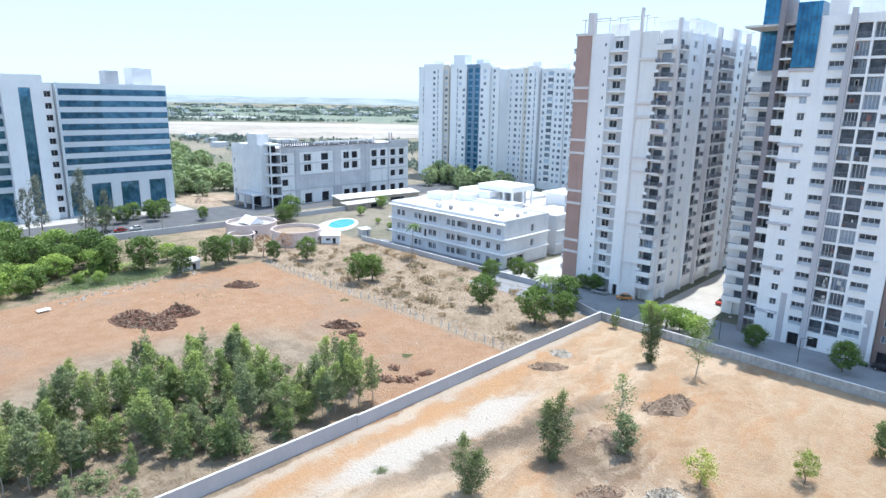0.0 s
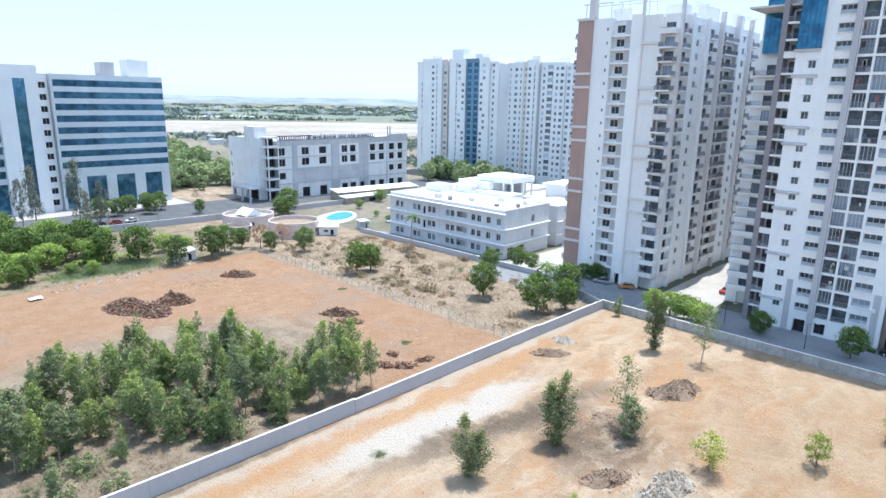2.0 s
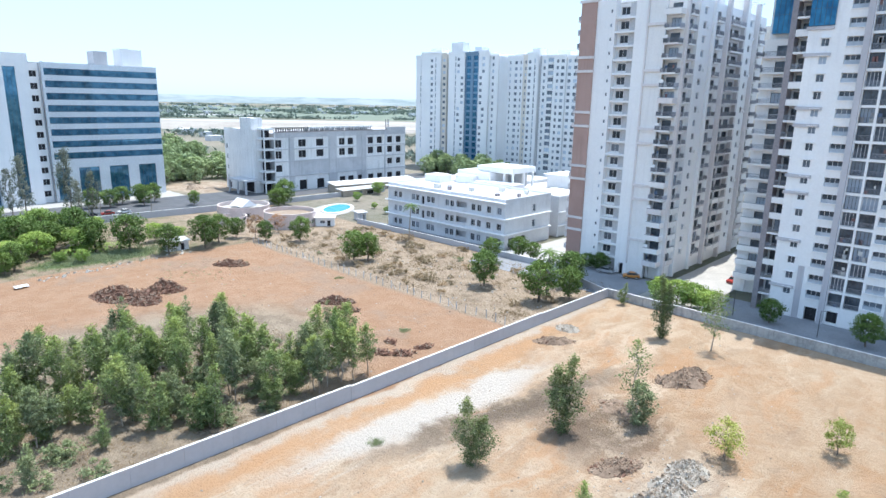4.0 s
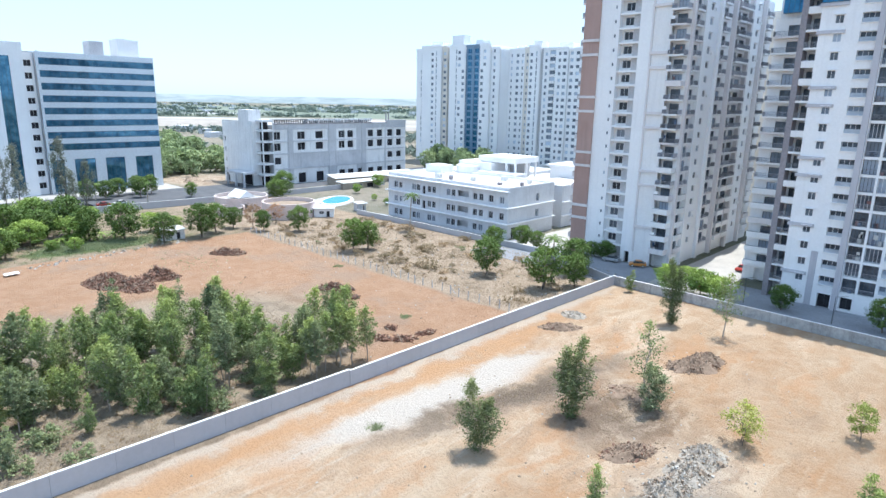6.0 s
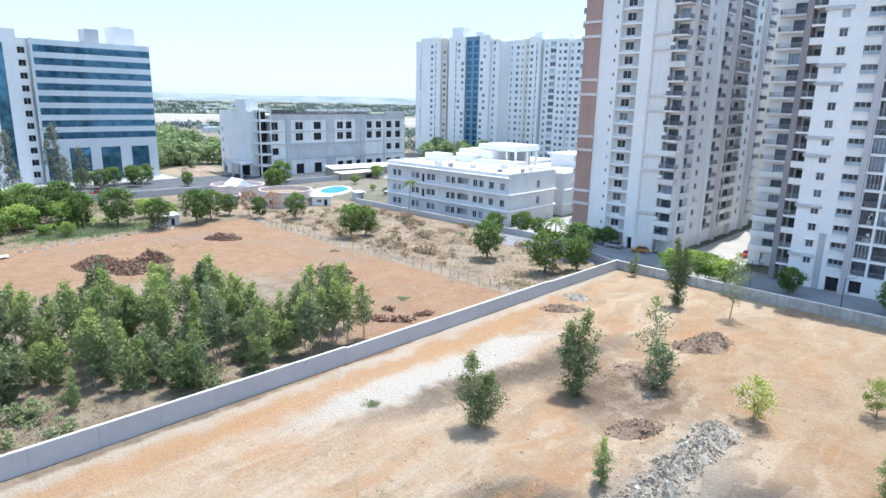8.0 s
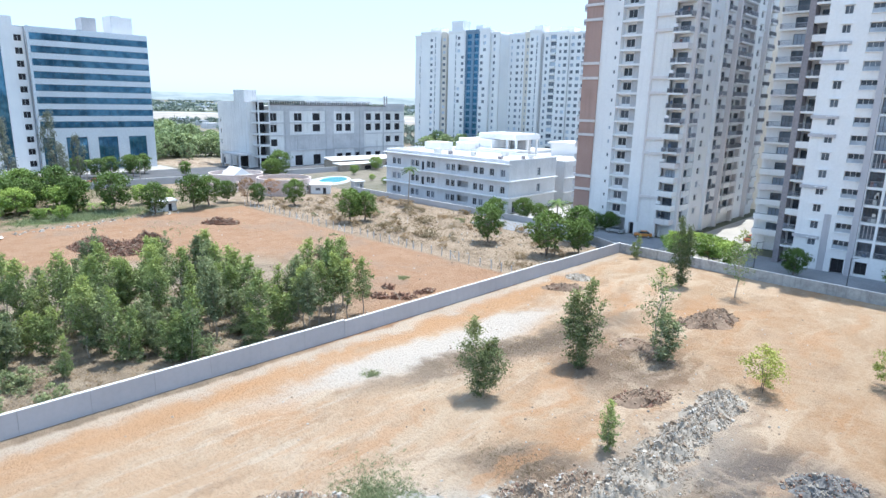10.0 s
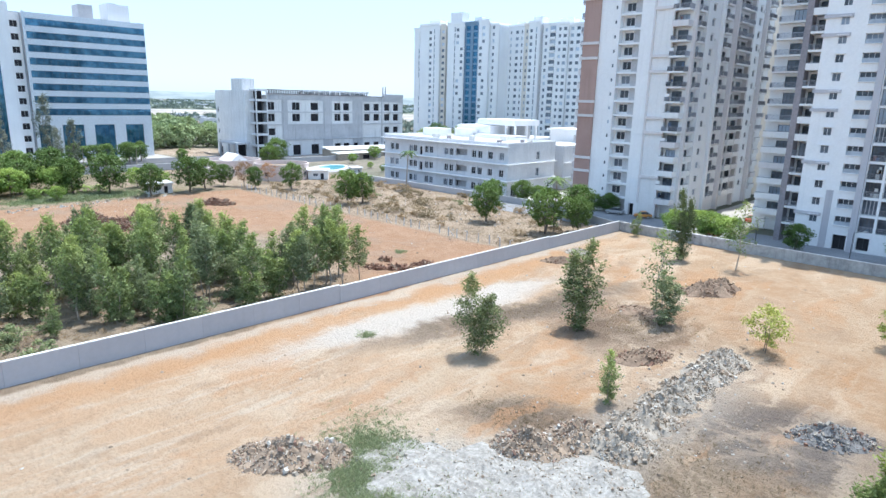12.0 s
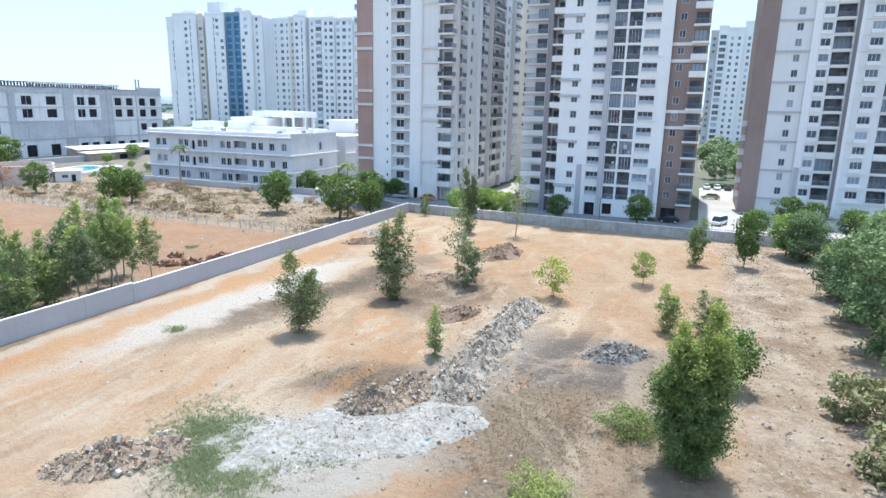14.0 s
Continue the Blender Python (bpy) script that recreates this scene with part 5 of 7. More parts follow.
def tube(verts, faces, p, q, r0, r1, n=6):
    """A tapered limb from p to q."""
    p, q = np.array(p, float), np.array(q, float)
    d = (q - p) / max(np.linalg.norm(q - p), 1e-6)
    a = np.cross(d, (0.3, 0.9, 0.2))
    a /= np.linalg.norm(a)
    b = np.cross(d, a)
    k = len(verts)
    for c, r in ((p, r0), (q, r1)):
        for i in range(n):
            t = 2 * math.pi * i / n
            verts.append(tuple(c + r * (math.cos(t) * a + math.sin(t) * b)))
    for i in range(n):
        faces.append((k + i, k + (i + 1) % n, k + n + (i + 1) % n, k + n + i))


def leaves(centers, radii, counts, size, flat=0.0, droop=0.0):
    """Leaf blades spread through clumps; returns vertex and face arrays."""
    cs, out = [], []
    for c, r, n in zip(centers, radii, counts):
        d = rng.normal(size=(n, 3))
        d /= np.linalg.norm(d, axis=1)[:, None]
        rad = rng.random(n) ** 0.45
        cs.append(np.array(c) + d * rad[:, None] * np.array(r))
        out.append(d)
    c, d = np.concatenate(cs), np.concatenate(out)
    n = len(c)
    nor = d + 0.8 * rng.normal(size=(n, 3)) + np.array([0, 0, 0.5 + flat])
    nor /= np.linalg.norm(nor, axis=1)[:, None]
    t = np.cross(nor, rng.normal(size=(n, 3)) + np.array([0, 0, droop]))
    if droop:
        t = rng.normal(size=(n, 3)) * 0.5 + np.array([0, 0, -1.0])
    t /= np.linalg.norm(t, axis=1)[:, None]
    b = np.cross(nor, t)
    b /= np.linalg.norm(b, axis=1)[:, None] + 1e-9
    s = size * (0.6 + 0.8 * rng.random(n))[:, None]
    v = np.stack([c - t * s, c + b * s * 0.5, c + t * s, c - b * s * 0.5], axis=1).reshape(-1, 3)
    f = np.arange(4 * n).reshape(-1, 4)
    return v, f


def leaf_object(name, v, f, material):
    me = bpy.data.meshes.new(name)
    me.vertices.add(len(v))
    me.vertices.foreach_set("co", v.astype(np.float32).ravel())
    me.loops.add(f.size)
    me.loops.foreach_set("vertex_index", f.astype(np.int32).ravel())
    me.polygons.add(len(f))
    me.polygons.foreach_set("loop_start", np.arange(0, f.size, 4, dtype=np.int32))
    me.materials.append(material)
    me.update(calc_edges=True)
    return me


def make_tree(name, label, category, h, spread, bare, clumps, per, leaf, material, bark=BARK, lean=0.0, stems=1, squash=0.75, narrow=False, droop=0.0, trunk=0.03, group=""):
    """A tree at the origin: tapered trunk and limbs, crown of separate leaf clumps with gaps."""
    root = thing(name, 0, 0, 0, label, category, group)
    tv, tf, centers, radii, counts = [], [], [], [], []
    for s in range(stems):
        ang = 2 * math.pi * s / stems + rng.random()
        off = np.array([math.cos(ang), math.sin(ang), 0]) * (0.25 * (stems > 1))
        tip = np.array([lean * h + off[0] * 3, off[1] * 3, h * (1.0 - 0.12 * rng.random())])
        pts = [off + (tip - off) * k / 5 + np.array([*(rng.normal(size=2) * 0.02 * h * (0 < k < 5)), 0]) for k in range(6)]
        pts[0][2] = -0.3
        for k in range(5):
            tube(tv, tf, pts[k], pts[k + 1], trunk * h * (1 - k / 5.6) / stems ** 0.5, trunk * h * (1 - (k + 1) / 5.6) / stems ** 0.5, 7)
        n = max(3, clumps // stems)
        for i in range(n):
            u = bare + (1 - bare) * (i + 0.6 * rng.random()) / n
            k = min(int(u * 5), 4)
            base = pts[k] + (pts[k + 1] - pts[k]) * (u * 5 - k)
            prof = math.sin(math.pi * min(max((u - bare) / (1 - bare), 0) * (0.72 if narrow else 0.85) + (0.25 if narrow else 0.12), 1.0)) ** 0.7
            a = 2.4 * i + rng.random()
            reach = spread * prof * (0.45 + 0.55 * rng.random())
            c = base + np.array([math.cos(a) * reach, math.sin(a) * reach, (0.1 + 0.25 * rng.random()) * reach])
            tube(tv, tf, base - np.array([0, 0, 0.12 * reach]), c, trunk * h * 0.28, 0.01, 4)
            r = ((0.2 if narrow else 0.24) + 0.3 * rng.random() ** 2) * spread * (0.55 + 0.45 * prof) + 0.15
            centers.append(c)
            radii.append((r, r, r * (1.5 if narrow else squash)))
            counts.append(per)
    part("trunk", mesh_from("trunk", tv, tf, bark, True), None, root)
    v, f = leaves(centers, radii, counts, leaf, droop=droop)
    part("crown", leaf_object("crown", v, f, material), None, root)
    return root


def make_gum(name, label, h, spread, bare, branches, per, leaf, material, stems=1, group="", trunk=0.012, bark=PALEBARK):
    """An upright gum tree: rising branches hung with narrow drooping leaves, denser outward, tapering to a loose tip."""
    root = thing(name, 0, 0, 0, label, "tree", group)
    tv, tf, cs = [], [], []
    for s in range(stems):
        ang = 6.283 * s / stems + rng.random()
        foot = np.array([math.cos(ang), math.sin(ang), 0]) * 0.2 * (stems > 1)
        lean = np.array([math.cos(ang), math.sin(ang), 0]) * spread * (0.38 if stems > 1 else 0.15)
        top = h * (1.0 if s == 0 else 0.62 + 0.3 * rng.random())
        pts = [foot + lean * (k / 6) ** 0.8 + np.array([*(rng.normal(size=2) * 0.012 * h * (0 < k)), top * k / 6]) for k in range(7)]
        pts[0][2] = -0.3
        r0 = trunk * h / stems ** 0.5
        for k in range(6):
            tube(tv, tf, pts[k], pts[k + 1], r0 * (1 - k / 6.5), r0 * (1 - (k + 1) / 6.5), 6)
        n = max(5, branches // stems)
        for i in range(n):
            u = bare + (0.985 - bare) * (i + rng.random()) / n
            if rng.random() < 0.1:
                continue
            k = min(int(u * 6), 5)
            base = pts[k] + (pts[k + 1] - pts[k]) * (u * 6 - k)
            w = (u - bare) / (1 - bare)
            prof = min(1.0, 0.55 + 1.6 * w) * max(0.2, (1 - w ** 2.6)) * (0.55 + 0.65 * rng.random())
            a = 2.4 * i + 0.7 * rng.random()
            reach = spread * prof / (1.0 if stems == 1 else 1.35)
            tip = base + np.array([math.cos(a) * reach, math.sin(a) * reach, reach * (0.35 + 0.6 * rng.random()) + 0.04 * h * w])
            tube(tv, tf, base, tip, r0 * 0.22, 0.008, 4)
            m = int(per * (0.45 + 0.9 * prof) * (0.6 + 0.8 * rng.random()))
            q = (0.25 + 0.85 * rng.random(m) ** 0.75)[:, None]
            puff = (0.08 + 0.11 * spread * (0.4 + 0.6 * prof))
            c = base + (tip - base) * q + rng.normal(size=(m, 3)) * puff * np.array([1, 1, 0.8]) - np.array([0, 0, 0.12]) * rng.random((m, 1))
            cs.append(c)
    part("trunk", mesh_from("trunk", tv, tf, bark, True), None, root)
    c = np.concatenate(cs)
    c[:, 2] = np.maximum(c[:, 2], 0.1)
    n = len(c)
    t = rng.normal(size=(n, 3)) * np.array([0.8, 0.8, 0.45]) + np.array([0, 0, -0.4])
    t /= np.linalg.norm(t, axis=1)[:, None]
    b = np.cross(t, rng.normal(size=(n, 3)))
    b /= np.linalg.norm(b, axis=1)[:, None] + 1e-9
    s = leaf * (0.6 + 0.8 * rng.random(n))[:, None]
    v = np.stack([c - t * s, c + b * s * 0.36, c + t * s, c - b * s * 0.36], axis=1).reshape(-1, 3)
    part("crown", leaf_object("crown", v, np.arange(4 * n).reshape(-1, 4), material), None, root)
    return root


def make_palm(name, label, h, material, fronds=16, length=2.4, bark=PALEBARK):
    root = thing(name, 0, 0, 0, label, "palm tree")
    tv, tf = [], []
    for k in range(6):
        tube(tv, tf, (0.02 * k * k, 0, h * k / 6 - (0.3 if k == 0 else 0)), (0.02 * (k + 1) ** 2, 0, h * (k + 1) / 6), 0.2 - 0.015 * k, 0.2 - 0.015 * (k + 1), 8)
    part("trunk", mesh_from("trunk", tv, tf, bark, True), None, root)
    vs, fs = [], []
    for i in range(fronds):
        a, up = 2.4 * i, 0.9 - 1.3 * (i / fronds)
        d = np.array([math.cos(a), math.sin(a), 0])
        side = np.array([-d[1], d[0], 0])
        prev = np.array([0.72, 0, h])
        for k in range(7):
            cur = np.array([0.72, 0, h]) + d * length * (k + 1) / 7 + np.array([0, 0, up * (k + 1) / 7 * length * 0.6 - 0.5 * length * ((k + 1) / 7) ** 2])
            for sgn in (-1, 1):
                tip = (prev + cur) / 2 + side * sgn * length * 0.28 * math.sin(math.pi * (k + 1.5) / 9) + np.array([0, 0, -0.15])
                b = len(vs)
                vs += [prev, cur, tip, (prev + tip) / 2 - d * 0.02]
                fs.append((b, b + 1, b + 2, b + 3))
            prev = cur
    part("fronds", leaf_object("fronds", np.array(vs), np.array(fs), material), None, root)
    return root


def gz(x, y):
    return ground_height(x, y) - 0.05


def plant(kinds, x, y, scale=1.0, tall=None):
    """Copy one of the kinds to a place, turned and scaled by chance."""
    src = kinds[int(rng.integers(len(kinds)))] if isinstance(kinds, list) else kinds
    ob = copy_thing(src, pose(x, y, gz(x, y), 0, 0, float(rng.random() * 360)))
    s = scale * (0.92 + 0.16 * float(rng.random()))
    ob.scale = (s, s, s * (tall or 1.0))
    return ob


def settle(kinds):
    """Remove the patterns that copies were made from."""
    for src in kinds:
        for o in (*src.children_recursive, src):
            bpy.data.objects.remove(o)


EUC = [make_gum("eucalyptus_tree", "slender grey-green young eucalyptus tree", 8.4 + 0.5 * i, 1.6 + 0.2 * (i % 3), 0.28, 42, 76, 0.165, EUCADARK if i in (0, 3) else EUCA, 1 + (i == 3), "eucalyptus grove") for i in range(5)]
EUCB = [make_gum("eucalyptus_tree", "bushy young eucalyptus tree with fresh green tips", 6.2 + 0.7 * i, 1.7, 0.06, 54, 62, 0.16, EUCADARK if i == 1 else EUCA, 2 + i % 2, "eucalyptus grove") for i in range(3)]
COL = [make_gum("columnar_tree", "upright columnar eucalyptus leafy to the ground", 9.6, 2.7 - 0.25 * i, 0.02, 110, 80, 0.16, GUMDARK, 2 + i % 2, "", 0.01) for i in range(3)]
MNG = [make_tree("mango_tree", "round dark green mango tree", "tree", 7.0 + 0.4 * i, 3.3, 0.2, 44, 84, 0.21, MANGO, BARK, stems=1, squash=0.7, trunk=0.026) for i in range(4)]
BRT = [make_tree("leafy_tree", "bright green spreading tree in the garden", "tree", 5.5 + 0.6 * i, 3.4, 0.22, 38, 80, 0.21, BRIGHT, BARK, squash=0.6, trunk=0.024) for i in range(3)]
LIM = [make_tree("sapling", "small yellow-green sapling with airy crown", "sapling", 4.6, 1.75, 0.24, 30, 75, 0.11, LIMELEAF, BARK, stems=2, squash=0.6, trunk=0.016) for i in range(2)]
HDG = [make_tree("hedge_tree", "dense green spreading tree at the lot edge", "tree", 8.2 + i, 4.2, 0.06, 64, 190, 0.18, HEDGELEAF, BARK, stems=2, squash=0.65, trunk=0.02) for i in range(3)]
OLV = [make_tree("shrub", "olive brown dusty shrub", "shrub", 3.2, 2.0, 0.05, 26, 110, 0.16, OLIVE, BARK, stems=3, squash=0.7, trunk=0.016)]
SPR = [make_gum("thin_tree", "sparse thin tree with few leaves", 8.5, 1.9, 0.24, 34, 24, 0.16, EUCA, 1) for i in range(2)]
PIN = [make_tree("casuarina_tree", "tall grey wispy casuarina tree", "tree", 19.0, 2.4, 0.22, 34, 80, 0.2, GREYLEAF, BARK, narrow=True, trunk=0.011)]
RST = [make_tree("dry_tree", "half bare tree with rusty brown leaves", "tree", 6.4, 2.6, 0.3, 20, 40, 0.2, REDLEAF, BARK, squash=0.6, trunk=0.02)]
WOD = [make_tree("woodland_tree", "tree of the far woods with haze put into its green", "tree", 9.0 + i, 5.0, 0.1, 26, 24, 0.66, HAZYLEAF, BARK, stems=1, squash=0.7, trunk=0.02) for i in range(2)]
BAN = [make_palm("banana_plant", "banana plant with broad drooping leaves", 1.6, BRIGHT, 11, 2.4, BARK)]
PLM = [make_palm("palm_tree", "slim palm tree with a small tuft of fronds", 9.6, MANGO)]

# single trees of the lot
plant(COL[2], 22.3, -59.5, 1.08)
plant(COL[0], 19.3, -73.1, 0.84)
plant(SPR[0], 26.0, -48.6, 1.15, 1.0)
plant(EUCB[1], 28.4, -51.2, 1.05, 0.85)
plant(COL[2], 16.9, -19.4, 0.9, 1.4)
plant(SPR[1], 25.4, -19.0, 1.15)
plant(EUCB[2], 3.0, -7.4, 0.62)
plant(LIM[0], 39.0, -51.0, 1.0)
plant(LIM[1], 48.4, -40.3, 0.92)
plant(EUCB[0], 54.4, -26.0, 1.05, 1.2)
plant(SPR[0], 60.9, -24.5, 0.7)
plant(MNG[1], 60.9, -24.0, 0.55, 1.9)
plant(EUCB[2], 33.2, -72.5, 0.66)
plant(MNG[1], 57.6, -68.4, 0.6, 1.1)
plant(EUCB[0], 52.1, -57.4, 0.85, 0.95)
plant(EUCB[1], 55.9, -56.0, 0.98, 0.68)
# the grove behind the wall
for i in range(12):
    for j in range(17):
        y = -68.0 - 3.25 * j + float(rng.normal() * 0.9)
        back = -34.5 + 0.42 * (j - 7 if j > 7 else 7 - j) * (1.6 if j < 7 else 0.6)
        x = -7.0 - 3.1 * i + float(rng.normal() * 1.0)
        front = -6.0 - 3.0 * min(max((j - 3) / 3, 0), 1) - 9.0 * min(max((j - 7) / 3, 0), 1)
        if x < back or x > front or (j < 3 and x < -22 + 3 * (3 - j)) or rng.random() < 0.13:
            continue
        plant(EUC + EUCB[1:] if x < front - 6 else EUCB + EUC[:2], x, y, 0.8 + 0.34 * float(rng.random()))
for x, y, s in ((-8.0, -82.0, 0.9), (-9.6, -91.5, 0.95), (-10.5, -90.0, 0.75), (-13.5, -101.0, 0.6), (-11.0, -109.0, 0.7)):
    plant(EUCB, x, y, s)
for x, y, s in ((-7.2, -66.5, 0.8), (-10.0, -70.0, 0.95), (-12.5, -66.0, 1.0), (-15.2, -69.5, 0.95), (-17.5, -65.5, 0.95), (-8.4, -73.0, 0.85), (-13.0, -73.0, 1.0), (-35.5, -91.0, 1.05), (-33.0, -82.5, 1.0), (-37.0, -101.0, 1.0)):
    plant(EUC, x, y, s)
# field and scrub trees
for x, y, s in ((-25.0, -18.3, 1.1), (-61.0, -26.5, 1.08), (-89.5, -23.6, 0.95), (-10.2, -18.5, 1.15), (-11.5, -4.5, 1.1), (-37.7, -0.6, 0.8), (-6.5, -12.5, 0.95), (-60.0, -23.0, 0.95), (-35.5, 8.5, 0.75), (-31.5, 9.5, 0.7), (-17.5, 12.6, 0.6)):
    plant(MNG, x, y, s)
plant(PLM[0], -70.0, 1.0, 1.05)
plant(PLM[0], -9.5, -16.5, 1.12)
# garden
for x, y, s in ((-109.5, -63.2, 1.35), (-99.5, -57.0, 0.95), (-100.0, -47.0, 1.15), (-103.0, -41.5, 1.05), (-105.5, -35.0, 0.75), (-96.0, -31.0, 0.7), (-130.7, -77.5, 1.3), (-118.0, -96.0, 1.2), (-128.0, -92.0, 1.2), (-104.0, -92.0, 0.7), (-138.0, -90.0, 1.4), (-146.0, 6.7, 1.25), (-143.0, 2.0, 1.0)):
    plant(MNG, x, y, s)
for x, y, s in ((-142.0, -72.0, 1.0), (-146.0, -66.0, 1.0), (-140.0, -62.0, 0.9), (-148.0, -78.0, 1.1), (-136.0, -84.0, 0.9), (-120.0, -84.0, 0.9), (-112.0, -100.0, 1.2), (-124.0, -104.0, 1.2), (-134.0, -100.0, 1.2), (-106.0, -108.0, 1.3), (-116.0, -54.0, 0.9), (-112.0, -49.5, 0.7), (-150.0, -88.0, 1.2), (-145.0, -96.0, 1.2), (-104.5, -76.0, 0.5), (-108.0, -80.0, 0.55), (-113.0, -72.5, 0.55), (-110.0, -110.0, 1.3), (-140.0, -108.0, 1.4), (-128.0, -116.0, 1.5), (-136.0, 34.0, 0.6), (-118.0, 28.0, 0.4), (-106.0, 24.0, 0.45), (-144.0, 52.0, 0.9)):
    plant(BRT, x, y, s)
for x, y, s in ((-101.5, -31.0, 1.05), (-104.0, -22.0, 0.9)):
    plant(RST, x, y, s)
for x, y in ((-116.0, -76.0), (-118.5, -70.5), (-115.5, -66.5), (-114.0, -70.0), (-117.0, -73.0), (-113.5, -64.0)):
    plant(BAN[0], x, y, 0.9)
for k in range(46):
    gx, gy = -104 - 44 * float(rng.random()), -70 - 60 * float(rng.random())
    if gx > -112 and gy > -84:
        continue
    plant(BRT + MNG, gx, gy, 0.85 + 0.6 * float(rng.random()))
# along the road
for x, y, s in ((-167.8, -18.7, 0.75), (-178.0, -33.0, 1.0), (-186.0, -38.0, 1.0), (-187.0, -31.0, 0.9), (-183.0, -49.0, 0.9), (-184.0, -27.0, 1.0), (-181.0, -44.0, 1.0)):
    plant(MNG, x, y, s)
for x, y, s in ((-172.0, -50.0, 0.75), (-164.0, -36.0, 0.75), (-157.0, -58.0, 0.7)):
    plant(PLM[0], x, y, s)
for x, y, s in ((-163.0, -61.5, 1.2), (-172.0, -72.0, 1.2), (-158.0, -56.5, 0.95), (-176.0, -75.0, 0.9), (-153.0, -62.0, 0.8)):
    plant(PIN[0], x, y, s)
# right edge of the lot
for x, y, s in ((69.5, -16.0, 0.8), (72.5, -26.0, 0.85), (71.5, -36.0, 0.95), (72.0, -45.0, 1.0), (72.5, -55.0, 1.15), (73.5, -66.0, 1.1), (77.0, -30.0, 1.0), (80.0, -42.0, 1.1), (82.0, -58.0, 1.2), (84.0, -22.0, 0.9), (92.0, -35.0, 1.0), (76.0, -78.0, 1.1)):
    plant(HDG if y < -28 else HDG + BRT, x, y, s)
for x, y, s in ((65.9, -70.4, 1.0), (66.6, -79.0, 1.1), (66.0, -88.0, 1.1)):
    plant(OLV, x, y, s)
plant(BRT[1], 67.5, -13.0, 1.0)
# tower gardens
for x, y, s in ((8.5, -1.0, 0.85), (14.0, 0.5, 0.85), (6.0, 2.5, 0.7)):
    plant(BRT, x, y, s)
plant(MNG[0], -14.0, 13.0, 0.6)
plant(BRT[0], 18.0, -1.5, 1.0)
plant(BRT[1], 11.0, 0.5, 0.85)
for x, y, s in ((28.0, 3.0, 0.75), (43.7, 2.6, 0.85), (64.0, 2.0, 0.7), (70.0, 8.0, 0.85), (74.0, 10.0, 0.8), (80.0, 6.0, 0.75), (86.0, 9.0, 0.8)):
    plant(MNG, x, y, s)
# woods behind the office and beside the far towers
for k in range(215):
    u = float(rng.random())
    plant(WOD, -224 - 230 * u, -34 - 20 * u + (66 + 90 * u) * float(rng.random()), 0.8 + 0.4 * float(rng.random()))
for k in range(26):
    plant(WOD, -196 + 60 * float(rng.random()), 118 + 26 * float(rng.random()), 0.9 + 0.3 * float(rng.random()))
for k in range(64):
    plant(WOD, 55 + 40 * float(rng.random()), 96 + 120 * float(rng.random()), 0.6 + 0.4 * float(rng.random()))
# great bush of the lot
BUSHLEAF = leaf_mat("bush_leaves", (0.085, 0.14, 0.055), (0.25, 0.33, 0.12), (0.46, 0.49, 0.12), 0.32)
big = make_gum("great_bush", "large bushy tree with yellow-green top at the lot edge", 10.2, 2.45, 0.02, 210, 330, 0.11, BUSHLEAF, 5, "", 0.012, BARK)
big.matrix_basis = pose(54.5, -82.8, 0)
for pat in (BAN, COL, EUC, EUCB, MNG, BRT, LIM, HDG, OLV, SPR, PIN, RST, WOD, PLM):
    settle(pat)


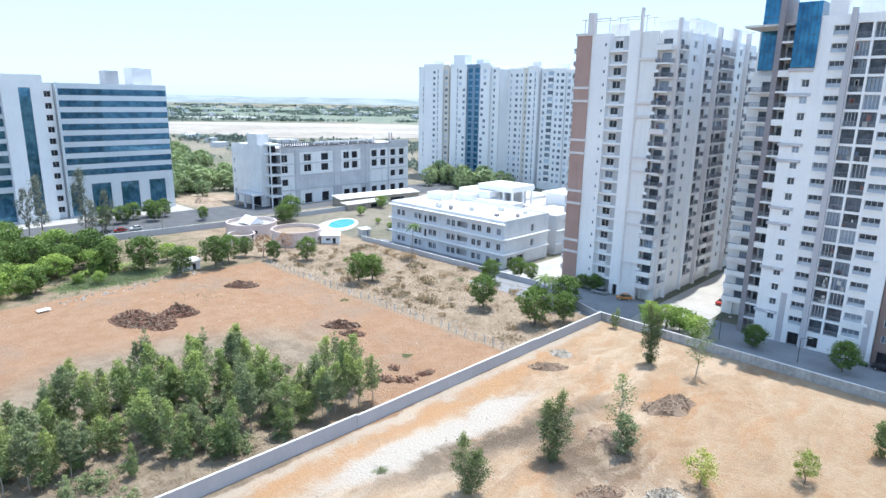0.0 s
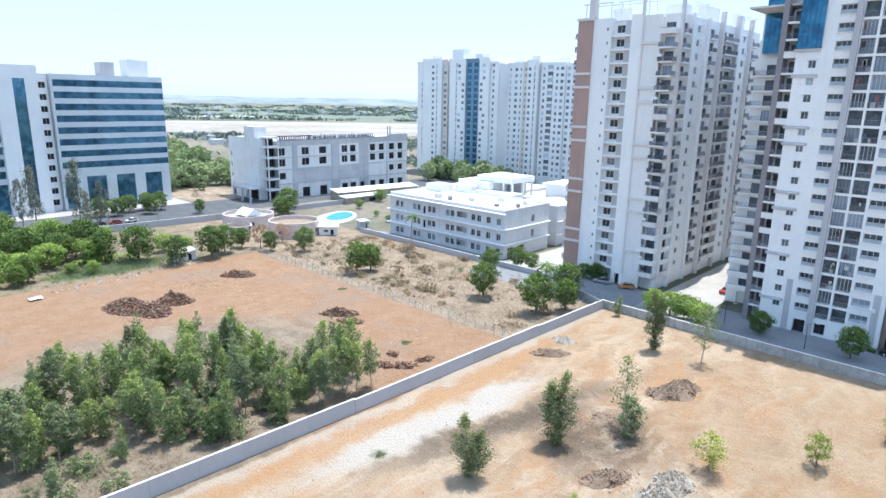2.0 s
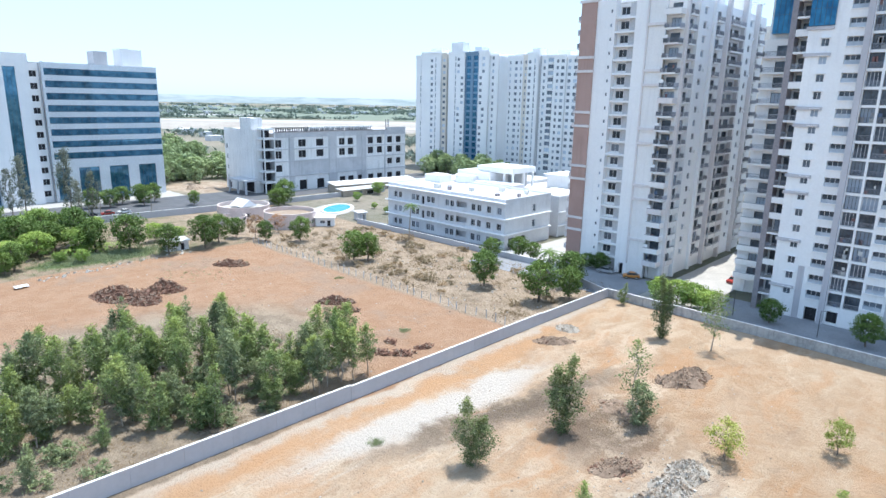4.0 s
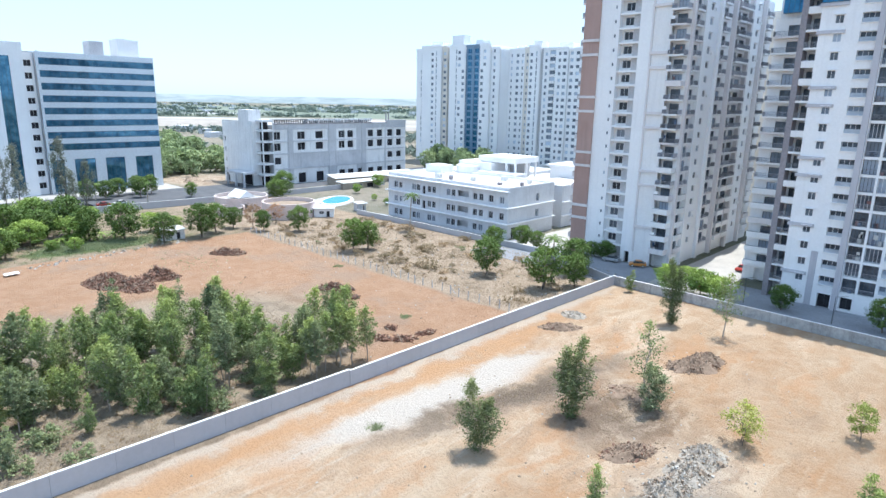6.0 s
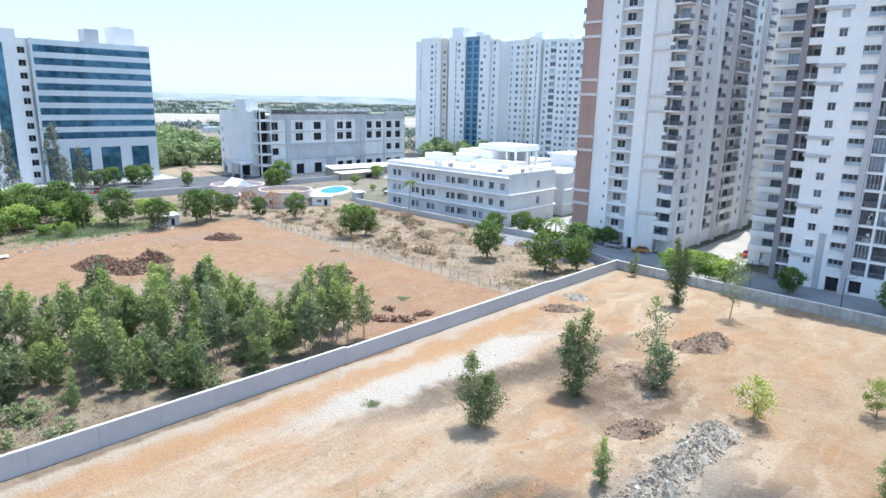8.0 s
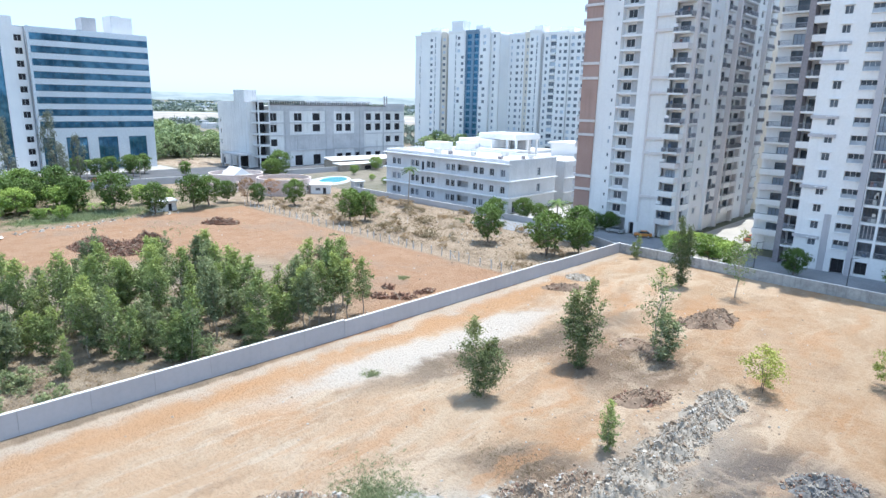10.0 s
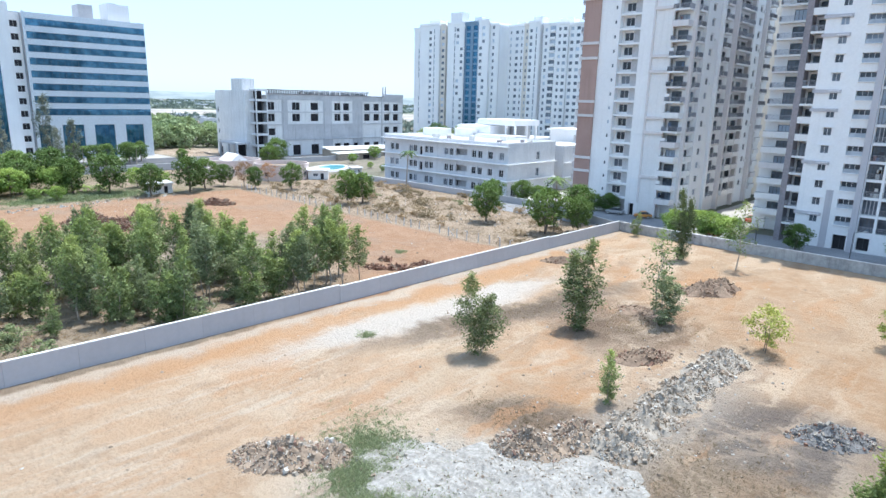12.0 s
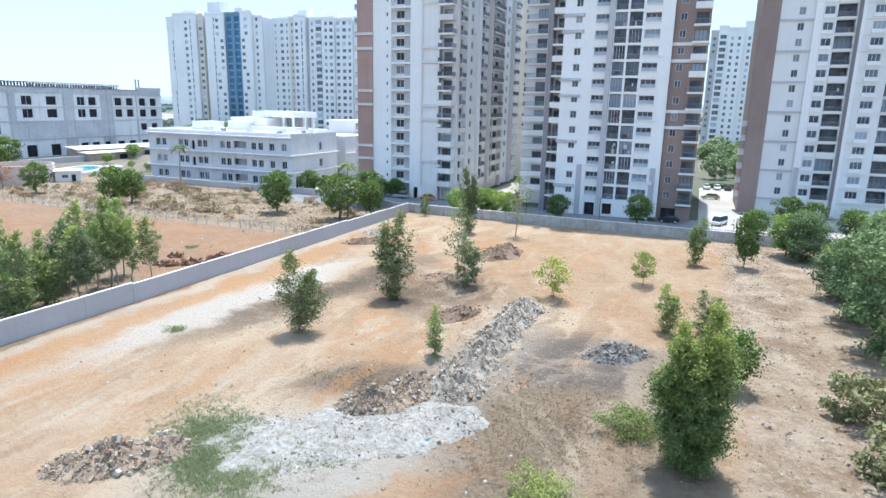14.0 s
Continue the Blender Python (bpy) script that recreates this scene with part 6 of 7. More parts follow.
# ---- heaps, rubble and brushwood ----
def mound(name, label, category, cx, cy, rx, ry, h, material, bits, bit, bit_mat, turn=0.0, rough=0.35, sticks=False, group=""):
    """A heap: an uneven mound with loose pieces lying all over it."""
    root = thing(name, cx, cy, gz(cx, cy), label, category, group, rz=turn)
    n, rings = 54, 20
    vs, fs = [(0, 0, h)], []

    def top(u, v):
        r = math.hypot(u, v)
        k = 0.8 * noise.noise((u * 2.3 + cx, v * 2.3 + cy, 4.0)) + 0.4 * noise.noise((u * 6 + cx, v * 6 + cy, 9.0)) + 0.3 * noise.noise((u * 13 + cx, v * 13 + cy, 2.0))
        return max(0.0, (1 - r ** 1.6)) * h * (1 + rough * 1.6 * k) - 0.08 * (r > 0.98)

    vs[0] = (0, 0, top(0, 0))
    for i in range(1, rings + 1):
        r = i / rings
        for j in range(n):
            a = 2 * math.pi * j / n
            e = r * (1 + 0.22 * noise.noise((math.cos(a) * 1.7 + cx, math.sin(a) * 1.7, cy)) + 0.16 * noise.noise((math.cos(a) * 5 + cx, math.sin(a) * 5, cy)))
            u, v = e * math.cos(a), e * math.sin(a)
            vs.append((u * rx, v * ry, top(u / (e / r), v / (e / r)) if i < rings else -0.12))
    for j in range(n):
        fs.append((0, 1 + j, 1 + (j + 1) % n))
    for i in range(rings - 1):
        for j in range(n):
            a, b = 1 + i * n + j, 1 + i * n + (j + 1) % n
            fs.append((a, a + n, b + n, b))
    part("mound", mesh_from("mound", vs, fs, material, True), None, root)
    pv, pf = [], []
    for i in range(bits):
        a, r = rng.random() * 2 * math.pi, rng.random() ** 0.55 * 1.08
        u, v = r * math.cos(a), r * math.sin(a)
        s = bit * ((0.4 + 1.3 * rng.random() ** 2) if sticks else (0.45 + 0.5 * rng.random() + 2.4 * rng.random() ** 28))
        k = len(pv)
        e = Euler([float(q) for q in rng.random(3) * 6.28]).to_matrix()
        dims = (1.7 * s, 0.26 * s, 0.26 * s) if sticks else (s, s * (0.4 + 0.5 * rng.random()), s * (0.25 + 0.4 * rng.random()))
        if sticks:
            e = Euler((0.0, float(rng.normal() * 0.5), float(rng.random() * 6.28))).to_matrix()
        for cx_, cy_, cz_ in ((-1, -1, -1), (1, -1, -1), (1, 1, -1), (-1, 1, -1), (-1, -1, 1), (1, -1, 1), (1, 1, 1), (-1, 1, 1)):
            q = e @ Vector((cx_ * dims[0] / 2, cy_ * dims[1] / 2, cz_ * dims[2] / 2))
            pv.append((u * rx + q.x, v * ry + q.y, max(top(u, v), 0) + q.z + (0.35 * s if sticks else 0.1 * s)))
        for f in ((3, 2, 1, 0), (4, 5, 6, 7), (0, 1, 5, 4), (1, 2, 6, 5), (2, 3, 7, 6), (3, 0, 4, 7)):
            pf.append(tuple(k + i_ for i_ in f))
    mats = bit_mat if isinstance(bit_mat, list) else [bit_mat]
    idx = [int(q) for q in np.repeat(rng.integers(0, len(mats), bits), 6)]
    tagged(part("debris", mesh_from("debris", pv, pf, mats, False, idx), None, root), kind="stuff")
    return root


WHITEBIT = mat("broken_plaster", (0.42, 0.4, 0.365), (0.55, 0.53, 0.49), 1.0, 6.0, 0.9, 0.2)
RUST = mat("broken_brick", (0.2, 0.115, 0.085), (0.3, 0.19, 0.14), 1.0, 6.0, 0.9, 0.2)
BLUEBIT = mat("blue_plastic", (0.04, 0.16, 0.42), (0.08, 0.3, 0.5), 1.0, 6.0, 0.5, 0.0)
GREYMIX = [RUBBLE, RUBBLEBROWN, RUBBLE, WHITEBIT, RUBBLE, RUBBLEBROWN, RUBBLE, RUBBLEBROWN]
BROWNMIX = [RUBBLEBROWN, RUBBLEBROWN, RUBBLEBROWN, RUBBLE, RUBBLEBROWN, RUBBLE, WHITEBIT, RUBBLEBROWN, RUBBLEBROWN, RUST]
EARTH_HEAP = mat("brown_earth_clods", (0.19, 0.135, 0.095), (0.29, 0.21, 0.15), 0.5, 3.0, 0.95, 0.6)
EARTH_PALE = mat("pale_sandy_soil", (0.33, 0.25, 0.18), (0.43, 0.35, 0.27), 0.4, 3.0, 0.95, 0.5)
EARTHMIX = [EARTH_HEAP, EARTH_HEAP, RUBBLEBROWN, DEADWOOD, EARTH_HEAP]
for x, y, rx, ry, h, m, n, mix, turn in (
        (21.5, -96.3, 3.4, 2.0, 1.0, RUBBLEBROWN, 700, BROWNMIX, 40), (23.6, -94.0, 1.8, 1.5, 0.8, RUBBLEBROWN, 250, BROWNMIX, 0),
        (29.4, -91.0, 3.6, 3.0, 0.8, LIME_DUST, 420, GREYMIX, 30), (32.6, -88.2, 3.2, 2.6, 0.9, LIME_DUST, 420, GREYMIX, 70), (35.6, -86.0, 2.8, 2.2, 1.0, LIME_DUST, 420, GREYMIX, 20), (38.4, -83.2, 2.2, 2.2, 1.0, LIME_DUST, 360, GREYMIX, 0),
        (32.8, -83.4, 2.6, 2.0, 1.1, RUBBLEBROWN, 560, BROWNMIX, 30), (34.6, -79.6, 2.4, 2.0, 1.0, RUBBLEBROWN, 520, BROWNMIX, 60), (37.2, -78.4, 2.6, 2.1, 1.2, RUBBLE, 480, GREYMIX, 50),
        (36.9, -73.6, 2.8, 2.0, 1.1, RUBBLE, 520, GREYMIX, 60), (36.9, -69.2, 2.6, 1.9, 1.2, RUBBLE, 520, GREYMIX, 70), (36.9, -65.0, 2.6, 1.9, 1.1, RUBBLE, 520, GREYMIX, 80), (37.0, -61.0, 2.4, 1.9, 1.0, RUBBLE, 480, GREYMIX, 80), (37.1, -57.0, 2.6, 2.0, 1.1, RUBBLE, 480, GREYMIX, 90),
        (31.0, -61.4, 3.2, 1.6, 0.55, EARTH_HEAP, 360, EARTHMIX, 60), (26.9, -34.6, 3.6, 2.2, 0.9, EARTH_HEAP, 320, EARTHMIX, 45), (27.2, -31.0, 2.6, 1.7, 0.8, EARTH_HEAP, 240, EARTHMIX, 45), (2.9, -27.8, 2.2, 1.7, 0.6, RUBBLE, 160, GREYMIX, 0), (4.6, -34.8, 3.2, 1.6, 0.5, EARTH_HEAP, 240, EARTHMIX, 45), (24.6, -48.6, 3.0, 2.0, 0.35, EARTH_HEAP, 110, EARTHMIX, 0)):
    mound("rubble_heap", "heap of grey broken rubble and dust" if m in (RUBBLE, LIME_DUST) else "heap of brown earth and broken bricks", "rubble heap", x, y, rx * (1.45 if m is LIME_DUST else 1.12), ry * (1.4 if m is LIME_DUST else 1.12), h * (0.5 if m is LIME_DUST else 1.5 if m is EARTH_HEAP else 1.05), m, int(n * (2.0 if m is LIME_DUST else 3.4)), 0.1 if m is LIME_DUST else 0.155, mix, turn, 0.6, group="rubble heaps")
for x, y, rx, ry, h in ((-214.0, 3.0, 5.0, 3.0, 1.4), (-207.0, -1.0, 4.0, 2.4, 1.0), (-203.0, 6.0, 4.5, 2.2, 0.8)):
    mound("soil_heap", "heap of pale sandy soil beside the office block", "soil heap", x, y, rx, ry, h, EARTH_PALE, 160, 0.3, [EARTH_PALE, RUBBLEBROWN], 20, 0.5, group="soil heaps")
mound("burnt_heap", "heap of charred black and grey debris", "burnt debris", 48.2, -65.6, 3.2, 2.1, 1.0, ASH, 1300, 0.15, [ASH, ASH, ASH, RUBBLE, DEADWOOD], 40)
for x, y, rx, ry, h, n, turn in ((-71.0, -79.5, 6.0, 3.6, 1.5, 1500, 20), (-66.5, -76.5, 5.0, 3.0, 1.3, 1100, 0), (-69.6, -70.4, 4.0, 2.8, 1.3, 900, 30), (-79.0, -50.6, 4.0, 1.9, 1.1, 700, 45), (-38.4, -49.2, 3.8, 1.6, 0.9, 520, 40), (-33.0, -50.6, 2.6, 1.2, 0.6, 240, 30), (-9.6, -57.2, 2.0, 1.0, 0.35, 130, 50), (-12.2, -59.6, 1.7, 0.9, 0.3, 110, 20), (-9.0, -53.0, 1.6, 0.8, 0.3, 80, 70), (-14.5, -55.5, 1.2, 0.7, 0.25, 50, 0)):
    mound("brushwood_heap", "heap of dry reddish brown brushwood on bare soil", "brushwood heap", x, y, rx, ry, h, DEADWOOD, int(n * 1.5), 0.4, [DEADWOOD, DEADWOOD, DEADWOOD, RUBBLEBROWN], turn, 0.7, True, "brushwood heaps")


# ---- loose stones and grass ----
def scatter(name, label, category, spots, size, mats):
    pv, pf, idx = [], [], []
    for x, y in spots:
        s = size * (0.4 + 1.4 * rng.random() ** 2)
        k, z, a = len(pv), ground_height(x, y), rng.random() * 6.28
        h = s * (0.3 + 0.4 * rng.random())
        ca, sa, w = math.cos(a), math.sin(a), 0.5 + 0.4 * rng.random()
        for u, v, q in ((-1, -1, 0), (1, -1, 0), (1, 1, 0), (-1, 1, 0), (-0.6, -0.5, 1), (0.7, -0.6, 1), (0.5, 0.7, 1), (-0.5, 0.5, 1)):
            u, v = u * s / 2, v * s * w / 2
            pv.append((x + u * ca - v * sa, y + u * sa + v * ca, z - 0.03 + q * h))
        for f in ((4, 5, 6, 7), (0, 1, 5, 4), (1, 2, 6, 5), (2, 3, 7, 6), (3, 0, 4, 7)):
            pf.append(tuple(k + i for i in f))
        idx += [int(rng.integers(len(mats)))] * 5
    return tagged(new(name, mesh_from(name, pv, pf, mats, False, idx)), label, category, kind="stuff")


def spread(n, x0, x1, y0, y1):
    return [(x0 + (x1 - x0) * float(rng.random()), y0 + (y1 - y0) * float(rng.random())) for _ in range(n)]


def around(n, cx, cy, sx, sy):
    return [(float(cx + sx * rng.normal()), float(cy + sy * rng.normal())) for _ in range(n)]


STONES = [RUBBLE, RUBBLEBROWN, RUBBLEBROWN, WHITEBIT]
scatter("loose_stones", "loose stones and litter on the sandy lot", "stones", spread(500, 1, 66, -115, -8) + [(float(37 + 4 * rng.normal()), float(-72 + 12 * rng.normal())) for _ in range(900)] + spread(1500, 58, 66, -110, -12), 0.17, STONES)
scatter("plastic_litter", "scraps of blue plastic on the rubble", "litter", around(9, 24.2, -95.2, 0.5, 0.5) + around(6, 38.4, -86.8, 0.4, 0.4) + around(5, 36.8, -72, 0.8, 3.0), 0.24, [BLUEBIT])
scatter("loose_stones", "clods and stones on the red field", "stones", spread(420, -96, -5, -110, -36), 0.2, [RUBBLEBROWN, RUBBLEBROWN, WHITEBIT])
scatter("loose_stones", "pale stones in the dry scrub", "stones", spread(1100, -96, -5, -33, 4), 0.3, [RUBBLEBROWN, RUBBLE, WHITEBIT])
scatter("loose_stones", "white stones along the garden edge", "stones", [(-93 - 3 * float(rng.random()) - 0.05 * i, -88 + 0.45 * i) for i in range(80)], 0.5, [WHITEBIT, RUBBLE])


def grass(name, label, spots, size, material, blades=5, category="grass"):
    n = len(spots) * blades
    base = np.repeat(np.array([(x, y, ground_height(x, y)) for x, y in spots]), blades, axis=0)
    base[:, :2] += rng.normal(size=(n, 2)) * size * 0.35
    d = rng.normal(size=(n, 3)) * 0.55
    d[:, 2] = 0.8
    tip = base + d * size * (0.5 + rng.random(n))[:, None]
    w = np.cross(d, rng.normal(size=(n, 3)))
    w *= (0.09 * size / (np.linalg.norm(w, axis=1) + 1e-6))[:, None]
    v = np.stack([base - w, base + w, tip + w * 0.6, tip - w * 0.6], axis=1).reshape(-1, 3)
    return tagged(new(name, leaf_object(name, v, np.arange(4 * n).reshape(-1, 4), material)), label, category, kind="stuff")


DARKGRASS = leaf_mat("burnt_grass", (0.24, 0.185, 0.13), (0.35, 0.285, 0.2), (0.35, 0.285, 0.2), 0.6)
GREENGRASS = leaf_mat("fresh_weeds", (0.19, 0.235, 0.125), (0.35, 0.395, 0.24), (0.36, 0.4, 0.25), 0.35)
grass("dry_grass", "scorched brown grass on the lot", around(1500, 45.5, -80.5, 4.4, 5.2) + around(300, 29.0, -80.0, 2.6, 1.4), 0.2, DARKGRASS, 3)
grass("dry_grass", "dry pale grass of the scrub plot", spread(1500, -97, -4, -33.5, 4.5) + [p for c in range(60) for p in around(40, -92 + 86 * float(rng.random()), -31 + 34 * float(rng.random()), 1.6, 1.2)], 0.26, DRYGRASS)
grass("dry_grass", "dry grass under the grove", spread(2600, -38, -4.5, -118, -66), 0.26, DRYGRASS)
grass("dry_grass", "dry grass tufts along the rough strip", spread(400, 57.5, 66, -100, -12) + around(260, 14.5, -60, 1.6, 8) + around(300, 26, -52, 3.5, 3.5), 0.17, DRYGRASS)
grass("green_weeds", "fresh green weeds growing on the dumped lime", [(26.6 + 0.78 * a + 0.62 * b, -93.0 - 0.62 * a + 0.78 * b) for a, b in around(4200, 0, 0, 2.9, 1.5)] + around(380, 32.2, -90.0, 1.2, 1.2), 0.22, GREENGRASS, 5, "weeds")
grass("green_weeds", "green weeds in the garden clearing", around(1800, -107, -70, 3.0, 7.0), 0.5, GREENGRASS, 6, "weeds")
grass("green_weeds", "scattered green weeds on field and lot", around(60, 8.1, -77.7, 0.4, 0.4) + around(60, -17, -50, 0.5, 0.5) + around(50, -52, -38, 0.5, 0.5) + around(70, -77, -60, 6, 6) + spread(40, -96, -6, -32, 4), 0.3, GREENGRASS, 6, "weeds")

# low bushes
BUSHLOW = leaf_mat("feathery_weed_leaves", (0.2, 0.26, 0.08), (0.34, 0.4, 0.14), (0.38, 0.42, 0.16), 0.35)
wb = make_tree("weed_bush", "low feathery yellow-green bush on the lot", "bush", 1.5, 1.9, 0.03, 34, 150, 0.075, BUSHLOW, BARK, stems=3, squash=0.55, trunk=0.01)
wb.matrix_basis = pose(46.6, -89.2, -0.5)
wb2 = copy_thing(wb, pose(50.8, -79.6, 0, 0, 0, 80))
tagged(wb2, "low olive bush beside the great bush")


low = make_tree("low_shrub", "low grey-green scrub bush under the grove", "shrub", 1.3, 1.1, 0.03, 14, 60, 0.11, EUCADARK, BARK, stems=3, squash=0.7, trunk=0.012, group="scrub bushes")
for k in range(46):
    x, y = -6 - 30 * float(rng.random()), -70 - 46 * float(rng.random())
    plant(low, x, y, 0.7 + 0.7 * float(rng.random()))
dry = make_tree("dry_shrub", "low leafless brown shrub in the dry scrub", "shrub", 1.2, 1.2, 0.03, 14, 40, 0.12, DRYGRASS, BARK, stems=4, squash=0.6, trunk=0.014, group="dry shrubs")
for k in range(70):
    plant(dry, -94 + 88 * float(rng.random()), -31 + 34 * float(rng.random()), 0.6 + 0.8 * float(rng.random()))
settle([dry])
for k in range(6):
    plant(low, -94 + 88 * float(rng.random()), -31 + 34 * float(rng.random()), 0.5 + 0.5 * float(rng.random()))
settle([low])


# ---- fence between field and scrub ----
def fence():
    root = thing("wire_fence", -97, -34.3, 0, "concrete post and wire fence between field and scrub", "fence")
    bm = bmesh.new()
    box(bm, -0.07, 0.07, -0.07, 0.07, -0.2, 1.6)
    post = bpy.data.meshes.new("post")
    bm.to_mesh(post)
    bm.free()
    post.materials.append(CONCRETE)
    tv, tf = [], []
    tube(tv, tf, (0, 0, 1.2), (1.1, 0.3, -0.1), 0.06, 0.06, 5)
    brace = mesh_from("brace", tv, tf, CONCRETE)
    for i in range(38):
        o = part("post", post, None, root)
        o.matrix_basis = pose(2.45 * i, 0.3 * math.sin(i * 1.3), 0, 3 * math.sin(i * 5.1), 3 * math.cos(i * 3.7), 20 * i)
        if i % 7 == 3:
            part("brace", brace, None, root).matrix_basis = pose(2.45 * i, 0.3 * math.sin(i * 1.3), 0)
    for z in (0.4, 0.75, 1.1, 1.45):
        tv, tf = [], []
        for i in range(37):
            tube(tv, tf, (2.45 * i, 0.3 * math.sin(i * 1.3), z), (2.45 * (i + 1), 0.3 * math.sin((i + 1) * 1.3), z), 0.012, 0.012, 3)
        part("wire", mesh_from("wire", tv, tf, RUBBLE), None, root)


fence()


# ---- pool, round pavilions, huts and sheds ----
def ellipse(bm, a0, b0, a1, b1, z0, z1, n=48):
    rings = [[bm.verts.new((a * math.cos(2 * math.pi * i / n), b * math.sin(2 * math.pi * i / n), z)) for i in range(n)] for a, b, z in ((a0, b0, z0), (a0, b0, z1), (a1, b1, z1), (a1, b1, z0))]
    for r, s in zip(rings, rings[1:]):
        for i in range(n):
            bm.faces.new((r[i], r[(i + 1) % n], s[(i + 1) % n], s[i]))


pool = thing("swimming_pool", -126.5, 17.0, 0, "oval turquoise swimming pool with white rim", "swimming pool", rz=128)
bm = bmesh.new()
ellipse(bm, 10.2, 5.6, 9.2, 4.7, 0.0, 0.35)
part("rim", bm, WHITE, pool)
bm = bmesh.new()
bmesh.ops.create_circle(bm, cap_ends=True, radius=1.0, segments=48)
for v in bm.verts:
    v.co = Vector((v.co.x * 9.3, v.co.y * 4.8, 0.16))
part("water", bm, TILEWATER, pool, "clear turquoise water")
bm = bmesh.new()
bmesh.ops.create_circle(bm, cap_ends=True, radius=1.0, segments=40)
for v in bm.verts:
    v.co = Vector((v.co.x * 13.5 - 2.0, v.co.y * 7.5 + 1.0, 0.05))
part("deck", bm, PAVING, pool, "pale paved deck")


def pavilion(x, y, r, h, label, tent=False):
    root = thing("round_pavilion", x, y, 0, label, "pavilion", "round pavilions")
    bm = bmesh.new()
    ellipse(bm, r, r, r - 0.35, r - 0.35, -0.1, h)
    part("wall", bm, PINKWALL, root)
    bm = bmesh.new()
    ellipse(bm, r + 0.06, r + 0.06, r - 0.4, r - 0.4, h, h + 0.2)
    part("coping", bm, PINKWALL, root)
    bm = bmesh.new()
    cyl(bm, 0, 0, 0, h - 1.0, r - 0.4, r - 0.4, 40)
    part("roof", bm, RUBBLEBROWN if not tent else PAVING, root, "sunken flat roof")
    for k in range(8):
        a = -20 - 45 * k
        fr, pn = window_mesh(1.2, 1.3, 2, UNLITDARK, FRAME)
        w = part("window", fr, None, root)
        w.matrix_basis = pose(0, 0, 0, 0, 0, a) @ pose(-0.6, -r - 0.02, 1.3)
        part("pane", pn, None, w)
    if tent:
        bm = bmesh.new()
        v = [bm.verts.new(c) for c in ((-4, -3, h - 0.2), (4, -3, h - 0.2), (4, 3, h - 0.2), (-4, 3, h - 0.2), (-4, 0, h + 2.0), (4, 0, h + 2.0))]
        for f in ((0, 1, 5, 4), (2, 3, 4, 5), (0, 4, 3), (1, 2, 5)):
            bm.faces.new([v[i] for i in f])
        part("canopy", bm, WHITE, root, "white sheet gable roof")
    return root


pavilion(-112.0, -12.5, 8.2, 4.6, "round roofless pink plaster pavilion")
pavilion(-134.5, -16.5, 8.6, 4.2, "round pink plaster pavilion with white gable roof", True)
pavilion(-126.0, -25.0, 4.4, 2.4, "low round plaster enclosure")


def hut(name, label, x, y, w, d, h, roof, wall, rz=0.0, lean=0.3):
    root = thing(name, x, y, 0, label, "hut", rz=rz)
    hole = [(w * 0.25, w * 0.5, 1.0, 1.9), (w * 0.62, w * 0.8, 0.0, 1.95)]
    bm = bmesh.new()
    facade(bm, 0, w, -0.1, h, hole, south(0), 0.15)
    box(bm, 0, w, 0.2, d, -0.1, h)
    part("wall", bm, wall, root)
    put_window(root, hole[0], "s", 0, 0.1, 2)
    put_window(root, hole[1], "s", 0, 0.1, 1, glass=UNLITDARK, name="door")
    bm = bmesh.new()
    v = [bm.verts.new(c) for c in ((-0.4, -0.6, h), (w + 0.4, -0.6, h), (w + 0.4, d + 0.4, h + lean), (-0.4, d + 0.4, h + lean))]
    top = bmesh.ops.extrude_face_region(bm, geom=[bm.faces.new(v)])
    bmesh.ops.translate(bm, verts=[q for q in top["geom"] if isinstance(q, bmesh.types.BMVert)], vec=(0, 0, 0.15))
    part("roof", bm, roof, root)
    return root


hut("garden_hut", "small plastered garden hut under trees", -101.5, -56.5, 5.6, 3.4, 2.5, SHEET, PLASTER, 90)
hut("pump_house", "low white pump house beside the pavilion", -104.5, -8.0, 6.0, 3.0, 2.8, WHITE, WHITE, 50)
hut("kiosk", "small grey kiosk near the school wall", -103.5, 8.6, 3.2, 2.8, 2.5, CONCRETE, CONCRETE, 80)
hut("long_shed", "long open shed with white sheet roof", -158.0, 40.0, 44.0, 7.0, 3.2, SHEET, RUBBLE, 84, 1.0)
hut("yard_shed", "grey store shed beside the unfinished building", -147.5, 36.0, 20.0, 5.0, 2.6, SHEET, RUBBLE, 88, 0.4)

sheet = thing("dumped_sheet", -91.0, -91.8, 0.1, "crumpled white sheet dumped on the field edge", "sheet")
bm = bmesh.new()
bmesh.ops.create_grid(bm, x_segments=10, y_segments=8, size=1.0)
for v in bm.verts:
    v.co = Vector((v.co.x * 0.9, v.co.y * 1.3, 0.3 + 0.3 * noise.noise((v.co.x * 2, v.co.y * 2, 0))))
bmesh.ops.solidify(bm, geom=bm.faces, thickness=0.05)
part("cloth", bm, WHITE, sheet)


# ---- vehicles ----
TYRE = mat("tyre_rubber", (0.02, 0.02, 0.02), (0.035, 0.035, 0.035), 2.0, 12.0, 0.85, 0.1)
CARGLASS = glass_mat("car_glass", (0.02, 0.025, 0.03), (0.05, 0.055, 0.06), 0.05, False)


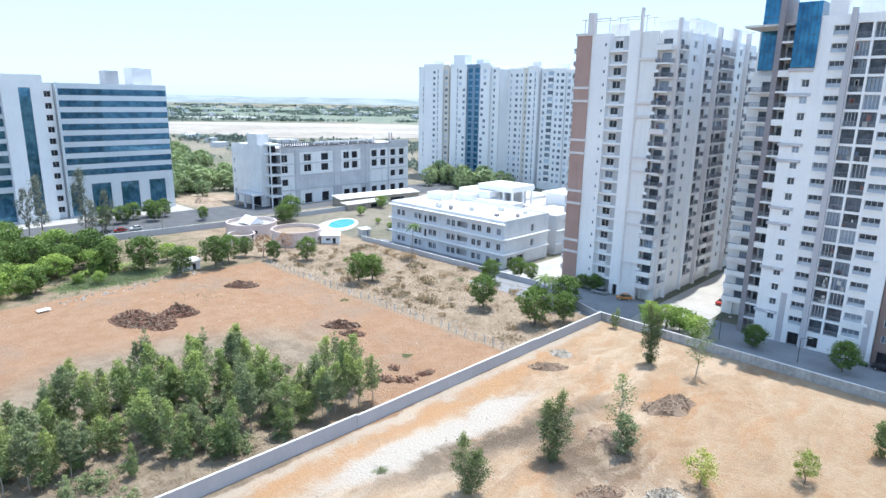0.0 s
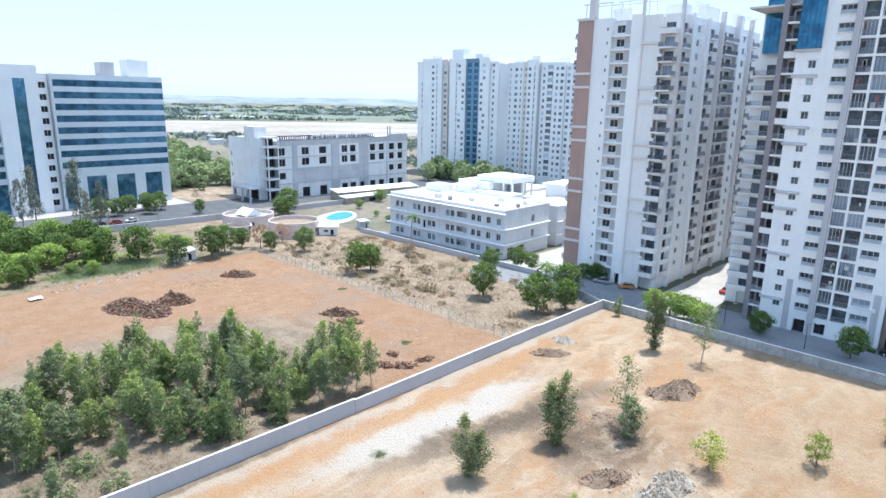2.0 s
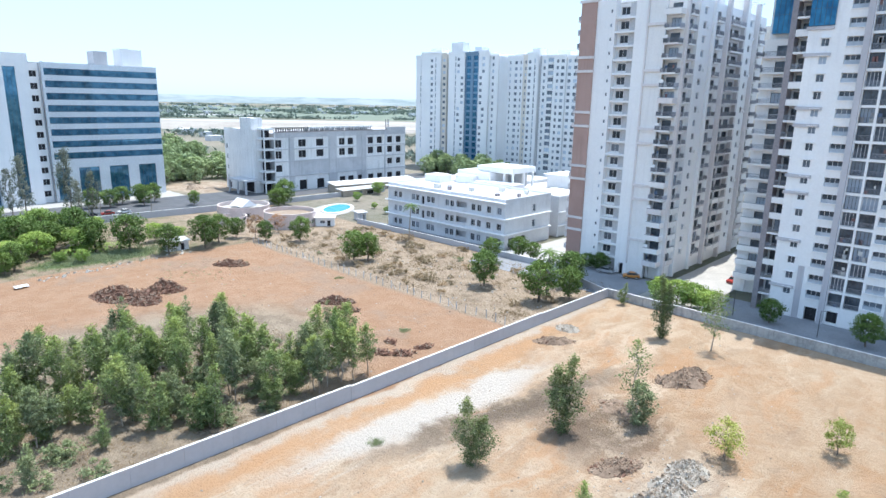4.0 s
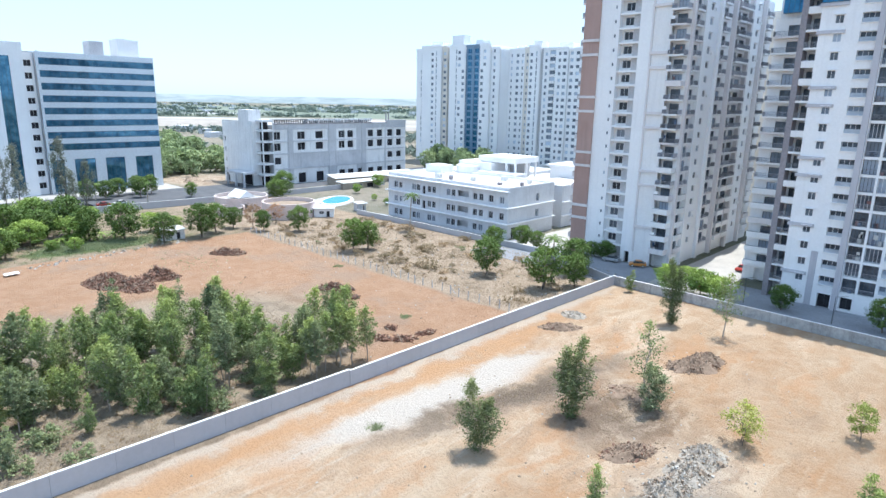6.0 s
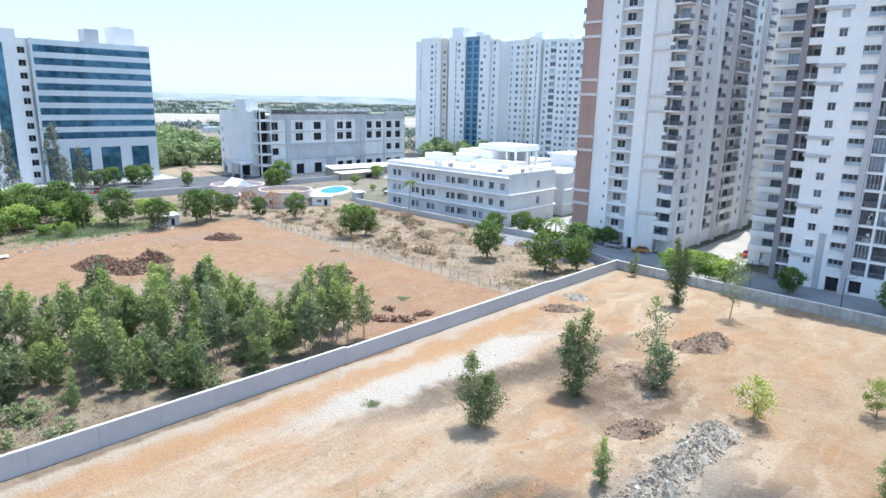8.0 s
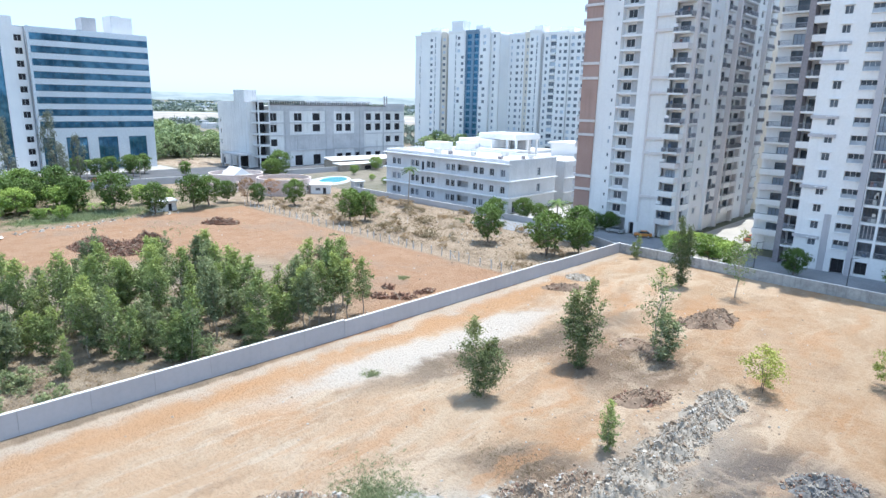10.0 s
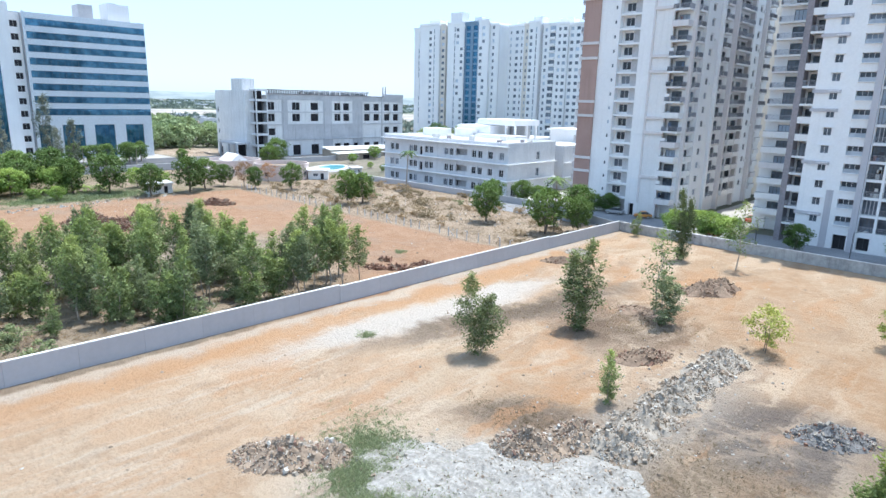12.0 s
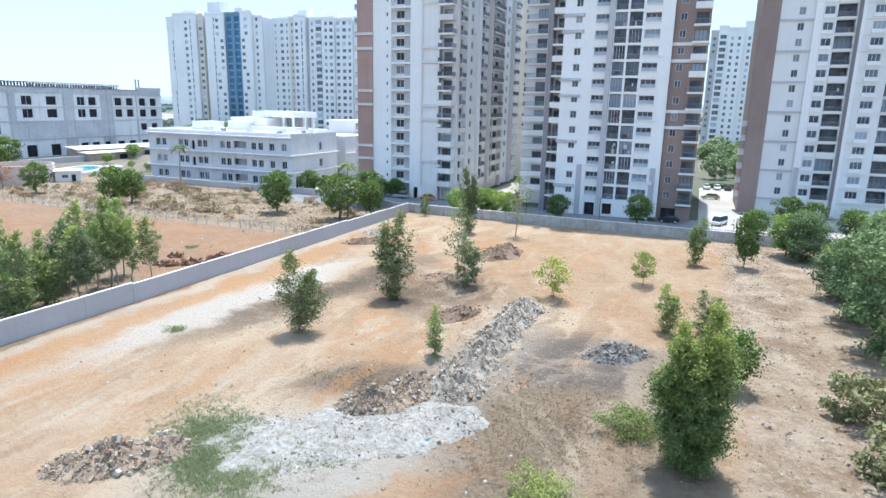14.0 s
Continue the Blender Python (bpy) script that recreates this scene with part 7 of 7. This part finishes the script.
def car(label, x, y, rz, paint, length=4.1, width=1.7, van=False):
    """A car from a side profile; the cabin narrows upward; four wheels with rims."""
    root = thing("car", x, y, 0.08, label, "van" if van else "car", "parked cars", rz=rz)
    L, W = length, width
    low = [(0, 0.35), (0, 0.8), (0.24 * L, 0.95), (0.8 * L, 0.98), (L, 0.9), (L, 0.35)]
    cab = [(0.1 * L, 0.95), (0.2 * L, 1.8), (0.96 * L, 1.85), (0.99 * L, 0.95)] if van else [(0.22 * L, 0.95), (0.36 * L, 1.42), (0.72 * L, 1.45), (0.93 * L, 0.98)]

    def loft(prof, w0, w1, zmax, zmin):
        bm = bmesh.new()
        sides = []
        for s in (-1, 1):
            sides.append([bm.verts.new((px_ - L / 2, s * (w0 + (w1 - w0) * (pz_ - zmin) / (zmax - zmin)) / 2, pz_)) for px_, pz_ in prof])
        bm.faces.new(sides[0])
        bm.faces.new(list(reversed(sides[1])))
        for i in range(len(prof)):
            j = (i + 1) % len(prof)
            bm.faces.new((sides[0][j], sides[0][i], sides[1][i], sides[1][j]))
        bmesh.ops.bevel(bm, geom=bm.edges[:], offset=0.05, segments=2, affect="EDGES")
        bmesh.ops.recalc_face_normals(bm, faces=bm.faces)
        return bm

    part("body", loft(low, W * 0.98, W, 0.98, 0.35), paint, root)
    part("glazing", loft(cab, W * 0.94, W * 0.74, 1.85 if van else 1.45, 0.95), CARGLASS, root, "dark tinted windows")
    bm = bmesh.new()
    x0, x1 = (0.2 * L, 0.96 * L) if van else (0.37 * L, 0.71 * L)
    box(bm, x0 - L / 2, x1 - L / 2, -W * 0.36, W * 0.36, 1.83 if van else 1.43, 1.9 if van else 1.49)
    part("roof", bm, paint, root)
    for wx in (0.19 * L, 0.8 * L):
        for wy in (-W / 2 + 0.06, W / 2 - 0.06):
            bm = bmesh.new()
            cyl(bm, 0, 0, -0.11, 0.11, 0.31, 0.31, 18)
            wheel = part("wheel", bm, TYRE, root)
            wheel.matrix_basis = pose(wx - L / 2, wy, 0.31, 90, 0, 0)
            bm = bmesh.new()
            cyl(bm, 0, 0, -0.12, 0.12, 0.18, 0.18, 14)
            part("rim", bm, SHEET, wheel)
    return root


SILVER = mat("silver_car_paint", (0.5, 0.52, 0.54), (0.58, 0.6, 0.62), 0.5, 8.0, 0.3, 0.0, metal=0.5)
REDPAINT = mat("red_car_paint", (0.32, 0.03, 0.025), (0.4, 0.05, 0.04), 0.5, 8.0, 0.3, 0.0)
ORANGEPAINT = mat("orange_car_paint", (0.5, 0.2, 0.04), (0.56, 0.25, 0.06), 0.5, 8.0, 0.35, 0.0)
WHITEPAINT = mat("white_car_paint", (0.72, 0.72, 0.72), (0.8, 0.8, 0.8), 0.5, 8.0, 0.3, 0.0)
BLACKPAINT = mat("black_car_paint", (0.02, 0.02, 0.025), (0.035, 0.035, 0.04), 0.5, 8.0, 0.3, 0.0)
BEIGEPAINT = mat("beige_car_paint", (0.42, 0.36, 0.26), (0.5, 0.43, 0.32), 0.5, 8.0, 0.3, 0.0)
car("silver hatchback parked before the tower", -11.8, 12.0, 8, SILVER)
car("orange hatchback parked before the tower", -5.1, 12.2, 30, ORANGEPAINT, 3.8)
car("red car parked under the driveway trees", 12.6, 5.0, 150, REDPAINT)
car("dark red car parked in the yard", 13.4, 26.6, 80, REDPAINT)
car("white car at the end of the yard", 10.5, 66.0, 10, WHITEPAINT)
car("white van standing in the parking court", 58.4, 10.8, 65, WHITEPAINT, 4.2, 1.75, True)
car("beige saloon on the parking court", 57.2, 50.0, 0, BEIGEPAINT, 4.5)
for i, pm in enumerate((WHITEPAINT, WHITEPAINT, BLACKPAINT, SILVER)):
    car(("white", "white", "black", "silver")[i] + " car in the far parking row", 56.4 + 2.8 * i, 72.0, 90, pm)
for i, pm in enumerate((SILVER, WHITEPAINT, BLACKPAINT, REDPAINT, WHITEPAINT)):
    car(("silver", "white", "black", "red", "white")[i] + " car parked along the garden wall road", -166.0, -66.0 + 5.4 * i, 88, pm)
car("dark car parked under the tower", 49.0, 9.2, 5, BLACKPAINT)


# ---- lamp posts and poles ----
def lamp(x, y, h, label, arm=1.4, rz=0.0):
    root = thing("street_lamp", x, y, 0, label, "street lamp", "driveway lamps", rz=rz)
    bm = bmesh.new()
    cyl(bm, 0, 0, -0.2, h, 0.08, 0.05, 10)
    part("pole", bm, DARKFRAME, root)
    tv, tf = [], []
    tube(tv, tf, (0, 0, h - 0.1), (arm, 0, h + 0.25), 0.04, 0.035, 6)
    part("arm", mesh_from("arm", tv, tf, DARKFRAME), None, root)
    bm = bmesh.new()
    box(bm, arm - 0.2, arm + 0.45, -0.14, 0.14, h + 0.2, h + 0.32)
    bmesh.ops.bevel(bm, geom=bm.edges[:], offset=0.03, segments=2, affect="EDGES")
    part("lamp_head", bm, SHEET, root)


lamp(21.5, 2.5, 5.0, "dark street lamp beside the driveway", rz=20)
lamp(36.5, 1.5, 5.0, "dark street lamp beside the driveway", rz=20)
lamp(-10.0, -18.9, 9.8, "tall grey utility pole beside the mango trees", 0.8, 100)

# low hedges at the towers
for x0, x1, y0, y1, h in ((24.5, 27.5, 8.4, 9.4, 0.8), (45.0, 46.4, 8.6, 9.6, 0.8), (82.0, 112.0, 26.5, 29.0, 1.6), (56.0, 74.0, 76.0, 78.0, 1.4), (-27.5, -26.2, 8, 13.5, 1.2)):
    root = thing("clipped_hedge", (x0 + x1) / 2, (y0 + y1) / 2, 0, "clipped green hedge at the tower foot", "hedge")
    n = int(220 * (x1 - x0) * (y1 - y0) ** 0.5)
    c = np.stack([rng.uniform(x0, x1, n) - (x0 + x1) / 2, rng.uniform(y0, y1, n) - (y0 + y1) / 2, rng.uniform(0.05, h, n)], axis=1)
    v, f = leaves(c, [(0.05, 0.05, 0.05)] * n, [1] * n, 0.16)
    part("foliage", leaf_object("foliage", v, f, HEDGELEAF), None, root)

# ---- far country ----
FARSAND = mat("dry_lake_bed", (0.26, 0.235, 0.205), (0.38, 0.345, 0.3), 0.012, 0.1, 0.95, 0.0)
FARSALT = mat("pale_salt_flat", (0.36, 0.36, 0.35), (0.44, 0.44, 0.43), 0.01, 0.1, 0.95, 0.0)
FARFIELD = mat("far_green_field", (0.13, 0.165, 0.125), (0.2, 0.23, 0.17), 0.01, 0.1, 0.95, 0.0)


def far_sheet(name, label, cx, cy, rx, ry, turn, z, material):
    n = 60
    vs = [(0, 0, 0)] + [(rx * math.cos(2 * math.pi * i / n) * (1 + 0.25 * noise.noise((math.cos(6.28 * i / n) * 2 + cx, math.sin(6.28 * i / n) * 2, cy))), ry * math.sin(2 * math.pi * i / n) * (1 + 0.25 * noise.noise((math.cos(6.28 * i / n) * 2, cx, math.sin(6.28 * i / n) * 2))), 0) for i in range(n)]
    o = new(name, mesh_from(name, vs, [(0, 1 + i, 1 + (i + 1) % n) for i in range(n)], material))
    o.matrix_basis = pose(cx, cy, z, 0, 0, turn)
    return tagged(o, label, "field", kind="structure")


def out(px_, dist):
    """A place far off: degrees right of the middle of the first view, metres out."""
    a = radians(134 - px_)
    return 62.9 + dist * math.cos(a), -124.1 + dist * math.sin(a)


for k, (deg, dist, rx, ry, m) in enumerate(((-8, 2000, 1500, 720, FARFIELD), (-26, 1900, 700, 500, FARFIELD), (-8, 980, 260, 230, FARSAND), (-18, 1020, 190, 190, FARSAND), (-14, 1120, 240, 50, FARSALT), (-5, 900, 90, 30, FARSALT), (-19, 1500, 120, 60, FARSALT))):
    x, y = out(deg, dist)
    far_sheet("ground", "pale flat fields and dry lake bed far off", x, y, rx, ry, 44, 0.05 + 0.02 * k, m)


def far_scatter(name, label, category, n, d0, d1, a0, a1, make, material):
    vs, fs = [], []
    for _ in range(n):
        dist = d0 * (d1 / d0) ** float(rng.random())
        ang = a0 + (a1 - a0) * float(rng.random())
        x, y = out(ang, dist)
        if noise.noise((ang * 0.09, dist * 0.006, 5.0)) < -0.02:
            continue
        make(vs, fs, x, y, dist)
    return tagged(new(name, mesh_from(name, vs, fs, material)), label, category, kind="stuff")


def house_box(vs, fs, x, y, dist):
    w, d, h, k = 8 + 8 * float(rng.random()), 8 + 8 * float(rng.random()), 3.5 + 4 * float(rng.random()), len(vs)
    for z in (0, h):
        vs += [(x - w / 2, y - d / 2, z), (x + w / 2, y - d / 2, z), (x + w / 2, y + d / 2, z), (x - w / 2, y + d / 2, z)]
    for f in ((4, 5, 6, 7), (0, 1, 5, 4), (1, 2, 6, 5), (2, 3, 7, 6), (3, 0, 4, 7)):
        fs.append(tuple(k + i for i in f))


def clump(vs, fs, x, y, dist):
    r = 4 + 4 * float(rng.random())
    for _ in range(26):
        c = np.array([x, y, r * 0.45]) + rng.normal(size=3) * np.array([r * 1.5, r * 1.5, r * 0.22])
        k, s = len(vs), r * 0.17 + 0.0004 * dist
        for _ in range(2):
            d = rng.normal(size=(4, 3)) * s
            vs.extend(map(tuple, c + d))
            fs.append((len(vs) - 4, len(vs) - 3, len(vs) - 2, len(vs) - 1))


# grey-green base colour with aerial haze painted in
HAZYTREE = mat("distant_trees", (0.14, 0.185, 0.15), (0.22, 0.265, 0.22), 0.02, 0.3, 0.95, 0.0)
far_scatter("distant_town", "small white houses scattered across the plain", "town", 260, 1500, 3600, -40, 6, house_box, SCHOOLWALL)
far_scatter("distant_town", "low white sheds beyond the office block", "town", 26, 520, 760, -24, -13, house_box, SCHOOLWALL)
far_scatter("distant_trees", "tree belts before the dry lake bed", "trees", 420, 420, 740, -40, 10, clump, HAZYTREE)
far_scatter("distant_trees", "grey-green tree belts across the plain", "trees", 1300, 1260, 3400, -42, 10, clump, HAZYTREE)
far_scatter("distant_trees", "tree belts beyond the parking court", "trees", 700, 330, 3000, 12, 60, clump, HAZYTREE)

# hill backdrop on the horizon: blue-grey distance haze painted as emission
HILL, hill_nodes, hill_bsdf = base_mat("hill_haze_glow")
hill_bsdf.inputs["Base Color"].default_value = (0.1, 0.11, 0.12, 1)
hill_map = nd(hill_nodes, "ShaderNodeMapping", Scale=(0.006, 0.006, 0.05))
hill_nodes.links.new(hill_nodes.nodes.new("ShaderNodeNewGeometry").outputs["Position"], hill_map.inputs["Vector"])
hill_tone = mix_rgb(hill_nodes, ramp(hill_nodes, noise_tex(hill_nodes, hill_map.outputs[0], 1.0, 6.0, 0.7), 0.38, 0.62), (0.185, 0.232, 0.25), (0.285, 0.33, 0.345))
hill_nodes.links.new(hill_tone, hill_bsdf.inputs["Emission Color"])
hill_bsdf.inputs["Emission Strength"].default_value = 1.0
vs, fs = [], []
for i in range(181):
    a = radians(134 + 75 - 150 * i / 180)
    x, y = 62.9 + 4200 * math.cos(a), -124.1 + 4200 * math.sin(a)
    vs += [(x, y, -5), (x, y, 44 + 7 * noise.noise((i * 0.09, 0, 2)) + 5 * noise.noise((i * 0.7, 3, 2)))]
    if i:
        fs.append((2 * i - 2, 2 * i, 2 * i + 1, 2 * i - 1))
tagged(new("backdrop", mesh_from("backdrop", vs, fs, HILL, True)), "glowing hill backdrop with horizon haze put into its colour", "hills", kind="structure")
